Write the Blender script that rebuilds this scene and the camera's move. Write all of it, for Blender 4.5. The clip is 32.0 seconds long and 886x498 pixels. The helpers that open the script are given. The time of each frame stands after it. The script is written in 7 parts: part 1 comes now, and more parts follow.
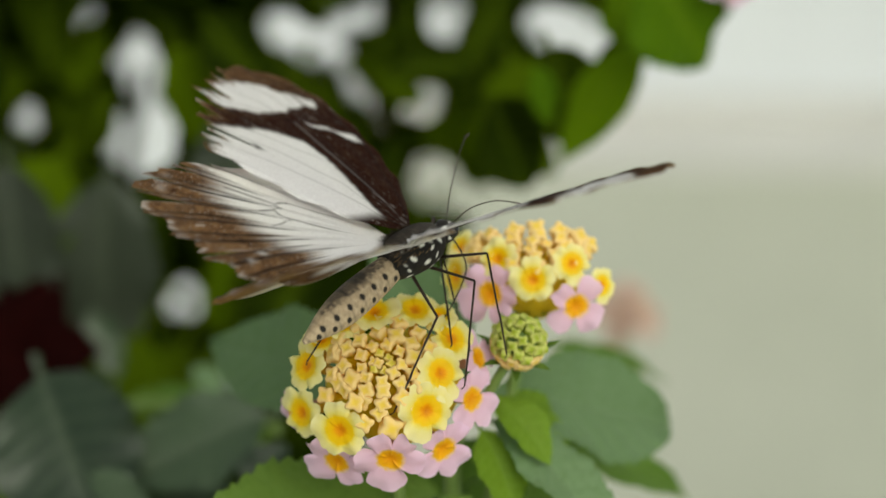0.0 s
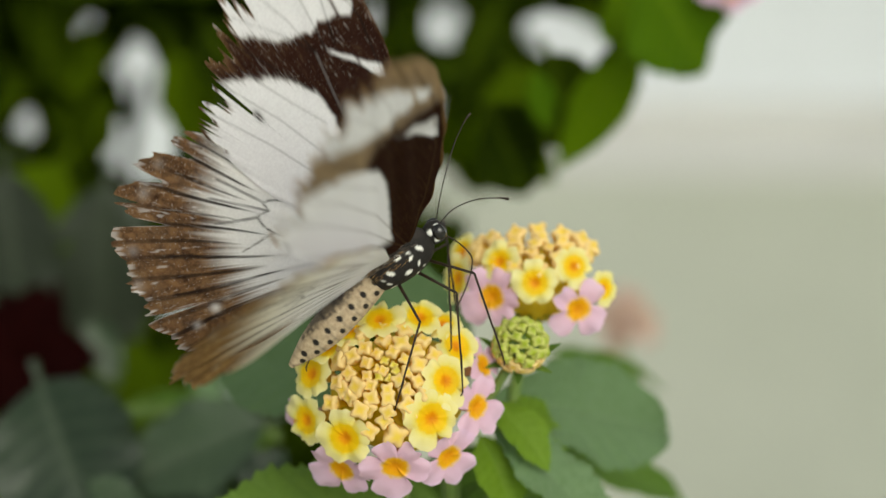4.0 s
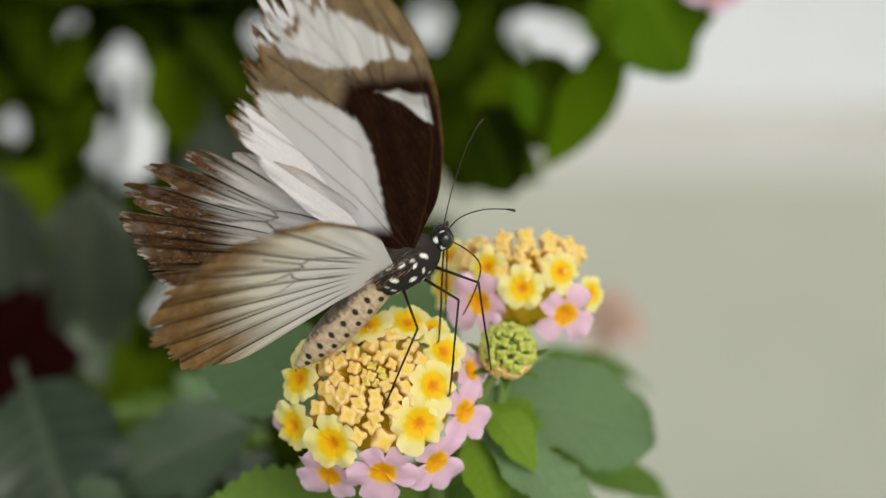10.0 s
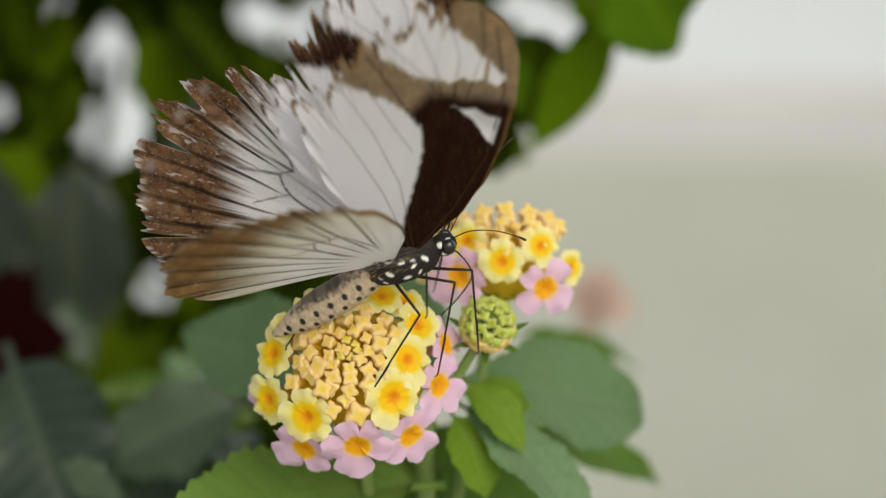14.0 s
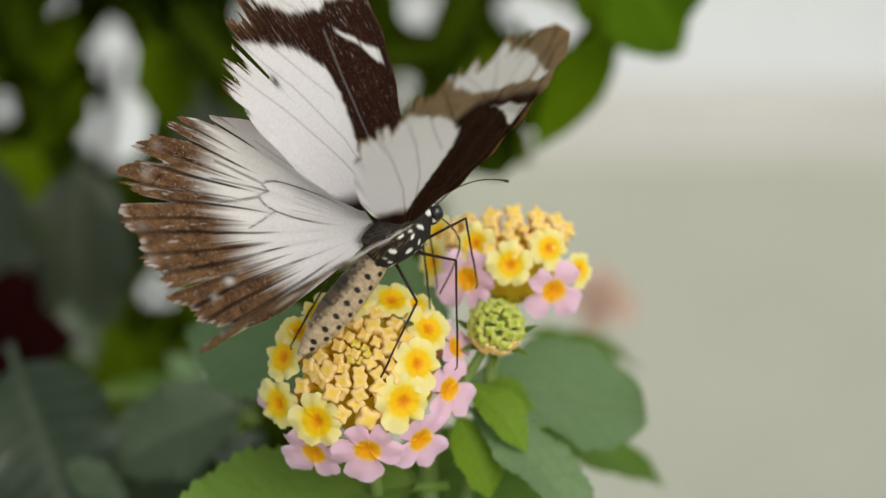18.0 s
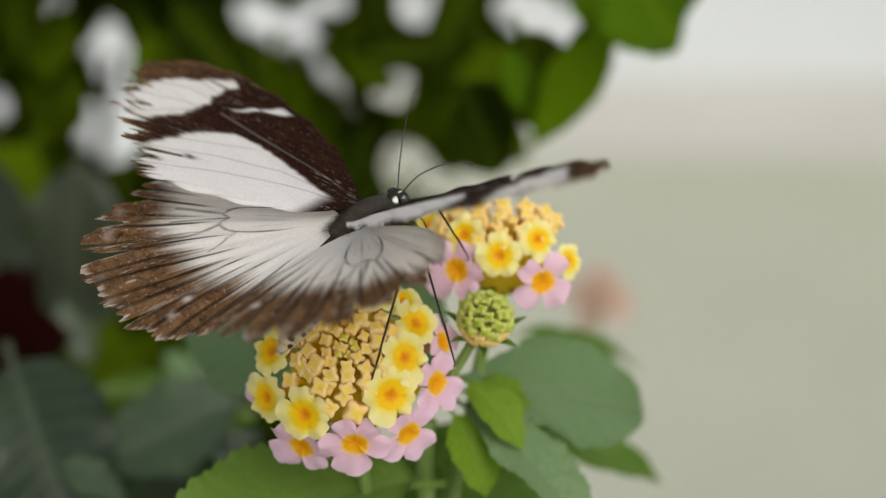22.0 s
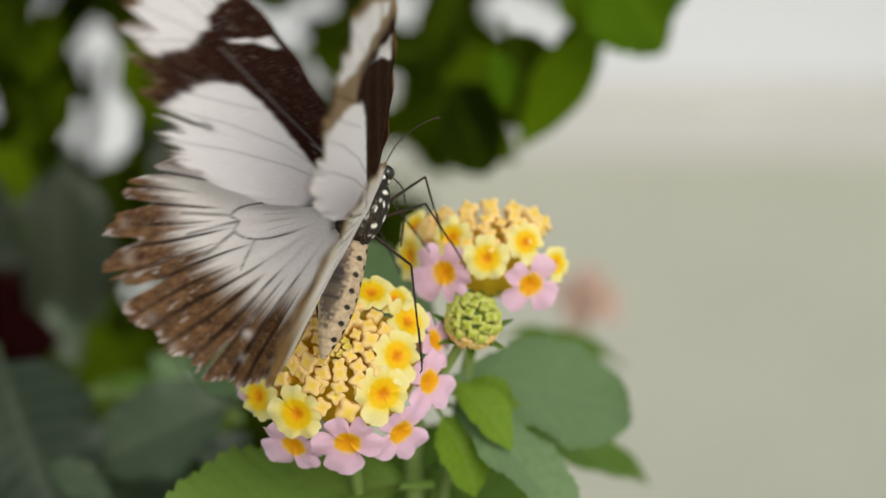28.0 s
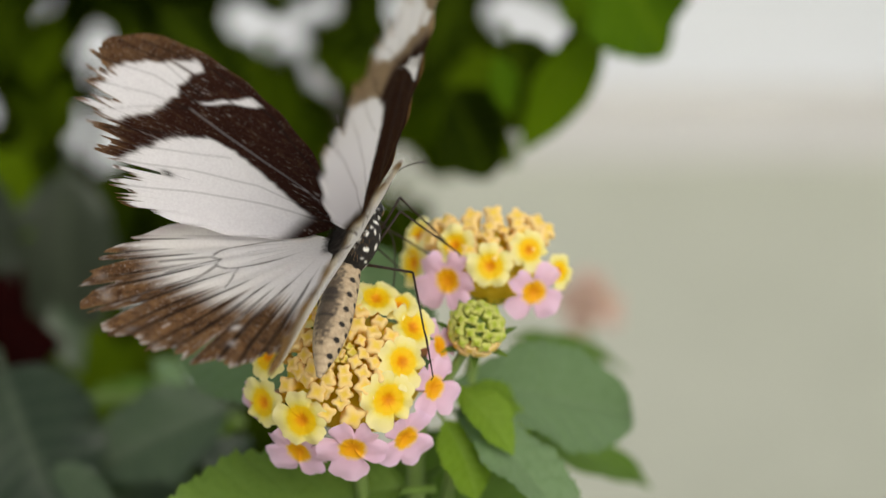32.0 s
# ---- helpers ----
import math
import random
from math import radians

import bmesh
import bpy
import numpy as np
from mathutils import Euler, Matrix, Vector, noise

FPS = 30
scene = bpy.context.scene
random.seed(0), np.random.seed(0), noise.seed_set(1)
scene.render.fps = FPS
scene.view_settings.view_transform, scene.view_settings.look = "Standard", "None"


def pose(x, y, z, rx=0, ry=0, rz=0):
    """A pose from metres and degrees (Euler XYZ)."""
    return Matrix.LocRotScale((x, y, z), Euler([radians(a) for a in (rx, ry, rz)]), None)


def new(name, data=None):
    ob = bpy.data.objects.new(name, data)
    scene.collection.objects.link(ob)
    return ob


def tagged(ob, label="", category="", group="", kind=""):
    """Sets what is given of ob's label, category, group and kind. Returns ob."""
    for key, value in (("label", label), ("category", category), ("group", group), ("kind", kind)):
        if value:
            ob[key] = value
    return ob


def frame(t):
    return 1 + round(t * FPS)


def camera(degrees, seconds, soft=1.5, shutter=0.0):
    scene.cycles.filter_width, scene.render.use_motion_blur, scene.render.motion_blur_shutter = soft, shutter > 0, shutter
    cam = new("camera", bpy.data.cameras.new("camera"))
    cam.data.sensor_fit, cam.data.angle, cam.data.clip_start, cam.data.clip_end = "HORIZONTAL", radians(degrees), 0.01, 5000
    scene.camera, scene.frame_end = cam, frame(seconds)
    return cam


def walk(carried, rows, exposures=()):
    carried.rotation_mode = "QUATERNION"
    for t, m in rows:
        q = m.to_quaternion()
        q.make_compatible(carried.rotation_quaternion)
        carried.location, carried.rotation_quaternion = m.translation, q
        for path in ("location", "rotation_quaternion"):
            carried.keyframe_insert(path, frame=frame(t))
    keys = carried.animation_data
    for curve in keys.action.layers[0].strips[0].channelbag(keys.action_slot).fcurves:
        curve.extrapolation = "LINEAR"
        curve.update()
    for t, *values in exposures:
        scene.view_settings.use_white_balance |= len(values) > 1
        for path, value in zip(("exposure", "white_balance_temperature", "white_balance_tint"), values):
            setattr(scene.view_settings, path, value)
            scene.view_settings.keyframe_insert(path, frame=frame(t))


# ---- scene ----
# ---- the camera on its tripod, the focal plane and the path ----
DIST, TILT = 0.31, radians(20)
FOCUS = Vector((0.0, 0.0, 1.05))
WAY = Vector((0.0, math.cos(TILT), -math.sin(TILT)))
UP = Vector((0.0, math.sin(TILT), math.cos(TILT)))
RIGHT = Vector((1.0, 0.0, 0.0))
EYE = FOCUS - WAY * DIST


def spot(u, v, w):
    """The place behind the point (u right, v up) of the focal plane, w further off, all in millimetres."""
    return FOCUS + (RIGHT * u + UP * v) * 0.001 * (1 + w * 0.001 / DIST) + WAY * w * 0.001


cam = camera(24, 32.0, soft=1.25, shutter=0.55)
cam.data.dof.use_dof = True
cam.data.dof.focus_distance = DIST - 0.003
cam.data.dof.aperture_fstop = 9.6
cam.data.dof.aperture_blades = 0


def turned(pan, tip):
    """The tripod head, panned right and tipped up by degrees."""
    return pose(*EYE, 90 - math.degrees(TILT) + tip, 0, -pan)


walk(cam, [
    (0, turned(-0.756, 0.309)),
    (0.5, turned(-0.756, 0.263)),
    (1, turned(-0.751, 0.325)),
    (1.5, turned(-0.714, 0.278)),
    (2, turned(-0.710, 0.271)),
    (2.5, turned(-0.710, 0.281)),
    (3, turned(-0.710, 0.363)),
    (3.5, turned(-0.710, 0.429)),
    (5.5, turned(-0.751, 0.590)),
    (6, turned(-0.714, 0.498)),
    (6.5, turned(-0.710, 0.498)),
    (7, turned(-0.700, 0.586)),
    (7.5, turned(-0.611, 0.559)),
    (8, turned(-0.505, 0.540)),
    (8.5, turned(-0.466, 0.570)),
    (9, turned(-0.401, 0.530)),
    (9.5, turned(-0.352, 0.473)),
    (10, turned(-0.307, 0.501)),
    (10.5, turned(-0.271, 0.475)),
    (11, turned(-0.169, 0.366)),
    (11.5, turned(-0.115, 0.259)),
    (12, turned(-0.071, 0.236)),
    (12.5, turned(-0.059, 0.144)),
    (13, turned(-0.000, 0.000)),
    (13.5, turned(0.028, -0.036)),
    (14, turned(0.057, -0.048)),
    (14.5, turned(0.115, -0.123)),
    (16.5, turned(0.026, -0.060)),
    (17, turned(0.007, -0.041)),
    (17.5, turned(0.000, -0.038)),
    (18, turned(-0.036, -0.033)),
    (18.5, turned(-0.021, 0.004)),
    (19, turned(-0.018, 0.009)),
    (19.5, turned(-0.014, 0.008)),
    (20, turned(0.026, -0.001)),
    (20.5, turned(0.052, -0.076)),
    (21, turned(0.076, -0.091)),
    (21.5, turned(0.092, -0.124)),
    (22, turned(0.057, -0.091)),
    (22.5, turned(0.049, -0.084)),
    (23, turned(0.031, -0.053)),
    (23.5, turned(0.038, 0.037)),
    (24, turned(0.118, -0.012)),
    (24.5, turned(0.171, -0.058)),
    (25, turned(0.224, -0.063)),
    (25.5, turned(0.303, -0.063)),
    (27.5, turned(0.409, -0.063)),
    (28, turned(0.409, -0.063)),
    (28.5, turned(0.409, -0.063)),
    (29, turned(0.409, -0.063)),
    (29.5, turned(0.404, -0.063)),
    (30, turned(0.364, -0.051)),
    (30.5, turned(0.338, 0.052)),
    (31, turned(0.319, 0.111)),
    (31.5, turned(0.338, 0.046)),
    (32, turned(0.359, 0.054)),
], [(0, -0.08, 6850, -3), (7, -0.08, 6750, 0), (12, -0.08, 6680, 5), (20, -0.08, 6780, 4), (32, -0.08, 6780, 6)])

# ---- daylight under the diffusing glass of a greenhouse ----
world = bpy.data.worlds.new("sky")
scene.world = world
world.use_nodes = True
wn = world.node_tree.nodes
sky = wn.new("ShaderNodeTexSky")
sky.sky_type, sky.sun_disc = "NISHITA", False
sky.sun_elevation, sky.sun_rotation = radians(41), radians(153)
sky.air_density, sky.dust_density, sky.ozone_density = 1.0, 3.0, 1.0
wn["Background"].inputs["Strength"].default_value = 0.15
haze = wn.new("ShaderNodeHueSaturation")
haze.inputs["Saturation"].default_value = 0.28
world.node_tree.links.new(sky.outputs[0], haze.inputs["Color"])
world.node_tree.links.new(haze.outputs[0], wn["Background"].inputs[0])
sun = new("sun", bpy.data.lights.new("sun", "SUN"))
sun.data.energy, sun.data.angle, sun.data.color = 1.35, radians(50), (1.0, 0.95, 0.86)
sun.rotation_euler = Euler((radians(49), 0, radians(27)))

# ---- materials ----


class Net:
    """A node material with short ways to add and join nodes."""

    def __init__(self, name, rough=0.6, spec=0.3):
        self.mat = bpy.data.materials.new(name)
        self.mat.use_nodes = True
        self.tree = self.mat.node_tree
        self.bsdf = self.tree.nodes["Principled BSDF"]
        self.out = self.tree.nodes["Material Output"]
        self.bsdf.inputs["Roughness"].default_value = rough
        self.bsdf.inputs["Specular IOR Level"].default_value = spec

    def node(self, kind, **values):
        n = self.tree.nodes.new(kind)
        for key, value in values.items():
            n.inputs[key.replace("_", " ")].default_value = value
        return n

    def join(self, a, b):
        self.tree.links.new(a, b)

    def noise(self, scale, detail=3.0, rough=0.55, coords="Object"):
        tc = self.tree.nodes.new("ShaderNodeTexCoord")
        n = self.node("ShaderNodeTexNoise", Scale=scale, Detail=detail, Roughness=rough)
        self.join(tc.outputs[coords], n.inputs["Vector"])
        return n.outputs["Fac"]

    def pattern(self):
        a = self.tree.nodes.new("ShaderNodeAttribute")
        a.attribute_name = "pattern"
        s = self.tree.nodes.new("ShaderNodeSeparateColor")
        self.join(a.outputs["Color"], s.inputs["Color"])
        return s.outputs[0], s.outputs[1], s.outputs[2]

    def ramp(self, fac, stops):
        r = self.tree.nodes.new("ShaderNodeValToRGB")
        els = r.color_ramp.elements
        while len(els) < len(stops):
            els.new(0.5)
        for e, (at, col) in zip(els, stops):
            e.position, e.color = at, (*col, 1)
        self.join(fac, r.inputs["Fac"])
        return r.outputs["Color"]

    def mix(self, fac, a, b, kind="MIX"):
        m = self.tree.nodes.new("ShaderNodeMix")
        m.data_type, m.blend_type = "RGBA", kind
        for value, socket in ((fac, m.inputs[0]), (a, m.inputs[6]), (b, m.inputs[7])):
            if isinstance(value, (int, float)):
                socket.default_value = value
            elif isinstance(value, tuple):
                socket.default_value = (*value, 1)
            else:
                self.join(value, socket)
        return m.outputs[2]

    def math(self, kind, a, b=0.0):
        m = self.tree.nodes.new("ShaderNodeMath")
        m.operation = kind
        for value, socket in ((a, m.inputs[0]), (b, m.inputs[1])):
            if isinstance(value, (int, float)):
                socket.default_value = value
            else:
                self.join(value, socket)
        return m.outputs[0]

    def random(self):
        return self.tree.nodes.new("ShaderNodeObjectInfo").outputs["Random"]

    def bump(self, height, strength, dist):
        b = self.node("ShaderNodeBump", Strength=strength, Distance=dist)
        self.join(height, b.inputs["Height"])
        self.join(b.outputs["Normal"], self.bsdf.inputs["Normal"])

    def done(self, colour, thin=0.0, through_colour=None):
        if isinstance(colour, tuple):
            self.bsdf.inputs["Base Color"].default_value = (*colour, 1)
        else:
            self.join(colour, self.bsdf.inputs["Base Color"])
        if thin:
            t = self.tree.nodes.new("ShaderNodeBsdfTranslucent")
            source = colour if through_colour is None else through_colour
            if isinstance(source, tuple):
                t.inputs["Color"].default_value = (*source, 1)
            else:
                self.join(source, t.inputs["Color"])
            m = self.node("ShaderNodeMixShader", Fac=thin)
            self.join(self.bsdf.outputs[0], m.inputs[1])
            self.join(t.outputs[0], m.inputs[2])
            self.join(m.outputs[0], self.out.inputs["Surface"])
        return self.mat


def wing_material():
    """Scales: pale and dark upper sides by the pattern, ochre undersides where its fourth channel is off."""
    n = Net("wing_scales", 0.75, 0.12)
    at = n.tree.nodes.new("ShaderNodeAttribute")
    at.attribute_name = "pattern"
    white, vein, warm = n.pattern()
    upper = at.outputs["Alpha"]
    grain = n.noise(2200, 2.0, 0.6)
    patch = n.noise(300, 4.0, 0.6)
    mottle = n.noise(650, 6.0, 0.7)
    brown = n.mix(n.ramp(mottle, [(0.33, (0, 0, 0)), (0.60, (1, 1, 1))]), (0.070, 0.034, 0.018), (0.270, 0.150, 0.070))
    brown = n.mix(warm, (0.030, 0.0085, 0.005), brown)
    brown = n.mix(n.math("MULTIPLY", n.ramp(patch, [(0.45, (0, 0, 0)), (0.8, (1, 1, 1))]), n.math("MULTIPLY", warm, 0.6)), brown, (0.24, 0.15, 0.085))
    brown = n.mix(n.math("MULTIPLY", n.ramp(grain, [(0.60, (0, 0, 0)), (0.70, (1, 1, 1))]), n.math("ADD", 0.13, n.math("MULTIPLY", warm, 0.45))), brown, (0.46, 0.40, 0.36))
    pale = n.mix(n.ramp(grain, [(0.3, (0, 0, 0)), (0.7, (1, 1, 1))]), (0.80, 0.775, 0.80), (0.87, 0.85, 0.87))
    top = n.mix(white, brown, pale)
    ochre = n.mix(warm, (0.034, 0.011, 0.005), n.mix(n.ramp(mottle, [(0.36, (0, 0, 0)), (0.62, (1, 1, 1))]), (0.30, 0.155, 0.050), (0.50, 0.30, 0.110)))
    ochre = n.mix(n.ramp(patch, [(0.4, (0, 0, 0)), (0.8, (1, 1, 1))]), ochre, n.mix(1.0, ochre, (0.7, 0.65, 0.6), "MULTIPLY"))
    below = n.mix(white, ochre, n.mix(warm, (0.92, 0.90, 0.91), (0.86, 0.80, 0.66)))
    colour = n.mix(upper, below, top)
    colour = n.mix(vein, colour, n.mix(upper, (0.075, 0.036, 0.014), (0.022, 0.013, 0.010)))
    n.bump(grain, 0.2, 0.0001)
    return n.done(colour, 0.54)


def petal_material(name, stops):
    n = Net(name, 0.55, 0.25)
    out, line, _ = n.pattern()
    wave = n.noise(900, 3.0)
    fac = n.math("ADD", out, n.math("MULTIPLY", n.math("SUBTRACT", wave, 0.5), 0.22))
    colour = n.ramp(fac, stops)
    colour = n.mix(n.math("MULTIPLY", n.random(), 0.25), colour, n.mix(1.0, colour, (0.97, 0.88, 0.80), "MULTIPLY"))
    n.bump(wave, 0.25, 0.0002)
    return n.done(colour, 0.32)


def leaf_material(name, dark, light, vein_colour, thin=0.35, glow=(0.16, 0.30, 0.03), rough=0.5, share=0.6, spec=0.12, veins=0.55):
    n = Net(name, rough, spec)
    vein, _, _ = n.pattern()
    mott = n.noise(70, 4.0)
    fine = n.noise(900, 3.0)
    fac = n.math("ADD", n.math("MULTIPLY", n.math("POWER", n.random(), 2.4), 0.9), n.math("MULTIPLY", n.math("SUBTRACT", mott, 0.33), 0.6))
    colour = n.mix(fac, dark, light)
    colour = n.mix(n.math("MULTIPLY", vein, veins), colour, vein_colour)
    colour = n.mix(n.ramp(fine, [(0.45, (0, 0, 0)), (0.8, (1, 1, 1))]), colour, n.mix(1.0, colour, (0.75, 0.8, 0.7), "MULTIPLY"))
    n.bump(fine, 0.35, 0.0006)
    return n.done(colour, thin, n.mix(share, colour, glow))


def plain_material(name, a, b, scale, rough=0.6, spec=0.3, bump=0.3, dist=0.0005, thin=0.0):
    n = Net(name, rough, spec)
    coarse = n.noise(scale)
    fine = n.noise(scale * 9, 3.0)
    colour = n.mix(n.ramp(coarse, [(0.3, (0, 0, 0)), (0.7, (1, 1, 1))]), a, b)
    colour = n.mix(n.math("MULTIPLY", fine, 0.3), colour, n.mix(1.0, colour, (0.6, 0.6, 0.6), "MULTIPLY"))
    n.bump(fine, bump, dist)
    return n.done(colour, thin)


def body_material(name, base, mark, other, rough=0.6):
    """Base colour with the marks of the pattern's first and the tint of its second channel."""
    n = Net(name, rough, 0.3)
    m, o, _ = n.pattern()
    fuzz = n.noise(1500, 3.0)
    colour = n.mix(n.ramp(fuzz, [(0.3, (0, 0, 0)), (0.75, (1, 1, 1))]), base, n.mix(1.0, base, (0.7, 0.66, 0.62), "MULTIPLY"))
    colour = n.mix(o, colour, other)
    colour = n.mix(m, colour, mark)
    n.bump(fuzz, 0.6, 0.0004)
    return n.done(colour)


WING = wing_material()
YELLOW = petal_material("yellow_petal", [(0.0, (0.74, 0.22, 0.002)), (0.16, (0.88, 0.36, 0.002)), (0.28, (0.93, 0.55, 0.004)), (0.48, (0.92, 0.63, 0.010)), (0.58, (0.87, 0.74, 0.16)), (0.70, (0.86, 0.78, 0.30)), (1.0, (0.88, 0.82, 0.43))])
PINK = petal_material("pink_petal", [(0.0, (0.82, 0.30, 0.004)), (0.30, (0.90, 0.46, 0.008)), (0.36, (0.86, 0.56, 0.30)), (0.41, (0.78, 0.50, 0.68)), (1.0, (0.82, 0.59, 0.79))])
BUD = petal_material("cream_bud", [(0.0, (0.94, 0.68, 0.03)), (0.32, (0.95, 0.70, 0.05)), (0.6, (0.95, 0.70, 0.13)), (0.8, (0.95, 0.71, 0.25)), (1.0, (0.95, 0.73, 0.34))])
YOUNG_BUD = petal_material("young_bud", [(0.0, (0.66, 0.58, 0.03)), (0.4, (0.76, 0.66, 0.05)), (0.8, (0.84, 0.72, 0.12)), (1.0, (0.90, 0.75, 0.26))])
GREEN_BUD = petal_material("green_bud", [(0.0, (0.20, 0.28, 0.015)), (0.5, (0.40, 0.48, 0.035)), (0.75, (0.52, 0.60, 0.09)), (1.0, (0.64, 0.66, 0.20))])
TUBE = plain_material("yellow_tube", (0.80, 0.48, 0.04), (0.84, 0.58, 0.10), 300, 0.55, 0.25, thin=0.2)
PINK_TUBE = plain_material("rosy_tube", (0.62, 0.42, 0.30), (0.66, 0.42, 0.40), 300, 0.55, 0.25, thin=0.2)
CORE = plain_material("yellow_core", (0.93, 0.70, 0.04), (0.95, 0.76, 0.07), 500, 0.6, thin=0.5)
STEM = plain_material("green_stem", (0.14, 0.22, 0.05), (0.20, 0.28, 0.08), 200, 0.55)
TWIG = plain_material("brown_twig", (0.06, 0.045, 0.03), (0.12, 0.09, 0.05), 120, 0.8)
LEAF = leaf_material("lantana_leaf", (0.070, 0.135, 0.020), (0.135, 0.215, 0.042), (0.17, 0.27, 0.07), 0.32, (0.17, 0.31, 0.03), veins=0.35)
FRESH_LEAF = leaf_material("fresh_leaf", (0.150, 0.250, 0.022), (0.240, 0.370, 0.042), (0.28, 0.42, 0.08), 0.45, (0.25, 0.44, 0.02), veins=0.3)
GREY_LEAF = leaf_material("grey_green_leaf", (0.120, 0.190, 0.090), (0.160, 0.240, 0.122), (0.20, 0.27, 0.16), 0.2, (0.14, 0.26, 0.05), veins=0.25)
# near-black to green: shade between leaves and lit leaves, both put into the colour
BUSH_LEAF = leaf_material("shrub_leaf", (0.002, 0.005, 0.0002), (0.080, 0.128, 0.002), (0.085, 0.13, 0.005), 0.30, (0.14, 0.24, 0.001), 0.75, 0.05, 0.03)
# leaves at the shrub's left: their shade is painted into this darker colour
SHADED_LEAF = leaf_material("shaded_leaf", (0.014, 0.020, 0.012), (0.052, 0.064, 0.042), (0.07, 0.085, 0.055), 0.08, (0.02, 0.05, 0.005), 0.45, 0.1, 0.35)
# brighter copy of the shrub leaf, light painted in for leaves that catch it
LIT_LEAF = leaf_material("lit_leaf", (0.048, 0.105, 0.003), (0.115, 0.190, 0.004), (0.13, 0.21, 0.01), 0.3, (0.17, 0.32, 0.001), 0.65, 0.2, 0.04)
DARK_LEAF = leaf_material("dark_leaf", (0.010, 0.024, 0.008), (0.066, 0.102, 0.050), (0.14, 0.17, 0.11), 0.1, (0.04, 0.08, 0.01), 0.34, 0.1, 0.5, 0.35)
FADED = petal_material("faded_petal", [(0.0, (0.56, 0.39, 0.26)), (0.4, (0.56, 0.39, 0.33)), (1.0, (0.58, 0.42, 0.38))])
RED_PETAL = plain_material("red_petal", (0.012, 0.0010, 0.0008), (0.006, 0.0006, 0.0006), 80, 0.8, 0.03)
THORAX = body_material("black_fur", (0.016, 0.013, 0.012), (0.78, 0.76, 0.72), (0.035, 0.028, 0.024), 0.8)
ABDOMEN = body_material("buff_scales", (0.54, 0.42, 0.29), (0.012, 0.009, 0.008), (0.045, 0.035, 0.030), 0.7)
CHITIN = plain_material("black_chitin", (0.012, 0.008, 0.006), (0.040, 0.022, 0.013), 900, 0.5, 0.3)
FUR = plain_material("grey_fur", (0.040, 0.031, 0.026), (0.150, 0.120, 0.098), 900, 0.9, 0.1)
OCHRE_FUR = plain_material("ochre_fur", (0.14, 0.075, 0.025), (0.34, 0.21, 0.09), 900, 0.9, 0.1)
EYE_GLOSS = plain_material("dark_eye", (0.010, 0.009, 0.009), (0.018, 0.014, 0.012), 900, 0.15, 0.6, 0.05)
GROUND = plain_material("pale_concrete", (0.43, 0.437, 0.362), (0.48, 0.485, 0.41), 1.2, 0.85, 0.15, 0.4, 0.01)
WALL = plain_material("white_panel", (0.61, 0.63, 0.67), (0.66, 0.68, 0.72), 1.5, 0.6, 0.25, 0.1, 0.004)
PLINTH = plain_material("grey_plinth", (0.52, 0.51, 0.49), (0.58, 0.57, 0.55), 2.0, 0.85, 0.15, 0.4, 0.006)

# ---- helpers for meshes ----


def mesh_of(name, verts, faces, material, pattern=None, smooth=True):
    me = bpy.data.meshes.new(name)
    me.from_pydata([tuple(v) for v in verts], [], [tuple(f) for f in faces])
    if pattern is not None:
        at = me.color_attributes.new("pattern", "FLOAT_COLOR", "POINT")
        col = np.ones((len(verts), 4), dtype=np.float32)
        pattern = np.asarray(pattern)
        col[:, :pattern.shape[1]] = pattern
        at.data.foreach_set("color", col.ravel())
    me.materials.append(material)
    if smooth:
        me.polygons.foreach_set("use_smooth", [True] * len(me.polygons))
    me.update()
    return me


def part(name, me, parent=None, m=None, label=""):
    ob = new(name, me)
    ob.parent = parent
    if m is not None:
        ob.matrix_basis = m
    return tagged(ob, label)


def grid_faces(rows, cols, closed=False, start=0):
    faces = []
    for i in range(rows - 1):
        for j in range(cols if closed else cols - 1):
            k = (j + 1) % cols
            faces.append((start + i * cols + j, start + i * cols + k, start + (i + 1) * cols + k, start + (i + 1) * cols + j))
    return faces


def lathe(profile, sides=16, squash=1.0):
    """A body of round sections along x: profile rows of (x, radius, drop)."""
    verts = []
    for x, r, drop in profile:
        for j in range(sides):
            a = 2 * math.pi * j / sides
            verts.append((x, math.sin(a) * r, math.cos(a) * r * squash + drop))
    faces = grid_faces(len(profile), sides, True)
    faces.append(tuple(range(sides))[::-1])
    faces.append(tuple((len(profile) - 1) * sides + j for j in range(sides)))
    return verts, faces


def pipe(points, radii, sides=8):
    """A round rod along points."""
    pts = [Vector(p) for p in points]
    verts = []
    side = Vector((0.13, 0.31, 0.94))
    for i, p in enumerate(pts):
        d = (pts[min(i + 1, len(pts) - 1)] - pts[max(i - 1, 0)]).normalized()
        a = (side - d * side.dot(d)).normalized()
        b = d.cross(a)
        for j in range(sides):
            t = 2 * math.pi * j / sides
            verts.append(p + (a * math.cos(t) + b * math.sin(t)) * radii[i])
    faces = grid_faces(len(pts), sides, True)
    faces.append(tuple(range(sides))[::-1])
    faces.append(tuple((len(pts) - 1) * sides + j for j in range(sides)))
    return verts, faces


def bow(a, b, c, n):
    """Points of a bowed line from a by way of b to c."""
    a, b, c = Vector(a), Vector(b), Vector(c)
    return [a * (1 - t) ** 2 + b * 2 * t * (1 - t) + c * t * t for t in np.linspace(0, 1, n)]


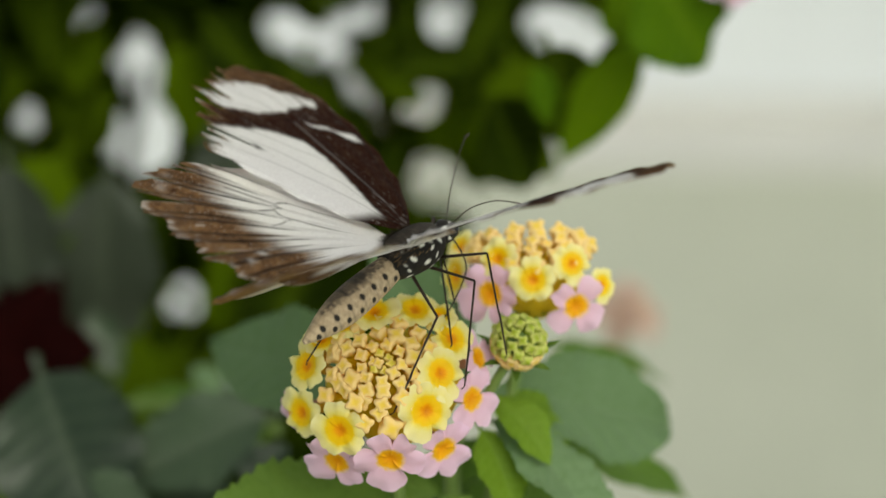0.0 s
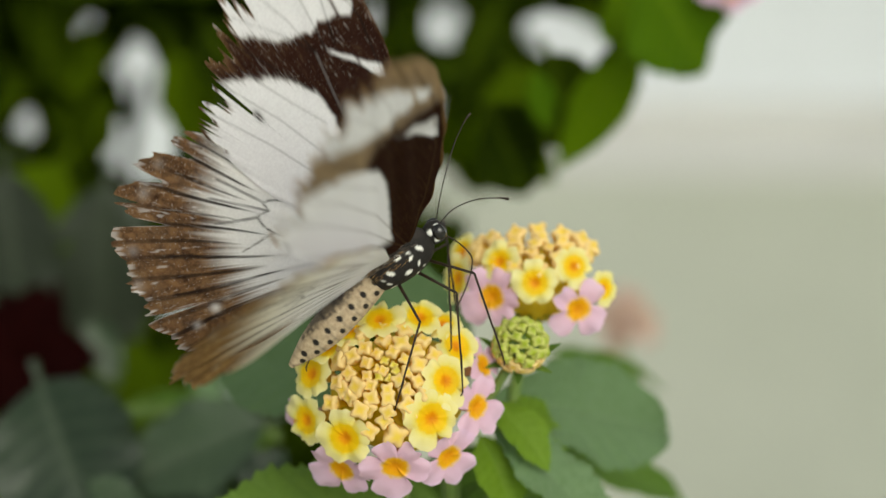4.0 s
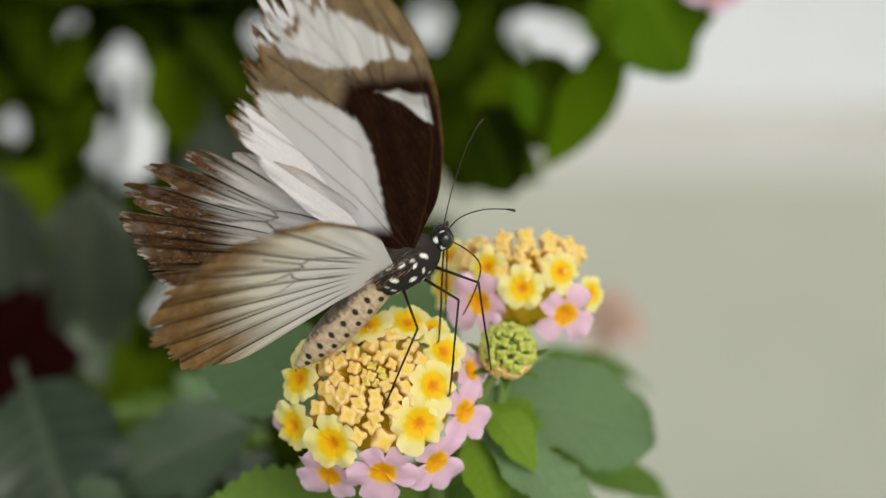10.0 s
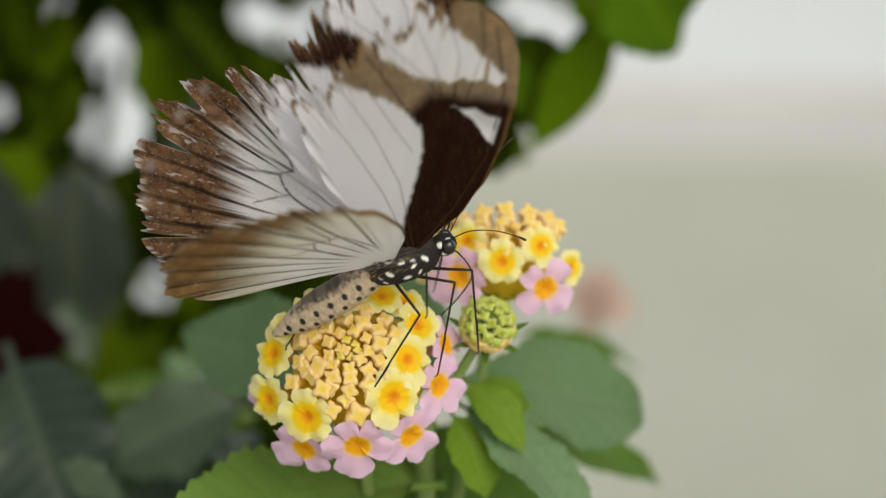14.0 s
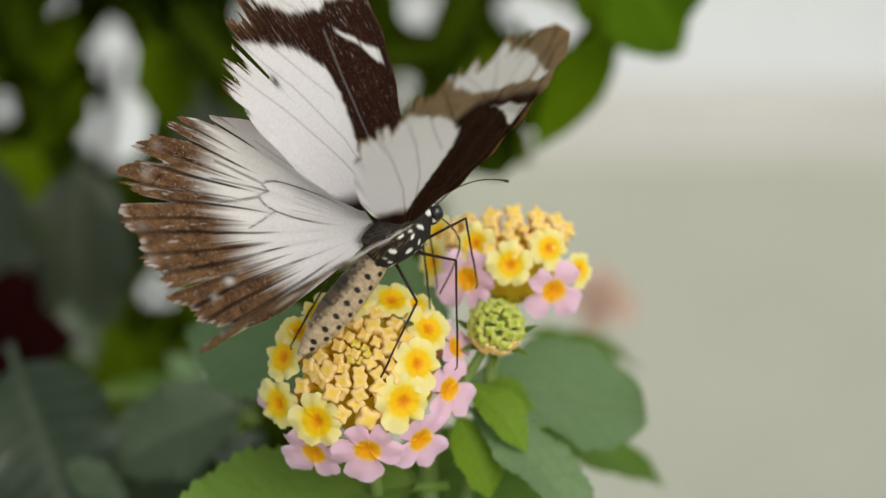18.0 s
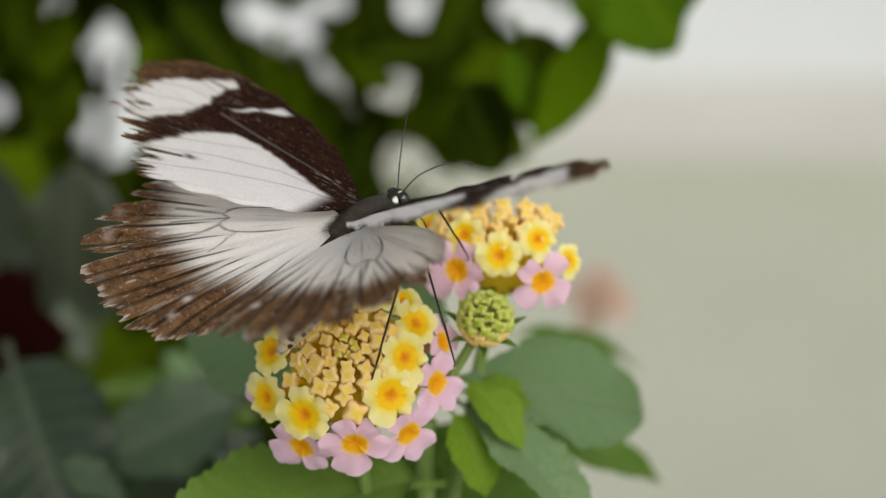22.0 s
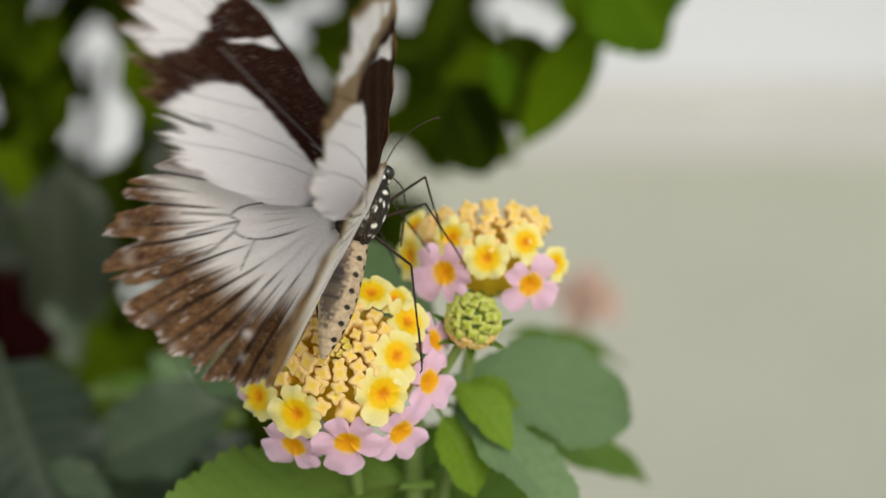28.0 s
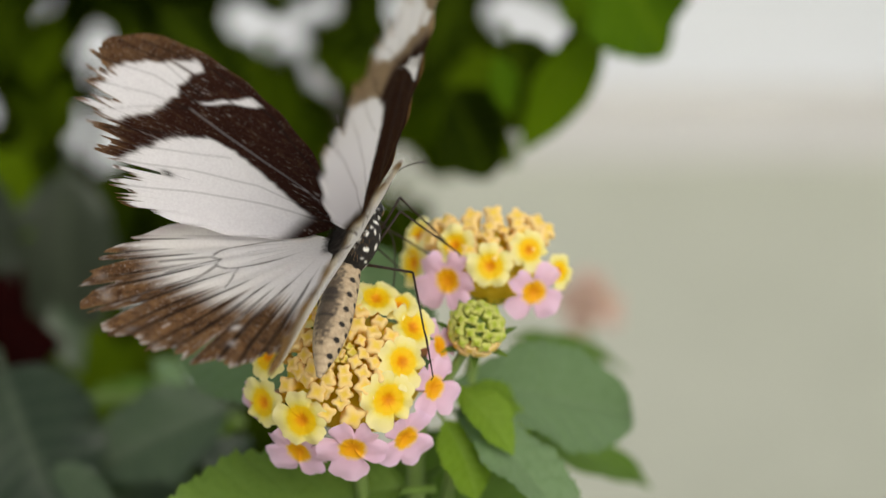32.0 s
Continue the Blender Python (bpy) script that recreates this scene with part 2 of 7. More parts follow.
def spline(points, n):
    """A smooth line through points, as an array."""
    p = np.array([points[0], *points, points[-1]], dtype=float)
    out = []
    for i in range(1, len(p) - 2):
        t = np.linspace(0, 1, n, endpoint=False)[:, None]
        a, b, c, d = p[i - 1], p[i], p[i + 1], p[i + 2]
        out.append(0.5 * (2 * b + (c - a) * t + (2 * a - 5 * b + 4 * c - d) * t ** 2 + (3 * b - a - 3 * c + d) * t ** 3))
    return np.vstack([*out, p[-1:]])


def facing(at, normal, spin=0.0, scale=1.0):
    """A pose whose z axis is the normal."""
    q = Vector(normal).normalized().to_track_quat("Z", "Y")
    return Matrix.LocRotScale(at, q, (scale, scale, scale)) @ Matrix.Rotation(radians(spin), 4, "Z")


def smooth_step(x, a, b):
    t = np.clip((x - a) / (b - a), 0, 1)
    return t * t * (3 - 2 * t)

# ---- the greenhouse: floor and far wall ----


def box(name, x0, x1, y0, y1, z0, z1, material, bevel=0.004):
    bm = bmesh.new()
    bmesh.ops.create_cube(bm, size=1.0)
    for v in bm.verts:
        v.co = Vector(((x0 + x1) / 2 + v.co.x * (x1 - x0), (y0 + y1) / 2 + v.co.y * (y1 - y0), (z0 + z1) / 2 + v.co.z * (z1 - z0)))
    if bevel:
        bmesh.ops.bevel(bm, geom=bm.edges[:], offset=bevel, segments=1, affect="EDGES")
    me = bpy.data.meshes.new(name)
    bm.to_mesh(me)
    bm.free()
    me.materials.append(material)
    return me


WALL_Y = 3.6
ground = part("ground", mesh_of("ground", [(-400, -400, 0), (400, -400, 0), (400, 400, 0), (-400, 400, 0)], [(0, 1, 2, 3)], GROUND, smooth=False))
tagged(ground, "pale greenish concrete greenhouse floor", "floor", kind="structure")
wall = part("wall_back", box("wall_back", -6, 6, WALL_Y, WALL_Y + 0.12, 0, 0.07, PLINTH, 0.01))
tagged(wall, "low grey concrete plinth under white greenhouse panels", "wall", kind="structure")
for i in range(10):
    part("panel", box("panel", -5.95 + i * 1.19, -5.95 + i * 1.19 + 1.165, WALL_Y + 0.02, WALL_Y + 0.06, 0.07, 2.6, WALL, 0.006), wall)

kerb = part("kerb", box("kerb", -6, 6, WALL_Y - 0.24, WALL_Y, 0, 0.014, PLINTH, 0.004))
tagged(kerb, "flat grey concrete strip along the white wall", "kerb", kind="structure")
# invented white backing, seen only through the shrub's gaps, to make them bright
gap_backing = part("added_backing_wall", box("added_backing_wall", -4.0, -0.12, 1.60, 1.70, 0, 0.05, PLINTH, 0.01))
tagged(gap_backing, "white partition added behind the shrub to brighten its gaps", "wall", kind="structure")
for i in range(4):
    part("panel", box("panel", -0.14 - (i + 1) * 0.95, -0.145 - i * 0.95, 1.61, 1.65, 0.05, 1.55, WALL, 0.006), gap_backing)

# ---- leaves ----


def leaf_mesh(name, material, length, width, teeth=18, fold=0.25, curl=0.2, quilt=0.02, blunt=0.75, seed=0, along=40, across=9, stalk=0.12):
    """A serrate leaf with its base at the origin, its tip along y and its face to +z, on a short stalk."""
    rng = np.random.default_rng(seed)
    t = np.linspace(0, 1, along)
    half = width / 2 * np.sin(math.pi * t ** blunt) ** 0.85 * (1 - 0.15 * t)
    saw = (t * teeth) % 1.0
    half = half * (1 - 0.10 * saw * (half > width * 0.06)) + rng.normal(0, 0.004, along) * width
    half[0] = half[-1] = width * 0.008
    c = np.linspace(-1, 1, 2 * across + 1)
    y = np.repeat(t[:, None], len(c), 1) * length
    edge = np.abs(c)[None, :]
    x = half[:, None] * c[None, :]
    y = y + edge ** 1.5 * half[:, None] * 0.18
    veins = 9
    phase = (t[:, None] * veins - edge * 0.9 * np.minimum(1, half[:, None] / (width * 0.3)))
    line = np.exp(-((phase % 1.0 - 0.5) / 0.10) ** 2)
    rib = np.exp(-(np.abs(x) / (width * 0.022)) ** 2)
    mask = np.clip(np.maximum(line * 0.7 * (edge < 0.93), rib), 0, 1)
    z = np.abs(x) * fold - curl * length * (t[:, None] - 0.2) ** 2 - line * quilt * width * edge * 0.5 - rib * width * 0.012
    z = z + 0.05 * width * np.sin(t * 9 + seed)[:, None] * c[None, :] ** 2 + 0.025 * width * np.sin(t * 23 + seed * 2)[:, None] * c[None, :] ** 4
    verts = np.stack([x, y, z], -1).reshape(-1, 3)
    faces = grid_faces(along, len(c))
    pattern = np.zeros((len(verts), 3))
    pattern[:, 0] = mask.reshape(-1)
    if stalk:
        pv, pf = pipe([(0, -stalk * length, -0.04 * length), (0, 0, -curl * length * 0.04 - width * 0.02), (0, length * 0.5, -curl * length * 0.09 - width * 0.03)], [width * 0.03, width * 0.022, width * 0.012], 6)
        faces += [tuple(i + len(verts) for i in f) for f in pf]
        verts = np.vstack([verts, np.array([tuple(p) for p in pv])])
        pattern = np.vstack([pattern, np.tile([0.9, 0, 0], (len(pv), 1))])
    return mesh_of(name, verts, faces, material, pattern)


def laid(base, tip, face, scale=1.0):
    """The pose of a leaf from its base towards its tip, its face turned as near to the given way as it goes."""
    y = (Vector(tip) - Vector(base)).normalized()
    z = Vector(face)
    z = (z - y * z.dot(y)).normalized()
    x = y.cross(z)
    m = Matrix((x, y, z)).transposed().to_4x4()
    return Matrix.Translation(base) @ m @ Matrix.Scale(scale, 4)


BACK = -WAY
# the flowering shoot's own leaves: base, tip, facing, width, material
shoot = tagged(new("lantana_shoot"), "leafy lantana shoot with serrate quilted green leaves", "plant")
shoot.matrix_basis = Matrix.Translation(spot(5, -75, 40))
shoot_inv = shoot.matrix_basis.inverted()
SHOOT_LEAVES = [
    # base, tip (right, up, behind, in mm), facing, width in mm, material, blunt, curl
    ((-4, -35, 26), (-44, -42, 14), (-0.1, -0.35, 0.95), 30, LEAF, 0.8, 0.18),
    ((4, -23.5, 34), (26.5, -42.5, 24), (0.45, -0.30, 0.85), 16, GREY_LEAF, 0.75, 0.35),
    ((2, -25, 30), (8, -36, 26), (0.4, -0.6, 0.65), 12, FRESH_LEAF, 0.95, 0.35),
    ((3.5, -21.5, 34), (16.5, -25.5, 40), (0.2, -0.5, 0.85), 11, FRESH_LEAF, 0.9, 0.3),
    ((3, -27, 34), (9.5, -31, 30), (0.4, -0.6, 0.7), 9, FRESH_LEAF, 0.85, 0.3),
    ((3, -19.5, 34), (32, -23.5, 66), (0.1, -0.75, 0.66), 23, GREY_LEAF, 1.15, 0.12),
    ((9, -25.5, 70), (36, -33.5, 96), (0.1, -0.6, 0.8), 11.5, LEAF, 0.9, 0.2),
    ((12, -13.2, 120), (31, -15.8, 138), (0.1, -0.4, 0.95), 9, LEAF, 0.75, 0.2),
    ((0, -18, 52), (-15, 4, 66), (-0.1, -0.8, 0.6), 17, GREY_LEAF, 0.8, 0.15),
    ((4, -20, 30), (13, -29, 26), (0.2, -0.5, 0.85), 9, FRESH_LEAF, 0.9, 0.3),
    ((-16, -19, 44), (-40, -11, 70), (-0.15, -0.75, 0.65), 22, GREY_LEAF, 0.8, 0.15),
    ((0, -33, 50), (-22, -47, 36), (0.0, -0.5, 0.85), 20, LEAF, 0.75, 0.2),
    ((-8, -30, 60), (14, -47, 62), (0.0, -0.7, 0.7), 40, LEAF, 0.9, 0.1),
    ((6, -40, 40), (18, -52, 44), (0.2, -0.5, 0.85), 22, LEAF, 0.75, 0.2),
]
for i, (base, tip, face, width, mat, blunt, curl) in enumerate(SHOOT_LEAVES):
    a, b = spot(*base), spot(*tip)
    long = (b - a).length
    me = leaf_mesh("leaf", mat, long, width * 0.001, 16, 0.22, curl, 0.05, blunt, i + 1, 60, 12)
    part("leaf", me, shoot, shoot_inv @ laid(a, b, face), "grey-green matt leaf" if mat is GREY_LEAF else "")


def stem_part(parent, inv, points, radii, name="stem", mat=STEM):
    v, f = pipe([inv @ Vector(p) for p in points], radii, 8)
    return part(name, mesh_of(name, v, f, mat), parent)


stem_part(shoot, shoot_inv, bow(spot(5, -75, 40), spot(-4, -45, 42), spot(-2, -26, 34), 8), [0.0016] * 8)

# ---- florets and buds ----


def floret_mesh(name, material, lobes, low, seed, size=0.0048):
    """An open corolla limb on a shallow funnel, its face to +z: lobes of (angle, half width, length), notches no deeper than low."""
    rng = np.random.default_rng(seed)
    rings, sides = 13, 80
    th = np.linspace(0, 2 * math.pi, sides, endpoint=False)
    rim = np.full(sides, low)
    for at, half, long in lobes:
        at, half, long = radians(at + rng.normal(0, 4)), radians(half), long * (1 + rng.normal(0, 0.04))
        d = np.abs((th - at + math.pi) % (2 * math.pi) - math.pi) / half
        dent = 0.05 * np.exp(-(d / 0.22) ** 2)
        rim = np.maximum(rim, np.where(d < 1, long * (1 - dent) * (1 - np.clip(d, 0, 1) ** 3.2) ** 0.55, 0))
    rim += 0.018 * np.sin(th * 11 + seed) + 0.014 * np.sin(th * 23 + seed * 2) + rng.normal(0, 0.005, sides)
    verts, pattern = [], []
    for i in range(rings):
        r = i / (rings - 1)
        reach = 0.08 + (rim - 0.08) * r
        cup = 0.34 * (r - 0.2) if r < 0.2 else 0.06 * math.sin((r - 0.2) * 2.4) - 0.16 * max(0, r - 0.65)
        lift = cup + 0.045 * r * r * np.sin(th * 5 + seed) + 0.06 * r ** 3 * np.sin(th * 8 + seed * 3)
        for j in range(sides):
            verts.append((math.cos(th[j]) * reach[j] * size, math.sin(th[j]) * reach[j] * size, lift[j] * size))
            pattern.append((reach[j], 0, 0))
    faces = grid_faces(rings, sides, True)
    verts.append((0, 0, -0.085 * size))
    pattern.append((0, 0, 0))
    faces += [(len(verts) - 1, (j + 1) % sides, j) for j in range(sides)]
    return mesh_of(name, verts, faces, material, pattern)


def tube_mesh(name, material, length=0.0115, r0=0.0012, r1=0.0006):
    v, f = pipe([(0, 0, -0.0011), (0.0002, 0, -length * 0.3), (0.0005, 0, -length * 0.65), (0.0004, 0, -length)], [r0, r0 * 0.9, r1 * 1.2, r1], 10)
    return mesh_of(name, v, f, material)


def bud_mesh(name, material, seed, pointed=0.2, size=0.0019, length=0.006):
    """A closed bud with four folded corners on a short tube, its tip to +z."""
    rng = np.random.default_rng(seed)
    sides = 24
    th = np.linspace(0, 2 * math.pi, sides, endpoint=False)
    star = 1 - 0.40 * np.sin(2 * th + rng.uniform(-0.1, 0.1)) ** 2 + rng.normal(0, 0.015, sides)
    verts, pattern = [], []
    rows = [(-length, 0.34, 0.0, 0.0), (-length * 0.5, 0.44, 0.0, 0.12), (-size * 1.0, 0.58, 0.15, 0.35), (-size * 0.55, 0.78, 0.6, 0.65), (-size * 0.18, 0.97, 1.0, 0.92), (size * 0.06, 1.0, 1.0, 1.0), (size * 0.22, 0.90, 1.0, 1.0), (size * 0.30, 0.68, 0.9, 0.92), (size * (0.22 + pointed * 0.4), 0.40, 0.7, 0.72), (size * (0.08 + pointed * 0.8), 0.12, 0.2, 0.5)]
    for z, r, edge, shade in rows:
        for j in range(sides):
            q = r * (1 + (star[j] - 1) * edge) * size
            verts.append((math.cos(th[j]) * q, math.sin(th[j]) * q, z))
            pattern.append((shade, 0, 0))
    faces = grid_faces(len(rows), sides, True)
    faces.append(tuple((len(rows) - 1) * sides + j for j in range(sides)))
    return mesh_of(name, verts, faces, material, pattern)


FIVE = [(k * 72, 47, 1.0) for k in range(5)]
FOUR = [(0, 60, 1.05), (92, 52, 0.98), (180, 54, 0.95), (268, 52, 0.98)]
BROAD = [(0, 56, 1.12), (98, 43, 1.0), (-98, 43, 1.0), (180, 46, 0.84)]
SPLIT = [(0, 54, 1.14), (84, 40, 0.98), (-84, 40, 0.98), (150, 36, 0.86), (-150, 36, 0.86)]
YELLOW_LIMBS = [floret_mesh("floret", YELLOW, FIVE, 0.6, 3), floret_mesh("floret", YELLOW, FOUR, 0.6, 5), floret_mesh("floret", YELLOW, FIVE, 0.6, 8)]
PINK_LIMBS = [floret_mesh("floret", PINK, BROAD, 0.36, 13, 0.0056), floret_mesh("floret", PINK, SPLIT, 0.36, 15, 0.0056), floret_mesh("floret", PINK, BROAD, 0.36, 18, 0.0056)]
YELLOW_TUBE = tube_mesh("tube", TUBE)
ROSY_TUBE = tube_mesh("tube", PINK_TUBE)
BUDS = [bud_mesh("bud", BUD, 21), bud_mesh("bud", BUD, 22, 0.35), bud_mesh("bud", BUD, 23, 0.1)]
YOUNG_BUDS = [bud_mesh("bud", YOUNG_BUD, 26), bud_mesh("bud", YOUNG_BUD, 27, 0.4), bud_mesh("bud", YOUNG_BUD, 28, 0.3)]
GREEN_BUDS = [bud_mesh("bud", GREEN_BUD, 24, 0.75, 0.00112, 0.003), bud_mesh("bud", GREEN_BUD, 25, 0.6, 0.00112, 0.003)]


BRACT_MESH = leaf_mesh("bract", LEAF, 0.006, 0.0018, 3, 0.3, 0.1, 0.0, 0.7, 3, 10, 3, 0)


def flower_head(label, centre, radius, yellow, pink, buds, root, core=CORE):
    """A domed head: florets and buds stand on the dome round the centre (right, up, behind); each row gives right and up on the focal plane and a size."""
    head = tagged(new("lantana_flower_head"), label, "flower", "lantana flower heads")
    head.matrix_basis = Matrix.Translation(spot(*root))
    inv = head.matrix_basis.inverted()
    mid = spot(*centre)
    rng = random.Random(int(centre[0] * 10) + 500)
    axis = (UP * 0.35 - WAY).normalized()

    def stand(u, v, out):
        k = 1 + centre[2] / 310
        du, dv = (u - centre[0]) * k, (v - centre[1]) * k
        rim = min(1.0, 0.97 * out * radius / max(1e-6, math.hypot(du, dv)))
        du, dv = du * rim, dv * rim
        back = math.sqrt(max((out * radius) ** 2 - du * du - dv * dv, 0.0))
        off = (RIGHT * du + UP * dv - WAY * back) * 0.001
        return mid + off, off.normalized()

    for rows, limbs, tube in ((yellow, YELLOW_LIMBS, YELLOW_TUBE), (pink, PINK_LIMBS, ROSY_TUBE)):
        for u, v, s, *tip in rows:
            at, way = stand(u, v, 1.0)
            way = (UP * 0.62 + BACK * 0.75 + way * 0.2).normalized() if tip else way
            way = (way + BACK * (0.0 if tip else 0.35) + Vector((rng.uniform(-0.1, 0.1), rng.uniform(-0.1, 0.1), rng.uniform(-0.1, 0.1)))).normalized()
            out = (at - mid - axis * (at - mid).dot(axis)).normalized()
            x = (out - way * out.dot(way)).normalized()
            turn = Matrix((x, way.cross(x), way)).transposed().to_4x4() @ Matrix.Rotation(rng.uniform(-0.35, 0.35), 4, "Z")
            limb = part("floret", limbs[rng.randrange(3)], head, inv @ Matrix.Translation(at) @ turn @ Matrix.Scale(s * (0.94 if limbs is YELLOW_LIMBS else 0.97), 4), "yellow floret with an orange eye" if limbs is YELLOW_LIMBS else "pink floret with an orange eye")
            part("tube", tube, limb)
    for u, v, s in buds:
        u, v, s = u + rng.uniform(-0.3, 0.3), v + rng.uniform(-0.3, 0.3), s * rng.uniform(0.88, 1.18)
        at, way = stand(u, v, 0.76 + 0.24 * min(0.75, s) + 0.03 * rng.random())
        way = (way + Vector((rng.uniform(-0.3, 0.3), rng.uniform(-0.3, 0.3), rng.uniform(-0.3, 0.3)))).normalized()
        part("bud", (BUDS if s > 0.50 else YOUNG_BUDS)[rng.randrange(3)], head, inv @ facing(at, way, rng.uniform(0, 360), s), "folded peach bud" if s > 0.50 else "small greenish yellow bud")
    v, f = lathe([(-radius * 0.00035, 0.0005, 0), (-radius * 0.0002, radius * 0.00026, 0), (0, radius * 0.00036, 0), (radius * 0.0003, radius * 0.0003, 0), (radius * 0.00045, 0.0005, 0)], 20)
    v = [Vector(p) * (1.72 if radius > 15 else 1.35) for p in v]
    part("receptacle", mesh_of("receptacle", v, f, core), head, inv @ Matrix.Translation(mid - WAY * 0.001), "yellow-green receptacle")
    stem_part(head, inv, bow(mid, mid * 0.5 + spot(*root) * 0.5 + WAY * 0.006, spot(*root), 9), [0.0011] * 9)
    for k in range(9):
        # narrow green bracts spread under the head
        a = 2 * math.pi * k / 9 + 0.2
        side = (RIGHT * math.cos(a) + WAY * math.sin(a)) * 0.001
        base = mid - UP * radius * 0.00045 + side
        part("bract", BRACT_MESH, head, inv @ laid(base, base + side * radius * 0.42 + UP * 0.0012, UP), "narrow green bract")
    return head


def ring_buds(u0, v0, ru, rv, rows):
    """Buds packed in rings: rows of (count, reach, size)."""
    out = []
    for k, (count, reach, size) in enumerate(rows):
        for j in range(count):
            a = 2 * math.pi * (j + 0.5 * (k % 2)) / count + 0.3 * k
            out.append((u0 + ru * reach * math.cos(a), v0 + rv * reach * math.sin(a), size))
    return out


head_near = flower_head(
    "domed lantana head of yellow and pink florets round cream buds", (-13.6, -19.0, 16), 15.5,
    [(-7.4, -21.7, 1.02), (-19.8, -24.6, 1.0), (-25.6, -22.4, 0.92), (-24.8, -15.6, 0.9), (-5.4, -16.4, 0.92), (-3.9, -11.6, 0.9), (-9.2, -7.4, 0.85, 1), (-15.0, -7.7, 0.85, 1), (-19.4, -9.2, 0.75, 1), (-6.0, -8.4, 0.7, 1), (-22.6, -11.8, 0.7, 1)],
    [(-20.5, -29.6, 1.0), (-12.6, -28.9, 1.05), (-5.0, -27.6, 1.0), (-0.9, -20.4, 0.95), (1.0, -14.2, 0.85), (-28.3, -22.6, 0.6)],
    ring_buds(-14.0, -14.8, 5.6, 4.6, [(1, 0, 0.46), (6, 0.24, 0.48), (9, 0.54, 0.62), (12, 0.90, 0.80), (14, 1.26, 0.86)])
    + [(-17.6, -20.8, 0.82), (-14.2, -21.8, 0.8), (-10.6, -20.9, 0.82), (-19.9, -17.6, 0.8), (-8.4, -17.6, 0.75), (-20.6, -13.6, 0.8), (-12.4, -24.3, 1.05), (-21.8, -19.6, 0.9), (-16.2, -23.8, 0.75), (-9.8, -23.4, 0.7)],
    (-8, -70, 30))
head_far = flower_head(
    "domed lantana head of yellow and pink florets behind another", (9.4, -2.8, 33), 13.5,
    [(3.9, 0.4, 0.76), (8.9, -2.6, 0.84), (14.5, -0.3, 0.76), (19.0, -3.4, 0.68), (-1.6, 1.8, 0.80), (-2.2, -2.2, 0.95)],
    [(2.8, -4.7, 1.0), (15.2, -6.4, 1.0)],
    ring_buds(8.6, 2.2, 8.6, 2.6, [(4, 0.25, 0.62), (9, 0.6, 0.78), (15, 1.0, 0.92)]),
    (-2, -62, 42))


def green_head(root, centre, radius):
    head = tagged(new("lantana_bud_head"), "round unopened lantana head of green buds", "flower bud", "lantana flower heads")
    head.matrix_basis = Matrix.Translation(spot(*root))
    inv = head.matrix_basis.inverted()
    mid = spot(*centre)
    rng = random.Random(77)
    axis = (Vector((0.05, -0.55, 0.83))).normalized()
    side = axis.cross(Vector((1, 0, 0))).normalized()
    other = axis.cross(side)
    golden = math.pi * (3 - math.sqrt(5))
    for k in range(48):
        c = 1 - 1.5 * (k + 0.5) / 48
        s = math.sqrt(max(0.0, 1 - c * c))
        way = axis * c + (side * math.cos(k * golden) + other * math.sin(k * golden)) * s
        low = c < 0.05
        me = BUDS[k % 3] if low else GREEN_BUDS[k % 2]
        part("bud", me, head, inv @ facing(mid + way * radius * 0.001, way, rng.uniform(0, 360), 0.60 if low else 1.08 - 0.16 * c), "cream bud" if low else "pointed green bud")
    for k in range(7):
        a = 2 * math.pi * k / 7 + 0.4
        out = side * math.cos(a) + other * math.sin(a)
        base = mid + out * radius * 0.0007 - axis * 0.003
        me = leaf_mesh("bract", LEAF, 0.0045, 0.0014, 3, 0.3, 0.1, 0.0, 0.7, k, 10, 3, 0)
        part("bract", me, head, inv @ laid(base, base + out * 0.0032 + axis * 0.0022, axis), "pointed green bract")
    v, f = lathe([(-radius * 0.0008, 0.0005, 0), (-radius * 0.0005, radius * 0.00070, 0), (radius * 0.0005, radius * 0.00070, 0), (radius * 0.0008, 0.0005, 0)], 12)
    part("receptacle", mesh_of("receptacle", v, f, STEM), head, inv @ Matrix.Translation(mid), "green receptacle")
    stem_part(head, inv, bow(mid, spot(4, -18, 16), spot(*root), 9), [0.0008] * 9)
    return head


head_green = green_head((-1, -25, 19), (7.1, -12.1, 14), 4.1)
PINK_LIMBS, GAY_LIMBS = [floret_mesh("floret", FADED, BROAD, 0.42, 31, 0.0056)] * 3, PINK_LIMBS
flower_head("faded pink lantana head far behind the leaves", (24, -7.5, 300), 11,
                        [], [(21, -7, 1.0), (26, -8.5, 1.0), (23.5, -5, 0.9), (22, -10, 0.9)],
                        [], (14, -55, 270), FADED)
PINK_LIMBS = GAY_LIMBS
flower_head("pink lantana head high on the shrub", (38.5, 43.9, 130), 10,
                        [], [(36, 42.4, 1.0), (40, 41.9, 1.0), (38, 40.2, 0.9), (34, 43.4, 0.9), (42, 44.4, 0.9)],
                        ring_buds(38, 44.4, 3, 3, [(5, 0.6, 0.7)]), (38, 62, 170))

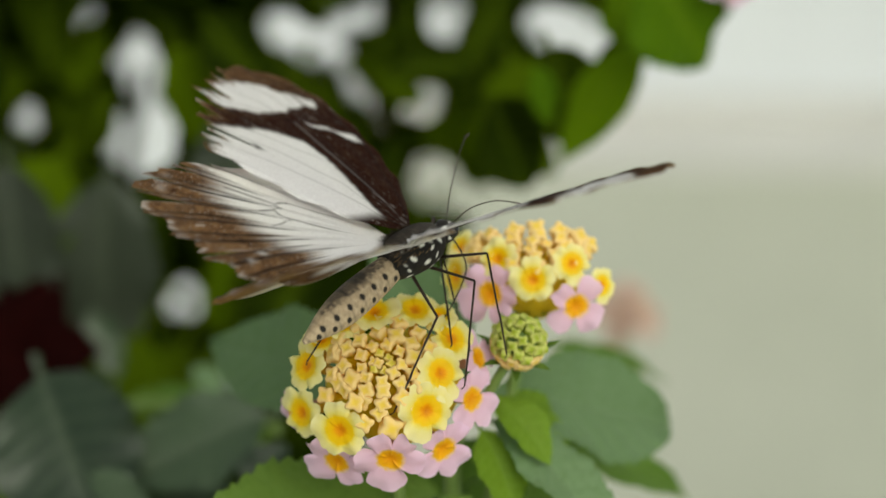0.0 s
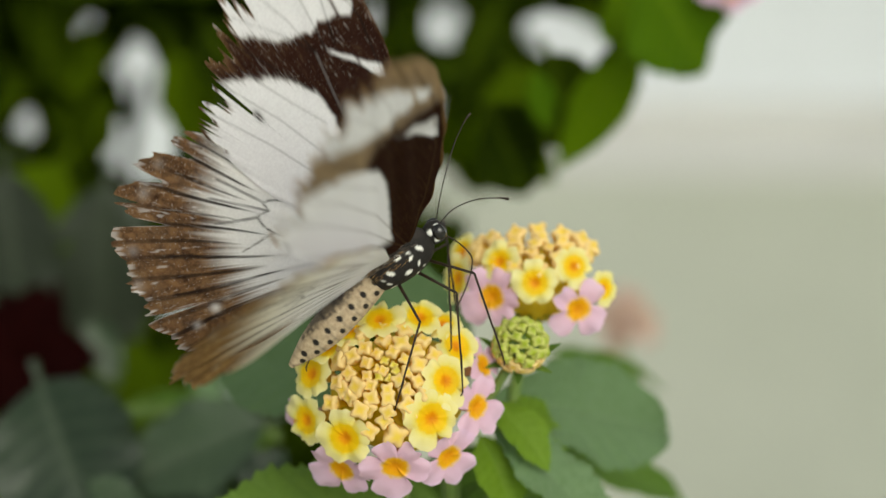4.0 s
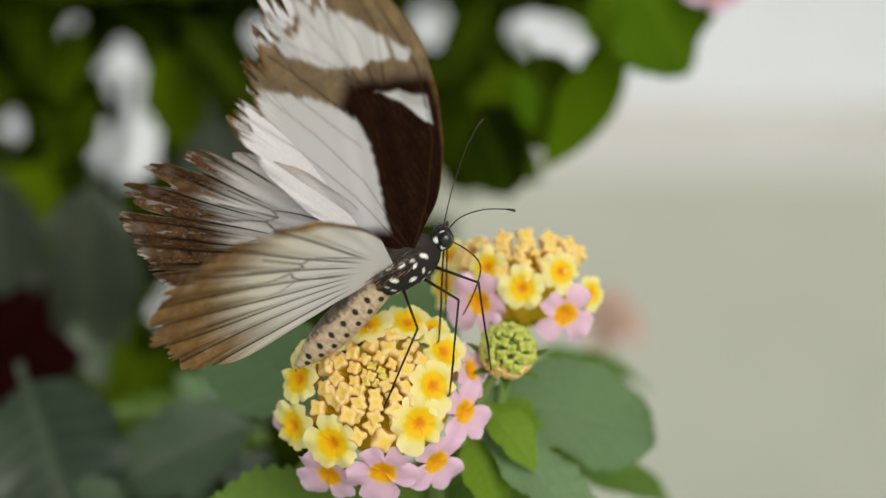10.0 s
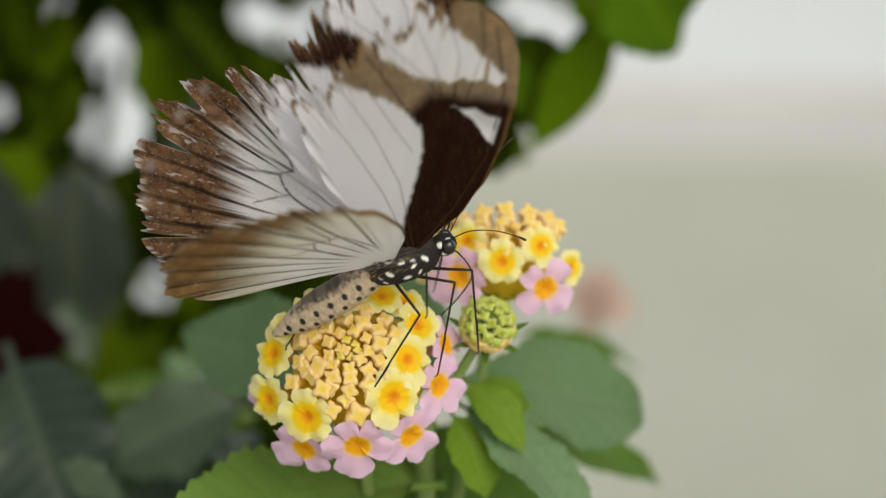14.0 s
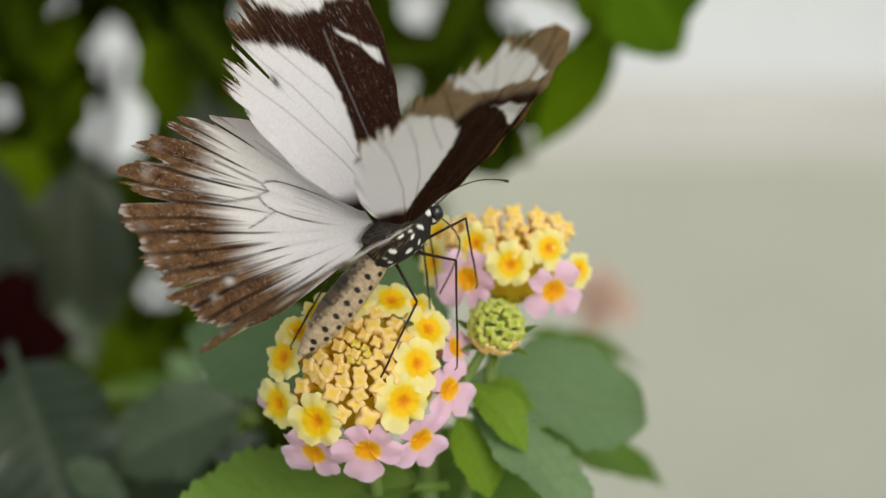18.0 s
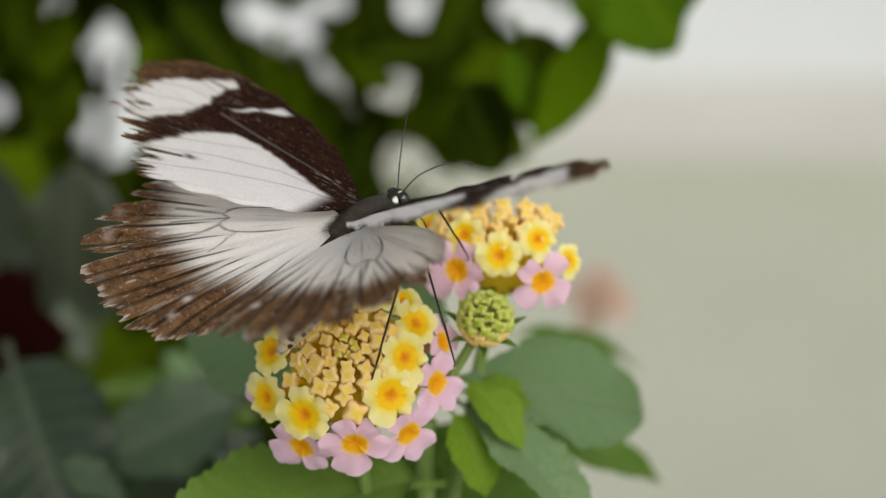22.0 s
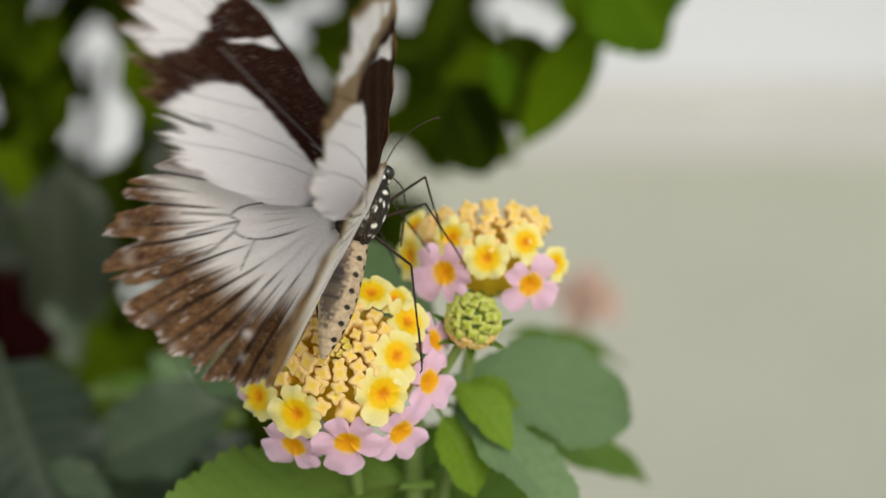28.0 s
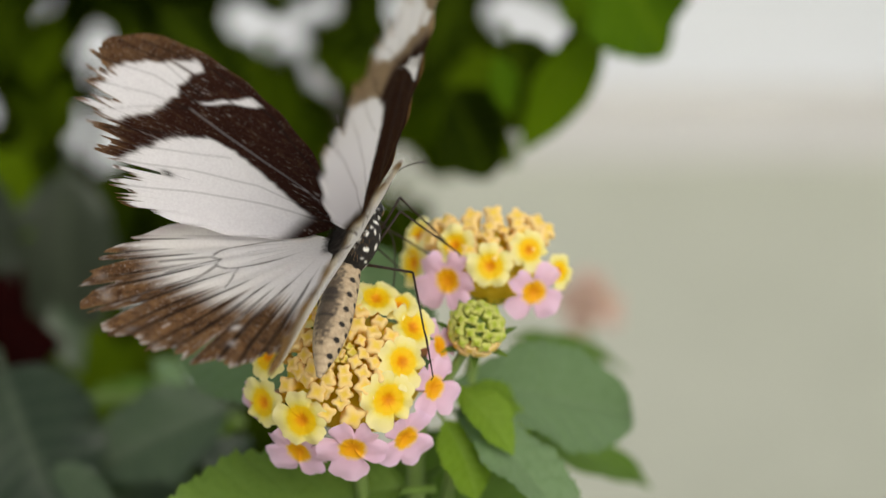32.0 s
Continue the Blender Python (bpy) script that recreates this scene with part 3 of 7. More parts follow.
# ---- the shrub behind ----
shrub = tagged(new("shrub"), "dense dark green shrub with light showing through gaps", "shrub")
shrub.matrix_basis = Matrix.Translation((-0.15, 0.45, 0.0))
shrub_inv = shrub.matrix_basis.inverted()
NEAR_LEAVES = [
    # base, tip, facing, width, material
    ((25, 46, 118), (36.6, 28.9, 132), (0.2, -0.75, 0.6), 30, LIT_LEAF),
    ((12, 32, 142), (17, 16.5, 150), (0.35, -0.7, 0.55), 22, BUSH_LEAF),
    ((25, 32, 138), (13, 14.5, 146), (0.2, -0.6, 0.75), 13, LIT_LEAF),
    ((10, 29, 136), (12, 20, 140), (0.1, -0.7, 0.7), 7, LIT_LEAF),
    ((3, 24, 150), (9.5, 10.5, 160), (0.3, -0.7, 0.6), 22, BUSH_LEAF),
    ((22, 34, 150), (19, 21, 158), (0.5, -0.6, 0.5), 13, BUSH_LEAF),
    ((22, 44, 150), (28, 29.5, 158), (0.3, -0.7, 0.6), 22, LIT_LEAF),
    ((12, 26, 190), (22, 22, 185), (0.3, -0.6, 0.7), 18, BUSH_LEAF),
    ((2, 20, 200), (13, 13.5, 190), (0.2, -0.6, 0.7), 18, BUSH_LEAF),
    ((6, 30, 210), (11, 19, 205), (0.3, -0.8, 0.5), 24, BUSH_LEAF),
    ((-69, 14, 170), (-66, -12, 180), (0.1, -0.9, 0.4), 22, SHADED_LEAF),
    ((-66, 16, 236), (-64, -10, 240), (0.1, -0.9, 0.4), 34, SHADED_LEAF),
    ((-58, 13, 232), (-57, -16, 236), (0.0, -0.9, 0.4), 38, SHADED_LEAF),
    ((-36, 12, 228), (-33, -8, 232), (0.1, -0.9, 0.4), 20, SHADED_LEAF),
    ((-60, -6, 226), (-56, -26, 230), (0.0, -0.9, 0.4), 36, SHADED_LEAF),
    ((-54, 12, 190), (-54.5, -17.5, 205), (0.0, -0.9, 0.4), 28, SHADED_LEAF),
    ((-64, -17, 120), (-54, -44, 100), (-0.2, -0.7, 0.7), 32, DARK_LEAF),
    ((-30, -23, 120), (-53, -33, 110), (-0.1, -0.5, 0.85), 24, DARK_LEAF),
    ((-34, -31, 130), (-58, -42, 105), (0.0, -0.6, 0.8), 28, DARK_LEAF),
    ((-36, 22, 190), (-32, 4, 200), (0.1, -0.9, 0.4), 24, SHADED_LEAF),
    ((-46, -19, 140), (-39, -25, 135), (0.1, -0.6, 0.7), 10, LEAF),
    ((-52, -22, 150), (-44, -21, 140), (0.1, -0.5, 0.8), 7, LEAF),
    ((-44, -28, 120), (-34, -33, 110), (0.1, -0.6, 0.7), 10, BUSH_LEAF),
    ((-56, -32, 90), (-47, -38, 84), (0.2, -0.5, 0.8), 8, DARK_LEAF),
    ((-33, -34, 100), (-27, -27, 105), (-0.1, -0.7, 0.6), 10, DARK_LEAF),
    ((-30, -26, 150), (-36, -30, 140), (0.1, -0.6, 0.7), 9, LIT_LEAF),
    ((-47, -23.5, 150), (-41, -26.5, 145), (0.1, -0.5, 0.8), 7, LIT_LEAF),
    ((-35, -21.5, 130), (-43, -28, 125), (0.0, -0.6, 0.8), 8, GREY_LEAF),
    ((-41, -16, 150), (-36, -20, 145), (0.1, -0.6, 0.8), 6, GREY_LEAF),
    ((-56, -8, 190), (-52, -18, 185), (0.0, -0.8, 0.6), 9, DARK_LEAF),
]
for i, (base, tip, face, width, mat) in enumerate(NEAR_LEAVES):
    a, b = spot(*base), spot(*tip)
    me = leaf_mesh("leaf", mat, (b - a).length, width * 0.001 * 1.1, 14, 0.15, 0.12, 0.03, 0.75, 40 + i, 40, 9)
    part("leaf", me, shrub, shrub_inv @ laid(a, b, face))
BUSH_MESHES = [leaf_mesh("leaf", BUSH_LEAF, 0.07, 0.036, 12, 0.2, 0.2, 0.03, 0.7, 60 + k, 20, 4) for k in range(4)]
# the white wall and the added partition show through between the leaves: right, up and reach of each gap
GAPS = [(-48.2, 17.2, 6.7), (-49.6, 29.6, 4.0), (-56.5, 34.5, 2.2), (-65.5, 21, 2.4), (-28.5, 34, 3.0), (-21.5, 32.4, 4.6), (-15, 37.5, 2.8), (-3.4, 36, 3.0), (-12.3, 21.4, 2.0), (-16.3, 24.5, 2.4), (-7, 23.6, 2.6),
        (-5.4, 11.6, 3.6), (12, 35, 4.0), (16.5, 32.5, 4.2), (20, 33, 3.0), (13.5, 28, 2.4), (-42.8, -6.2, 2.8), (-37.6, -20.5, 2.6)]
EDGE = [(-80, 60), (36, 60), (34, 46), (23, 38), (13, 25), (5, 16), (-2, 12), (0, 2), (-6, -8), (-16, -14), (-28, -24), (-30, -60), (-80, -60)]


def inside(u, v):
    hit = False
    for (a, b), (c, d) in zip(EDGE, EDGE[1:] + EDGE[:1]):
        if (b > v) != (d > v) and u < (c - a) * (v - b) / (d - b) + a:
            hit = not hit
    return hit


rng = random.Random(11)
for deep, pitch in ((230, 7.0), (330, 5.5), (440, 4.5)):
    covered = []
    v = -48.0
    while v < 58:
        u = -76.0
        while u < 40:
            cu, cv = u + rng.uniform(-2, 2), v + rng.uniform(-2, 2)
            u += pitch
            if not inside(cu, cv):
                continue
            for tries in range(36):
                ang = rng.uniform(0, 2 * math.pi) if tries else rng.uniform(-2.2, -0.9)
                size = rng.uniform(0.75, 1.25) * (1.0 if tries < 8 else 0.65 if tries < 20 else 0.38)
                deeper = deep + rng.uniform(-35, 35)
                k = 310 / (310 + deeper)
                half = 35 * size * k
                du, dv = math.cos(ang), math.sin(ang)
                slim = 17 * size * k
                good = True
                for gu, gv, reach in GAPS:
                    p = (gu - cu) * du + (gv - cv) * dv
                    q = -(gu - cu) * dv + (gv - cv) * du
                    if (p / (half + 0.75 * reach)) ** 2 + (q / (slim * 0.9 + 0.75 * reach)) ** 2 < 1:
                        good = False
                        break
                if good and not (inside(cu + du * half * 0.8, cv + dv * half * 0.8) and inside(cu - du * half * 0.8, cv - dv * half * 0.8)):
                    good = False
                if good:
                    a = spot(cu - du * half, cv - dv * half, deeper)
                    b = spot(cu + du * half, cv + dv * half, deeper + rng.uniform(-18, 18))
                    face = (rng.uniform(-0.5, 0.5), rng.uniform(-1.0, -0.45), rng.uniform(0.25, 0.8))
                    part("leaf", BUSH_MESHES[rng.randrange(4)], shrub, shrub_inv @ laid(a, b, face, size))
                    break
        v += pitch
for gu, gv, reach in GAPS:
    for k in range(15):
        a = 2 * math.pi * (k + rng.uniform(-0.3, 0.3)) / 15
        deeper = rng.uniform(215, 330)
        size = 0.15 + 0.022 * reach + rng.uniform(0, 0.05)
        shrink = 310 / (310 + deeper)
        half, slim = 35 * size * shrink, 17 * size * shrink
        far = reach * 1.06 + slim
        cu, cv, du, dv = gu + far * math.cos(a), gv + far * math.sin(a), -math.sin(a), math.cos(a)
        if not inside(cu, cv) or any(math.hypot(cu - p, cv - q) < w + slim * 0.6 for p, q, w in GAPS if (p, q) != (gu, gv)):
            continue
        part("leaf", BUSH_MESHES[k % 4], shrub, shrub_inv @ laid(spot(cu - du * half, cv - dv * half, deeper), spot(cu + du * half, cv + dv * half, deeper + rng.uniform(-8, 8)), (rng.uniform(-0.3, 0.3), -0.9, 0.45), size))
for k in range(12):
    a = Vector((-0.15 + rng.uniform(-0.1, 0.1), 0.5 + rng.uniform(-0.05, 0.1), 0.0))
    b = spot(rng.uniform(-70, -10), rng.uniform(-10, 55), rng.uniform(300, 420))
    stem_part(shrub, shrub_inv, bow(a, (a + b) / 2 + Vector((rng.uniform(-0.1, 0.1), 0.06, 0)), b, 10), list(np.linspace(0.009, 0.002, 10)), "branch", TWIG)
stem_part(shrub, shrub_inv, bow((0.01, 0.1, 0.0), spot(4, -120, 80), spot(5, -74, 40), 10), list(np.linspace(0.006, 0.002, 10)), "branch", TWIG)
stem_part(shrub, shrub_inv, bow(spot(-52, -22.0, 140), spot(-40, -20.5, 130), spot(-28, -25.5, 118), 10), [0.0011] * 10, "twig", STEM)
stem_part(shrub, shrub_inv, bow(spot(-45, -21.5, 136), spot(-41, -24, 130), spot(-38, -30, 124), 8), [0.0008] * 8, "twig", STEM)
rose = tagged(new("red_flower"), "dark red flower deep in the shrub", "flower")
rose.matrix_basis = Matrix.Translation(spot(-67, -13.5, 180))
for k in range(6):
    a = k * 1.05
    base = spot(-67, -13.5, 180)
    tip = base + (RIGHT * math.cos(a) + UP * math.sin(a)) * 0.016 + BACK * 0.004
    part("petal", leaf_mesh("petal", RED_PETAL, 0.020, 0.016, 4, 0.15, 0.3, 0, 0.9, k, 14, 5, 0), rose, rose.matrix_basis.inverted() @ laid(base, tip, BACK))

# ---- the butterfly: x ahead, y to its left, z up, in metres ----
FORE_EDGE = [(3, 2.6), (7.5, 7.2), (12, 10.2), (18, 13.0), (26, 15.5), (34, 16.5), (39, 16.2), (43.4, 14.6), (46.6, 11.2), (48, 7), (46.8, 2.5), (44.4, -2), (41, -4.4), (37.4, -8.4), (33.4, -11.4), (31.2, -14.6), (22, -13.6), (12, -10.5), (4, -5.5)]
HIND_EDGE = [(101, 4), (104, 11), (97, 18), (90, 24.5), (81, 31.2), (74, 35.6), (66, 38.6), (58, 40.3), (49, 40.2), (40, 39.2), (32, 37.6), (24, 36), (17, 33.6), (11, 29), (7, 22), (3, 10), (0, 4)]


def near_line(x, y, points):
    best = np.full(x.shape, 1e9)
    for (a, b), (c, d) in zip(points, points[1:]):
        dx, dy = c - a, d - b
        t = np.clip(((x - a) * dx + (y - b) * dy) / (dx * dx + dy * dy), 0, 1)
        best = np.minimum(best, np.hypot(x - a - t * dx, y - b - t * dy))
    return best


def value_noise(x, seed):
    """Smooth random values along a line."""
    r = np.random.default_rng(seed).uniform(-1, 1, 512)
    i = np.floor(x).astype(int)
    f = x - i
    f = f * f * (3 - 2 * f)
    return r[i % 512] * (1 - f) + r[(i + 1) % 512] * f


def patches(x, y, seed):
    """Smooth random values over a plane."""
    r = np.random.default_rng(seed).uniform(-1, 1, (128, 128))
    i, j = np.floor(x).astype(int), np.floor(y).astype(int)
    f, g = x - i, y - j
    f, g = f * f * (3 - 2 * f), g * g * (3 - 2 * g)
    return (r[i % 128, j % 128] * (1 - f) + r[(i + 1) % 128, j % 128] * f) * (1 - g) + (r[i % 128, (j + 1) % 128] * (1 - f) + r[(i + 1) % 128, (j + 1) % 128] * f) * g


def fan(edge, n_edge, n_out):
    """A wing's points as rays from its root to its margin: the shares along the margin and outward, and the places."""
    m = spline(edge, n_edge)
    t = np.linspace(0, 1, len(m))
    r = np.linspace(0.0, 1.0, n_out) ** 0.85
    return t, r, m


def wing_mesh(name, side, x, y, z, pattern, under):
    """Two sheets, upper side and underside, each with its own pattern."""
    n, k = x.shape
    top = np.stack([y, x * side, z], -1).reshape(-1, 3) * 0.001
    low = top - np.array([0, 0, 0.00007])
    faces = grid_faces(n, k)
    faces += [tuple(i + len(top) for i in f[::-1]) for f in faces]
    colours = np.vstack([np.concatenate([p.reshape(-1, 3), np.full((n * k, 1), a)], 1) for p, a in ((pattern, 1.0), (under, 0.0))])
    return mesh_of(name, np.vstack([top, low]), faces, WING, colours)


def fore_wing(side):
    t, r, m = fan(FORE_EDGE, 24, 110)
    sx, sy = m[:, 0], m[:, 1]
    length = np.concatenate([[0], np.cumsum(np.hypot(np.diff(sx), np.diff(sy)))])
    outer = smooth_step(length, 50, 54) * (1 - smooth_step(length, 86, 90))
    seed = 3 if side > 0 else 9
    torn = 0.05 * value_noise(length * 0.7, seed) + 0.05 * value_noise(length * 2.2, seed + 1) + 0.045 * np.abs(np.sin(length * 0.6)) + 0.03 * value_noise(length * 5.0, seed + 2)
    shrink = 1 - outer * np.clip(torn + 0.01, -0.01, 0.2)
    bearing = np.degrees(np.arctan2(sy, sx))
    for at, wide, keep in ((-14.6, 0.45, 0.76), (-18.5, 0.3, 0.90), (-9.0, 0.35, 0.93), (-2.5, 0.4, 0.95)) if side > 0 else ((-12.0, 0.4, 0.92), (-20.0, 0.3, 0.90)):
        shrink = np.where((np.abs(bearing - at) < wide) & (sx > 20), np.minimum(shrink, keep), shrink)
    x = sx[:, None] * shrink[:, None] * r[None, :]
    y = sy[:, None] * shrink[:, None] * r[None, :]
    ca, sa = math.cos(radians(15)), math.sin(radians(15))
    p = x * ca + y * sa
    q = x * sa - y * ca
    rag = 0.6 * value_noise(q * 0.8 + 40, 5) + 0.3 * value_noise(q * 2.3 + 90, 6)
    rag2 = 0.5 * value_noise(p * 0.9 + 40, 7) + 0.25 * value_noise(p * 2.7 + 9, 8)
    edge_in = np.interp(p, [0, 9.6, 15, 20, 24, 30], [2.4, 2.7, 2.4, 2.7, 3.6, 4.2])
    edge_out = np.interp(q, [2, 3.7, 7, 12.6, 18.2, 24], [22.4, 24.2, 27.4, 29.9, 31.4, 32])
    inner = smooth_step(q - edge_in + 0.35 * rag2, -0.3, 0.5) * (1 - smooth_step(p + 0.7 * rag - edge_out, -0.6, 0.6)) * smooth_step(p, 3, 6)
    tip_in = np.interp(q, [-6.5, -5, 0, 1.6, 6.7, 11.7, 15], [35.4, 33.8, 34.2, 33.0, 33.4, 36.2, 39.5])
    tip_out = np.interp(q, [-7, -5, -3, 0.4, 5, 8, 12], [35.4, 36.4, 37.6, 41.2, 44.0, 45.6, 47.5])
    tip = smooth_step(p + 0.6 * rag - tip_in, -0.5, 0.5) * (1 - smooth_step(p + 0.8 * rag - tip_out, -0.6, 0.7)) * smooth_step(q, -6.2, -5.4)
    tip = tip * (1 - 0.8 * np.exp(-((q + 3.2 - 0.12 * (p - 34)) / 0.28) ** 2))
    bar_in = np.interp(q, [-6.9, -5.8, -4.3, -0.5], [22.4, 23.2, 25.3, 28.8])
    bar_up = np.interp(q, [-6.8, -3.3, -0.5, 0.4], [25.0, 27.3, 29.6, 29.8])
    bar_low = np.interp(q, [-6.6, -3.0, 0.4, 1.0], [27.6, 28.7, 28.9, 28.9])
    band = smooth_step(q, -7.0, -6.4) * smooth_step(p + 0.3 * rag - bar_in, -0.3, 0.4)
    bar = band * (1 - smooth_step(q, -0.5, 0.3)) * (1 - smooth_step(p + 0.3 * rag - bar_up, -0.4, 0.3)) * (1 - 0.7 * np.exp(-((q + 3.6) / 0.3) ** 2))
    bar_under = band * (1 - smooth_step(q, 0.2, 0.9)) * (1 - smooth_step(p + 0.3 * rag - bar_low, -0.4, 0.4))
    outer_band = np.maximum(smooth_step(p, 29.5, 32.5), smooth_step(q - 0.5 * (30 - p), 3.0, 6.0) * smooth_step(p, 20, 24))
    under_white = np.clip(np.maximum(inner + tip + bar_under, 0.19 * outer_band), 0, 1)
    white = np.clip(inner + tip + bar, 0, 1)
    margin = 1 - smooth_step(r[None, :] + 0 * x, 0.955, 0.985) * outer[:, None]
    white = white * np.maximum(margin, smooth_step(rag, 0.0, 0.4))
    under_white = under_white * np.maximum(margin, smooth_step(rag, 0.0, 0.4))
    vein = np.zeros_like(x)
    lines = [[(20, 1.0), (25.5, -1.5), (33, -4.5)], [(0, 0), (14, -1.2), (24, -4.2), (34, -8.4)], [(0, -0.5), (12, -3.6), (22, -7.6), (32, -12.6)], [(29.5, 5.9), (36, 5.2), (46, 2.5)], [(29.5, 5.9), (35, 3.0), (43, -2.6)], [(29, 7.4), (37, 8.6), (47, 7.5)], [(29, 9), (38, 12.0), (45, 12)], [(0, 0), (8, 6.0), (18, 11.4), (30, 14.4), (42, 13.8)], [(24.1, 2.6), (29, 0.4), (39, -4)]]
    rib = 1 - smooth_step(near_line(x, y, [(4, 1.6), (8.6, 2.4), (15.4, 3.2), (22.6, 4.4), (29.5, 5.9)]), 0.10, 0.30)
    for line in lines:
        d = near_line(x, y, line)
        vein = np.maximum(vein, 1 - smooth_step(d, 0.10, 0.26))
    spots = np.exp(-((x - 26.6) ** 2 / 0.9 + (y + 6.6) ** 2 / 0.22)) if side > 0 else 0 * x
    vein = np.clip(vein * (0.22 + 0.4 * (1 - white)) + spots, 0, 1)
    warm = smooth_step(p, 30, 46) * 0.5 + 0.4 * smooth_step(r[None, :] + 0 * x, 0.9, 1.0) * outer[:, None] + 0.3 * (1 - smooth_step(np.abs(length[:, None] - 22), 20, 26)) * smooth_step(r[None, :] + 0 * x, 0.95, 1.0)
    scratch = patches(p * 0.5 + q * 0.3, q * 3.0 - p * 0.8, seed + 5) * 0.6 + 0.5 * patches(p * 2.4, q * 4.5, seed + 6)
    flecks = smooth_step(scratch + 0.4 * patches(p * 0.25, q * 0.3, seed + 7), 0.50, 0.95)
    white = np.clip(white + (0.25 * flecks + 0.13 * rib * smooth_step(p, 4, 9)) * (1 - white), 0, 1)
    warm = warm + 0.22 * np.clip(scratch, 0, 1) + 0.02
    ridge = 0.28 * np.exp(-(q + 0 * p) ** 2 / 30) * np.sin(q * 1.6)
    z = -0.0016 * p * p * 0.5 * (p / 47) + 0.02 * q * np.sin(p * 0.11) + ridge * 0.6 + vein * 0.06 + 0.25 * smooth_step(r[None, :] + 0 * x, 0.8, 1.0) * np.sin(length[:, None] * 0.8)
    warm = np.clip(warm, 0, 1)
    costa = smooth_step(r[None, :] + 0 * x, 0.90, 0.96) * (1 - smooth_step(length[:, None], 44, 52))
    low_warm = np.clip(0.85 * np.maximum(smooth_step(p, 29.5, 33), smooth_step(q - 0.5 * (30 - p), 3.0, 6.0)) * smooth_step(p, 20, 24) + 0.08 * np.clip(scratch, 0, 1) + 0.42 * costa, 0, 1) * (1 - 0.9 * smooth_step(under_white, 0.4, 0.8))
    return wing_mesh("forewing", side, x, y, z, np.stack([white, vein, warm], -1), np.stack([under_white, vein, low_warm], -1))


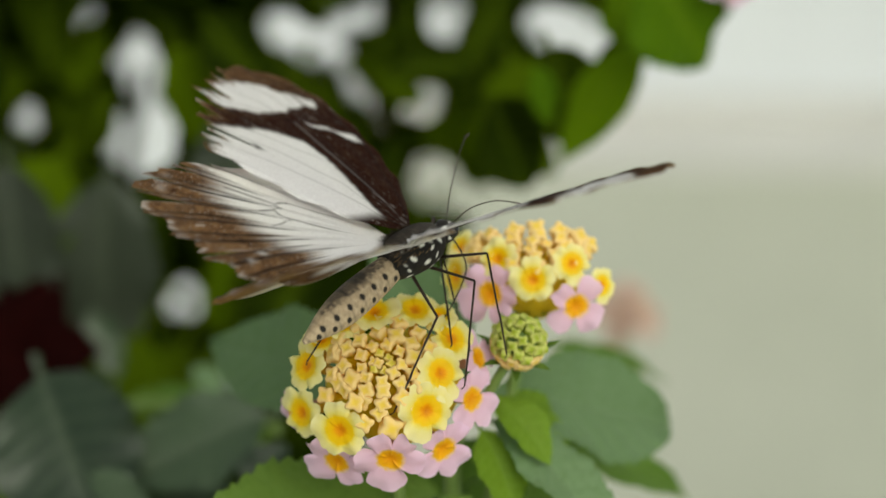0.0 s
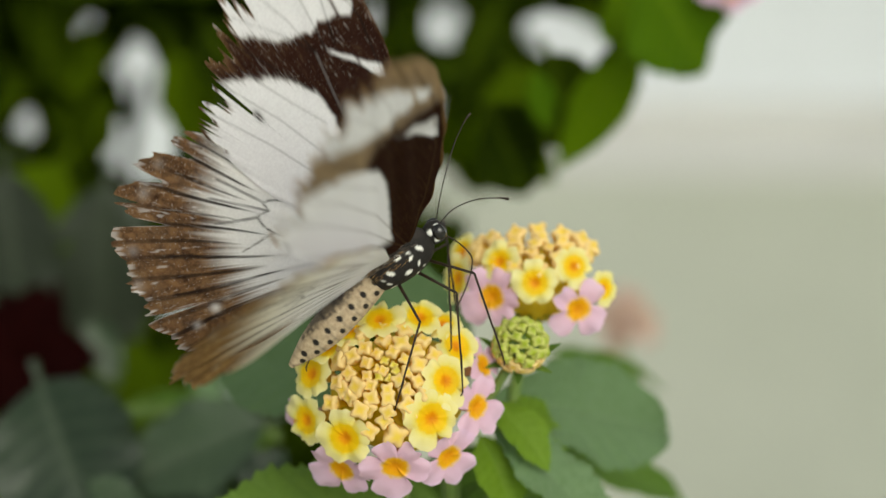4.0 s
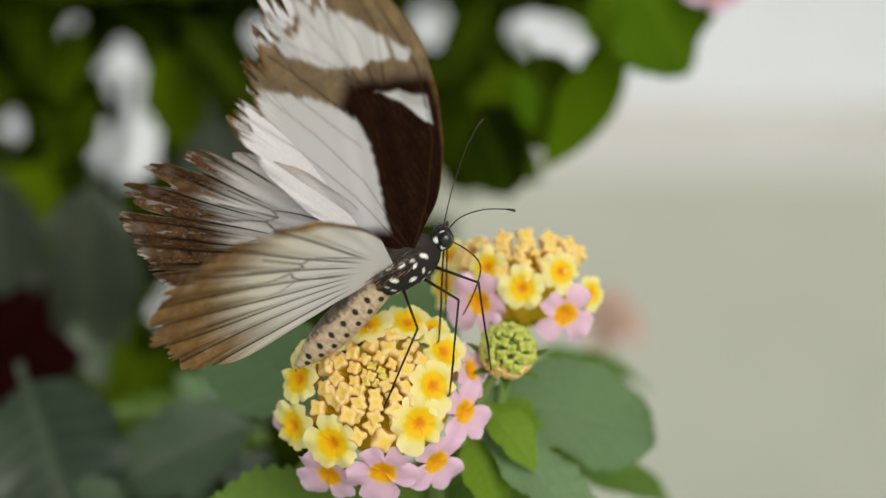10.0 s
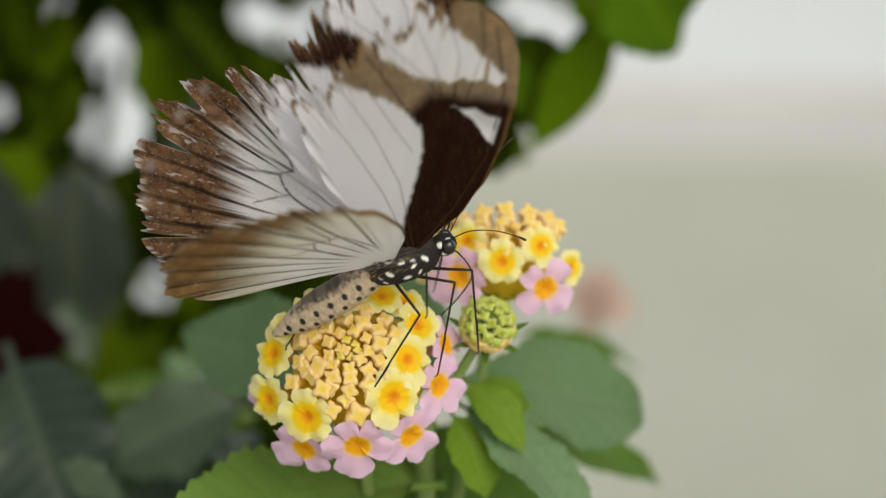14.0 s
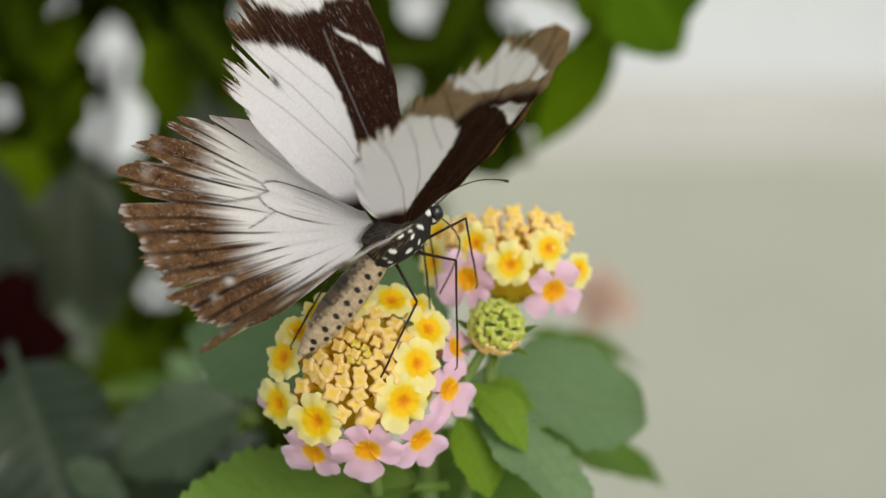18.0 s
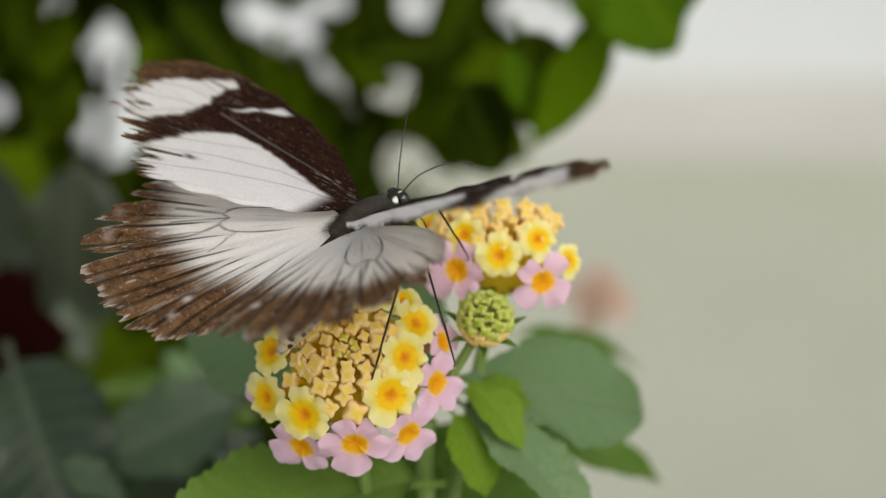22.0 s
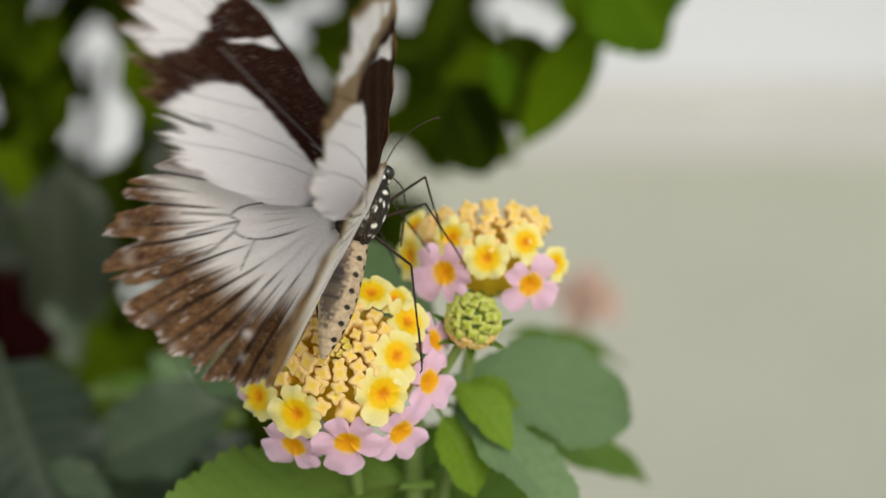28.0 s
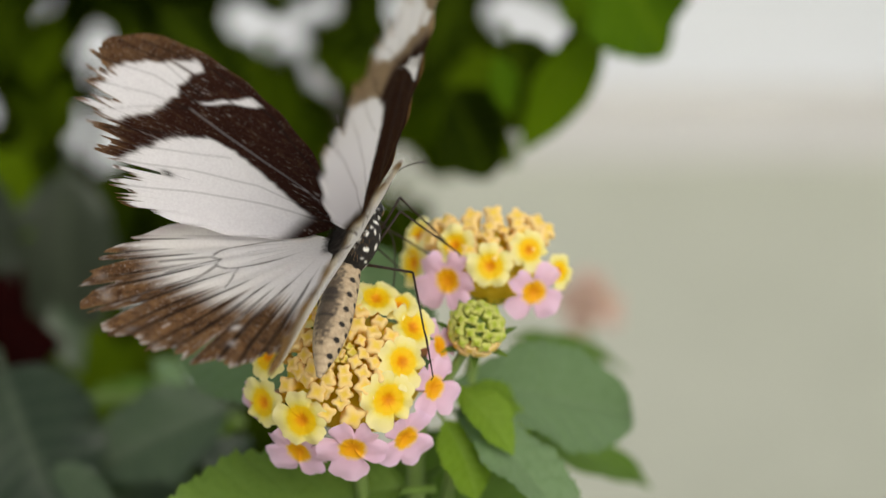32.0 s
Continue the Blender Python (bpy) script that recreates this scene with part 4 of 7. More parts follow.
def hind_wing(side):
    edge = [(r * math.sin(radians(a)), -r * math.cos(radians(a))) for a, r in HIND_EDGE]
    t, r, m = fan(edge, 30, 110)
    sx, sy = m[:, 0], m[:, 1]
    ang = np.degrees(np.arctan2(sx, -sy))
    reach = np.hypot(sx, sy)
    outer = smooth_step(reach, 28, 32) * (1 - smooth_step(ang, 78, 84))
    seed = 14 if side > 0 else 19
    fold = 9.6
    scallop = 0.045 * np.abs(np.sin((ang - 3) / fold * math.pi)) ** 0.7
    torn = 0.05 * np.clip(value_noise(ang * 0.34, seed), 0, 1) + 0.02 * value_noise(ang * 1.5, seed + 1) + 0.10 * smooth_step(ang, 60, 74) * np.clip(value_noise(ang * 0.8, seed + 2), 0, 1)
    cuts = ((70.5, 2.2, 0.10), (61.8, 1.1, 0.07), (55.5, 0.6, 0.10), (50.5, 0.9, 0.16), (27.5, 0.35, 0.22), (75.5, 0.5, 0.10)) if side > 0 else ((33, 0.5, 0.12), (59, 0.6, 0.12), (68, 1.0, 0.08), (24, 0.5, 0.16), (15, 0.5, 0.2))
    for c, wide, deep in cuts:
        torn = torn + deep * np.exp(-((ang - c) / wide) ** 2)
    torn = torn + 0.010 * value_noise(ang * 3.1, seed + 3)
    shrink = 1 - outer * (0.045 - scallop + np.clip(torn, 0, 0.34))
    x = sx[:, None] * shrink[:, None] * r[None, :]
    y = sy[:, None] * shrink[:, None] * r[None, :]
    th = np.degrees(np.arctan2(x, -y + 1e-9))
    rho = np.hypot(x, y) / 38.0
    start = np.interp(th, [0, 15, 27, 36, 45, 55, 69, 80, 90], [0.40, 0.46, 0.51, 0.56, 0.62, 0.66, 0.68, 0.73, 0.80])
    rag = 0.05 * value_noise(th * 0.55, 31) + 0.04 * value_noise(th * 1.9, 32)
    brown = smooth_step(rho + rag, start - 0.05, start + 0.13)
    # dark streaks on the veins and on the folds between them
    streak = np.zeros_like(x)
    for k in range(17):
        c = 3 + k * fold / 2
        first = float(np.interp(c, [0, 15, 27, 36, 45, 55, 69, 80], [0.40, 0.46, 0.51, 0.56, 0.62, 0.66, 0.68, 0.73])) - (0.16 if k % 2 == 0 else 0.08) + 0.025 * math.sin(k * 2.3)
        d = np.abs(th - c - 0.7 * np.sin(rho * 7 + k)) * math.pi / 180 * rho * 38
        wide = np.clip(0.09 + 0.55 * np.clip(rho - first, 0, 1), 0, 0.27)
        streak = np.maximum(streak, (1 - smooth_step(d, wide * 0.7, wide * 1.7)) * smooth_step(rho, first - 0.03, first + 0.08) * (0.95 if k % 2 == 0 else 0.8) * (1 - 0.45 * smooth_step(rho, 0.8, 0.97)) * (0.25 + 0.75 * smooth_step(th, 5, 16)))
    vein = np.zeros_like(x)

    def polar(a, q):
        return (38 * q * math.sin(radians(a)), -38 * q * math.cos(radians(a)))

    cell = [polar(80, 0.05), polar(77, 0.25), polar(71, 0.43), polar(66.5, 0.495), polar(63.5, 0.47), polar(59, 0.50), polar(53, 0.43), polar(49, 0.28), polar(46, 0.05)]
    cell = [tuple(q) for q in spline(cell, 6)]
    faint = [([polar(a, 0.08), polar(a + 1, 0.36)], 0.05) for a in (55, 60, 65, 71)]
    for line, wide in [(cell, 0.09), ([polar(66.5, 0.495), polar(68, 0.7)], 0.12), ([polar(63.5, 0.47), polar(61, 0.7)], 0.13), ([polar(59, 0.5), polar(53, 0.66)], 0.13), ([polar(20, 0.05), polar(22, 0.45)], 0.06), ([polar(9, 0.06), polar(12, 0.45)], 0.06), ([polar(53, 0.43), polar(43, 0.55)], 0.08), ([polar(82, 0.1), polar(84, 0.6)], 0.06)] + faint:
        d = near_line(x, y, line)
        vein = np.maximum(vein, (1 - smooth_step(d, wide, wide * 2.3)) * (0.8 if line is cell else 0.3 if wide < 0.07 else 0.6) * smooth_step(rho, 0.12, 0.35))
    dark = np.maximum(streak, vein)
    dots = np.zeros_like(x)
    for c, q, wide, strength in ((25, 0.70, 1.7, 1.0), (22, 0.79, 1.0, 0.8), (27, 0.64, 0.8, 0.6), (58, 0.95, 1.6, 0.35), (44, 0.97, 1.4, 0.3), (36, 0.96, 1.5, 0.3), (66, 0.93, 1.2, 0.3)):
        dots = np.maximum(dots, strength * np.exp(-(((th - c) / wide) ** 2 + ((rho - q) / 0.020) ** 2)))
    rim = smooth_step(r[None, :] + 0 * x, 0.965, 0.99) * (np.abs(value_noise(ang * 0.9, 44)) > 0.45)[:, None] * outer[:, None]
    white = np.clip((1 - brown) + 0.8 * dots + 0.5 * rim, 0, 1)
    dark = dark * (1 - 0.9 * dots)
    warm = np.clip(0.50 + 0.40 * smooth_step(rho, 0.55, 0.85) + 0.3 * (1 - smooth_step(th, 15, 50)), 0, 1)
    wear = 0.6 * patches(th * 0.9, rho * 9, seed + 5) + 0.5 * patches(th * 2.6, rho * 22, seed + 6)
    flecks = smooth_step(patches(th * 2.2, rho * 40, seed + 7) + 0.5 * patches(th * 0.5, rho * 8, seed + 8), 0.75, 1.0) * smooth_step(rho, 0.6, 0.8)
    warm = np.clip(warm + 0.35 * wear, 0, 1)
    white = np.clip(white + 0.45 * flecks, 0, 1)
    dark = dark * np.clip(0.85 + 0.5 * wear, 0.25, 1)
    z = 0.5 * np.cos((th - 3) / fold * 2 * math.pi) * np.clip(rho - 0.2, 0, 1) * 0.9 - 2.2 * rho ** 2 * smooth_step(-th, -30, 0) - 1.2 * rho * rho
    thin = np.zeros_like(x)
    for k in range(9):
        c = 3 + k * fold
        d = np.abs(th - c - 0.7 * np.sin(rho * 7 + 2 * k)) * math.pi / 180 * rho * 38
        thin = np.maximum(thin, (1 - smooth_step(d, 0.11, 0.28)) * smooth_step(rho, 0.16, 0.3))
    ochre = smooth_step(rho + rag, 0.52 + 0.12 * smooth_step(th, 20, 70), 0.80 + 0.1 * smooth_step(th, 20, 70))
    ochre = np.maximum(ochre, smooth_step(r[None, :] + 0 * x, 0.84, 0.95) * smooth_step(th, 72, 84))
    low_warm = np.clip(0.10 + 0.80 * smooth_step(rho, 0.3, 0.7) + 0.2 * wear - 0.35 * smooth_step(rho, 0.85, 1.0) * smooth_step(wear, 0.0, 0.4), 0, 1)
    low_lines = np.maximum(np.maximum(thin * (0.75 + 0.25 * smooth_step(rho, 0.4, 0.7)), vein), streak * 0.35 * smooth_step(rho, 0.5, 0.7))
    below = np.stack([np.clip(1 - 0.97 * ochre + 0.5 * dots, 0, 1), np.clip(low_lines, 0, 1) * 0.95, low_warm], -1)
    return wing_mesh("hindwing", side, x, y, z, np.stack([white, dark, warm], -1), below)


fly = tagged(new("butterfly"), "worn black-brown and white swallowtail butterfly feeding on a lantana flower", "butterfly")


def blob(name, profile, material, sides, squash, mark, parent, m=None, label=""):
    v, f = lathe(profile, sides, squash)
    pts = np.array(v)
    return part(name, mesh_of(name, pts, f, material, mark(pts) if mark else None), parent, m, label)


def rounded(points, n):
    return [tuple(p) for p in spline(points, n)]


def thorax_mark(p):
    """White dots in rows low on the flanks, grey fur on the back."""
    out = np.zeros((len(p), 3))
    rng = np.random.default_rng(5)
    for x in np.arange(-0.0050, 0.0056, 0.00165):
        for a in (56, 82, 108, 134, 160):
            for s in (1, -1):
                if rng.random() < 0.24:
                    continue
                c = np.array([x + rng.normal(0, 0.0004) + (0.0008 if a in (82, 134) else 0), s * math.sin(radians(a)) * 0.0031, math.cos(radians(a)) * 0.0031])
                c[1:] += rng.normal(0, 0.00028, 2)
                lean = rng.uniform(-0.9, 0.9)
                e = p - c
                d = np.stack([e[:, 0] / rng.uniform(0.00036, 0.00085), e[:, 1] / 0.00055, (e[:, 2] + lean * e[:, 0]) / rng.uniform(0.00026, 0.00046)], 1)
                out[:, 0] = np.maximum(out[:, 0], 1 - smooth_step((d * d).sum(1), 0.6, 1.5))
    out[:, 1] = smooth_step(p[:, 2], 0.0014, 0.0026) * (1 - smooth_step(np.abs(p[:, 1]), 0.0015, 0.0024))
    return out


def abdomen_mark(p):
    """Black dots in rows along the flanks and a dark line on the back."""
    out = np.zeros((len(p), 3))
    for k in range(7):
        x = -0.0048 - k * 0.0025
        for a in (66, 104):
            for s in (1, -1):
                r = float(np.interp(x - (0.0010 if a == 104 else 0), (-0.0228, -0.0210, -0.0180, -0.014, -0.009, -0.005), (0.0004, 0.0011, 0.0021, 0.0027, 0.0026, 0.0022)))
                c = np.array([x - (0.0010 if a == 104 else 0), s * math.sin(radians(a)) * r, math.cos(radians(a)) * r])
                d = np.linalg.norm((p - c)[:, 1:], axis=1) / 0.00058
                e = (p[:, 0] - c[0]) / 0.00044
                out[:, 0] = np.maximum(out[:, 0], 1 - smooth_step(d * d + e * e, 0.5, 1.3))
    seam = 0.35 * np.exp(-(((p[:, 0] + 0.0036) / 0.0025 % 1.0 - 0.5) / 0.07) ** 2)
    blotch = 0.30 * np.clip(patches(p[:, 0] * 1800, p[:, 2] * 1500 + 40, 8), 0, 1)
    out[:, 1] = np.clip(np.maximum(seam, np.maximum(0.85 * smooth_step(p[:, 2] + 0.0003 * patches(p[:, 0] * 2500, p[:, 1] * 2500 + 40, 9), 0.0018, 0.0025), 0.8 * smooth_step(-p[:, 2], 0.0021, 0.0026))) + blotch, 0, 1)
    return out


blob("thorax", rounded([(-0.0052, 0.0012, 0), (-0.0045, 0.0026, 0), (-0.002, 0.0033, 0), (0.0015, 0.0034, 0), (0.0042, 0.0027, 0), (0.0056, 0.0015, 0), (0.006, 0.0006, 0)], 16), THORAX, 80, 1.05, thorax_mark, fly, None, "furry black thorax with white dots")
abdomen = blob("abdomen", rounded([(-0.0035, 0.0017, 0), (-0.005, 0.0022, 0), (-0.009, 0.0026, 0), (-0.014, 0.0027, 0), (-0.0180, 0.0021, 0), (-0.0210, 0.0011, 0), (-0.0228, 0.0004, 0)], 22), ABDOMEN, 88, 1.0, abdomen_mark, fly, pose(0, 0, 0.0002, 0, -12, 0), "buff abdomen with black dots")


def fur(count, seed, low, high, tilt, material=FUR):
    """Fine hairs standing back from the thorax between two angles off its top."""
    rng = random.Random(seed)
    verts, faces = [], []
    for k in range(count):
        x, a = rng.uniform(-0.0042, 0.0045), radians(rng.uniform(low, high)) * rng.choice((-1, 1))
        r = 0.0031 * math.sqrt(max(0.1, 1 - (x / 0.0066) ** 2))
        root = Vector((x, math.sin(a) * r, math.cos(a) * r))
        way = Vector((-0.9 + rng.uniform(-0.4, 0.4), math.sin(a) * tilt, math.cos(a) * tilt)).normalized()
        long = rng.uniform(0.0010, 0.0024)
        side = way.cross(root).normalized() * 0.00006
        tip = root + way * long
        verts += [root + side, root - side, tip - side * 0.3, tip + side * 0.3]
        faces.append(tuple(range(len(verts) - 4, len(verts))))
    return mesh_of("fur", verts, faces, material)


part("fur", fur(1500, 3, 0, 58, 0.45), fly, None, "grey-brown fur on the back")
part("fur", fur(90, 6, 50, 80, 0.4, OCHRE_FUR), fly, None, "ochre hairs at the wing roots")


def head_mark(p):
    out = np.zeros((len(p), 3))
    for c in ((0.0006, 0.0010, 0.0012), (0.0006, -0.0010, 0.0012), (-0.0008, 0.0012, 0.0011), (-0.0008, -0.0012, 0.0011), (-0.0004, 0.0017, -0.0004), (-0.0004, -0.0017, -0.0004), (0.0004, 0, -0.0016)):
        out[:, 0] = np.maximum(out[:, 0], 1 - smooth_step(np.linalg.norm(p - np.array(c), axis=1), 0.00035, 0.00055))
    return out


fly_head = blob("head", rounded([(-0.0016, 0.0010, 0), (-0.001, 0.0016, 0), (0.0002, 0.0018, 0), (0.0012, 0.0014, 0), (0.0018, 0.0005, 0)], 10), THORAX, 36, 1.0, head_mark, fly, pose(0.0068, 0, 0.0002), "black head with white dots")
for s in (1, -1):
    blob("compound_eye", rounded([(-0.0011, 0.0003, 0), (-0.0007, 0.0009, 0), (0, 0.0011, 0), (0.0007, 0.0009, 0), (0.0011, 0.0003, 0)], 5), EYE_GLOSS, 20, 1.15, None, fly_head, pose(0.0004, s * 0.0012, 0.0003), "glossy dark compound eye")
    # one feeler sweeps forward and droops, the other stands up
    way = [(0.0048, 0.0030, 0.0040), (0.0096, 0.0058, 0.0070), (0.0132, 0.0078, 0.0084), (0.0148, 0.0086, 0.0086)] if s > 0 else [(0.0040, -0.0020, 0.0026), (0.0074, -0.0038, 0.0028), (0.0102, -0.0050, 0.0016), (0.0114, -0.0055, 0.0007)]
    v, f = pipe(rounded([(0.001, s * 0.0006, 0.0010)] + way, 8), [0.00009] * 24 + [0.00010 + 0.00011 * min(1, k / 5) for k in range(9)], 6)
    part("antenna", mesh_of("antenna", v, f, CHITIN), fly_head, None, "thin black clubbed antenna")
v, f = pipe(rounded([(0.0010, 0, -0.0012), (0.0024, 0, -0.0045), (0.0026, 0, -0.0078), (-0.0002, 0, -0.0110), (-0.0036, 0, -0.0135)], 10), [0.00012] * 41, 6)
proboscis = part("proboscis", mesh_of("proboscis", v, f, CHITIN), fly_head, None, "thin curved black proboscis")
FORE_ROOT, HIND_ROOT = (0.0022, 0.0018, 0.0020), (-0.0012, 0.0020, 0.0017)
fore_left = part("forewing", fore_wing(1), fly, None, "worn dark brown forewing with white patches")
fore_right = part("forewing", fore_wing(-1), fly, None, "worn dark brown forewing with white patches")
hind_left = part("hindwing", hind_wing(1), fly, None, "white hindwing with a tattered streaked brown margin")
hind_right = part("hindwing", hind_wing(-1), fly, None, "white hindwing with a tattered streaked brown margin")

# ---- legs: a thigh from the thorax and a long shin to the foot ----
THIGH, SHIN = 0.0075, 0.0165


def leg_parts():
    v, f = pipe([(0, 0, 0), (THIGH * 0.5, 0, 0), (THIGH, 0, 0)], [0.00028, 0.00023, 0.00019], 6)
    w, g = pipe([(0, 0, 0), (SHIN * 0.55, 0, 0), (SHIN * 0.6, 0, 0.0001), (SHIN * 0.97, 0, 0), (SHIN, 0, -0.0004)], [0.00019, 0.00015, 0.00019, 0.00011, 0.00009], 6)
    return mesh_of("thigh", v, f, CHITIN), mesh_of("shin", w, g, CHITIN)


THIGH_MESH, SHIN_MESH = leg_parts()
# hip in the butterfly's space, and the foot's places (seconds; right, up, behind)
LEGS = [
    ((-0.0020, -0.0014, -0.0026), [(0, (-11.3, -23.2, 2)), (21.5, (-11.0, -22.4, 2)), (23, (-10.5, -19.5, 1)), (24, (-8, -20, 1)), (26, (-1.5, -18.6, 3)), (32, (0.4, -19.2, 3))]),
    ((0.0012, -0.0014, -0.0028), [(0, (-0.6, -19.2, 3)), (15, (-0.6, -19.4, 3)), (19, (2.4, -18.0, 1)), (22, (2.2, -18.0, 2)), (26, (6, -4.0, 16)), (32, (4.5, -0.6, 16))]),
    ((0.0036, -0.0012, -0.0024), [(0, (5.8, -14.5, 6)), (15, (5.6, -16.0, 6)), (18, (5.0, -6.0, 14)), (23, (4.2, -1.6, 14)), (26, (2.0, 1.2, 18)), (32, (2.4, 1.2, 18))]),
    ((-0.0020, 0.0014, -0.0026), [(0, (-24.3, -15.6, 4)), (21, (-23, -15, 4)), (24, (-16, -14, 0)), (32, (-16, -14, 0))]),
    ((0.0012, 0.0014, -0.0028), [(0, (-2.4, -13.0, 4)), (19, (-2.0, -10, 8)), (24, (-5.0, -4.5, 14)), (32, (-3.6, -3.4, 18))]),
    ((0.0036, 0.0012, -0.0024), [(0, (-1.4, -9.0, 10)), (19, (-1.0, -6.0, 16)), (24, (0.6, -1.0, 20)), (32, (-0.4, -0.4, 22))]),
]
LEG_PAIRS = [(part("thigh", THIGH_MESH, fly), part("shin", SHIN_MESH, fly), hip, feet) for hip, feet in LEGS]


def aimed(at, way, hint):
    x = way.normalized()
    y = hint.cross(x).normalized()
    z = x.cross(y)
    return Matrix.Translation(at) @ Matrix((x, y, z)).transposed().to_4x4()


def leg_rows(hip, feet, body_rows):
    """Poses of thigh and shin in the butterfly's space that keep the foot on its flower."""
    hip = Vector(hip)
    first, second = [], []
    for t, m in body_rows:
        k = max(0, sum(1 for f in feet if f[0] <= t) - 1)
        a, b = feet[k], feet[min(k + 1, len(feet) - 1)]
        q = 0 if b[0] == a[0] else min(1, (t - a[0]) / (b[0] - a[0]))
        q = q * q * (3 - 2 * q)
        foot = m.inverted() @ (spot(*a[1]) * (1 - q) + spot(*b[1]) * q)
        way = foot - hip
        far = min(way.length, (THIGH + SHIN) * 0.985)
        way.normalize()
        c = max(-1, min(1, (THIGH ** 2 + far ** 2 - SHIN ** 2) / (2 * THIGH * far)))
        lift = Vector((0.75, 0.55 if hip.y > 0 else -0.55, 0.45))
        lift = (lift - way * lift.dot(way)).normalized()
        knee = hip + (way * c + lift * math.sqrt(1 - c * c)) * THIGH
        first.append((t, aimed(hip, knee - hip, lift)))
        second.append((t, aimed(knee, hip + way * far - knee, lift)))
    return first, second


def motions():
    """Everything that moves: the swaying heads, the butterfly, its wings and its legs."""
    walk(head_near, [
        (0, pose(-0.00725, 0.00202, 0.96784)),
        (0.5, pose(-0.00724, 0.00182, 0.96728)),
        (1, pose(-0.00684, 0.00209, 0.96802)),
        (1.5, pose(-0.00690, 0.00180, 0.96723)),
        (2, pose(-0.00712, 0.00173, 0.96705)),
        (2.5, pose(-0.00724, 0.00167, 0.96687)),
        (3, pose(-0.00675, 0.00182, 0.96728)),
        (3.5, pose(-0.00636, 0.00194, 0.96761)),
        (5.5, pose(-0.00619, 0.00197, 0.96771)),
        (6, pose(-0.00586, 0.00193, 0.96760)),
        (6.5, pose(-0.00560, 0.00177, 0.96714)),
        (7, pose(-0.00605, 0.00205, 0.96792)),
        (7.5, pose(-0.00671, 0.00196, 0.96766)),
        (8, pose(-0.00653, 0.00171, 0.96699)),
        (8.5, pose(-0.00633, 0.00185, 0.96737)),
        (9, pose(-0.00648, 0.00203, 0.96786)),
        (9.5, pose(-0.00622, 0.00185, 0.96736)),
        (10, pose(-0.00611, 0.00173, 0.96704)),
        (10.5, pose(-0.00655, 0.00215, 0.96819)),
        (11, pose(-0.00677, 0.00200, 0.96778)),
        (11.5, pose(-0.00662, 0.00189, 0.96749)),
        (12, pose(-0.00727, 0.00202, 0.96784)),
        (12.5, pose(-0.00758, 0.00198, 0.96773)),
        (13, pose(-0.00729, 0.00177, 0.96714)),
        (13.5, pose(-0.00764, 0.00192, 0.96755)),
        (14, pose(-0.00812, 0.00206, 0.96795)),
        (14.5, pose(-0.00807, 0.00184, 0.96735)),
        (16.5, pose(-0.00791, 0.00218, 0.96827)),
        (17, pose(-0.00787, 0.00212, 0.96812)),
        (17.5, pose(-0.00740, 0.00187, 0.96743)),
        (18, pose(-0.00710, 0.00188, 0.96745)),
        (18.5, pose(-0.00801, 0.00212, 0.96811)),
        (19, pose(-0.00763, 0.00230, 0.96860)),
        (19.5, pose(-0.00724, 0.00209, 0.96802)),
        (20, pose(-0.00790, 0.00203, 0.96785)),
        (20.5, pose(-0.00828, 0.00210, 0.96806)),
        (21, pose(-0.00877, 0.00200, 0.96777)),
        (21.5, pose(-0.00796, 0.00219, 0.96829)),
        (22, pose(-0.00850, 0.00208, 0.96801)),
        (22.5, pose(-0.00829, 0.00226, 0.96850)),
        (23, pose(-0.00763, 0.00220, 0.96833)),
        (23.5, pose(-0.00758, 0.00262, 0.96948)),
        (24, pose(-0.00754, 0.00274, 0.96982)),
        (24.5, pose(-0.00789, 0.00232, 0.96866)),
        (25, pose(-0.00800, 0.00222, 0.96838)),
        (25.5, pose(-0.00820, 0.00222, 0.96838)),
        (27.5, pose(-0.00865, 0.00235, 0.96873)),
        (28, pose(-0.00790, 0.00222, 0.96839)),
        (28.5, pose(-0.00728, 0.00231, 0.96862)),
        (29, pose(-0.00827, 0.00235, 0.96873)),
        (29.5, pose(-0.00866, 0.00226, 0.96850)),
        (30, pose(-0.00712, 0.00212, 0.96810)),
        (30.5, pose(-0.00676, 0.00239, 0.96885)),
        (31, pose(-0.00772, 0.00275, 0.96983)),
        (31.5, pose(-0.00788, 0.00229, 0.96858)),
        (32, pose(-0.00740, 0.00213, 0.96813)),
    ])
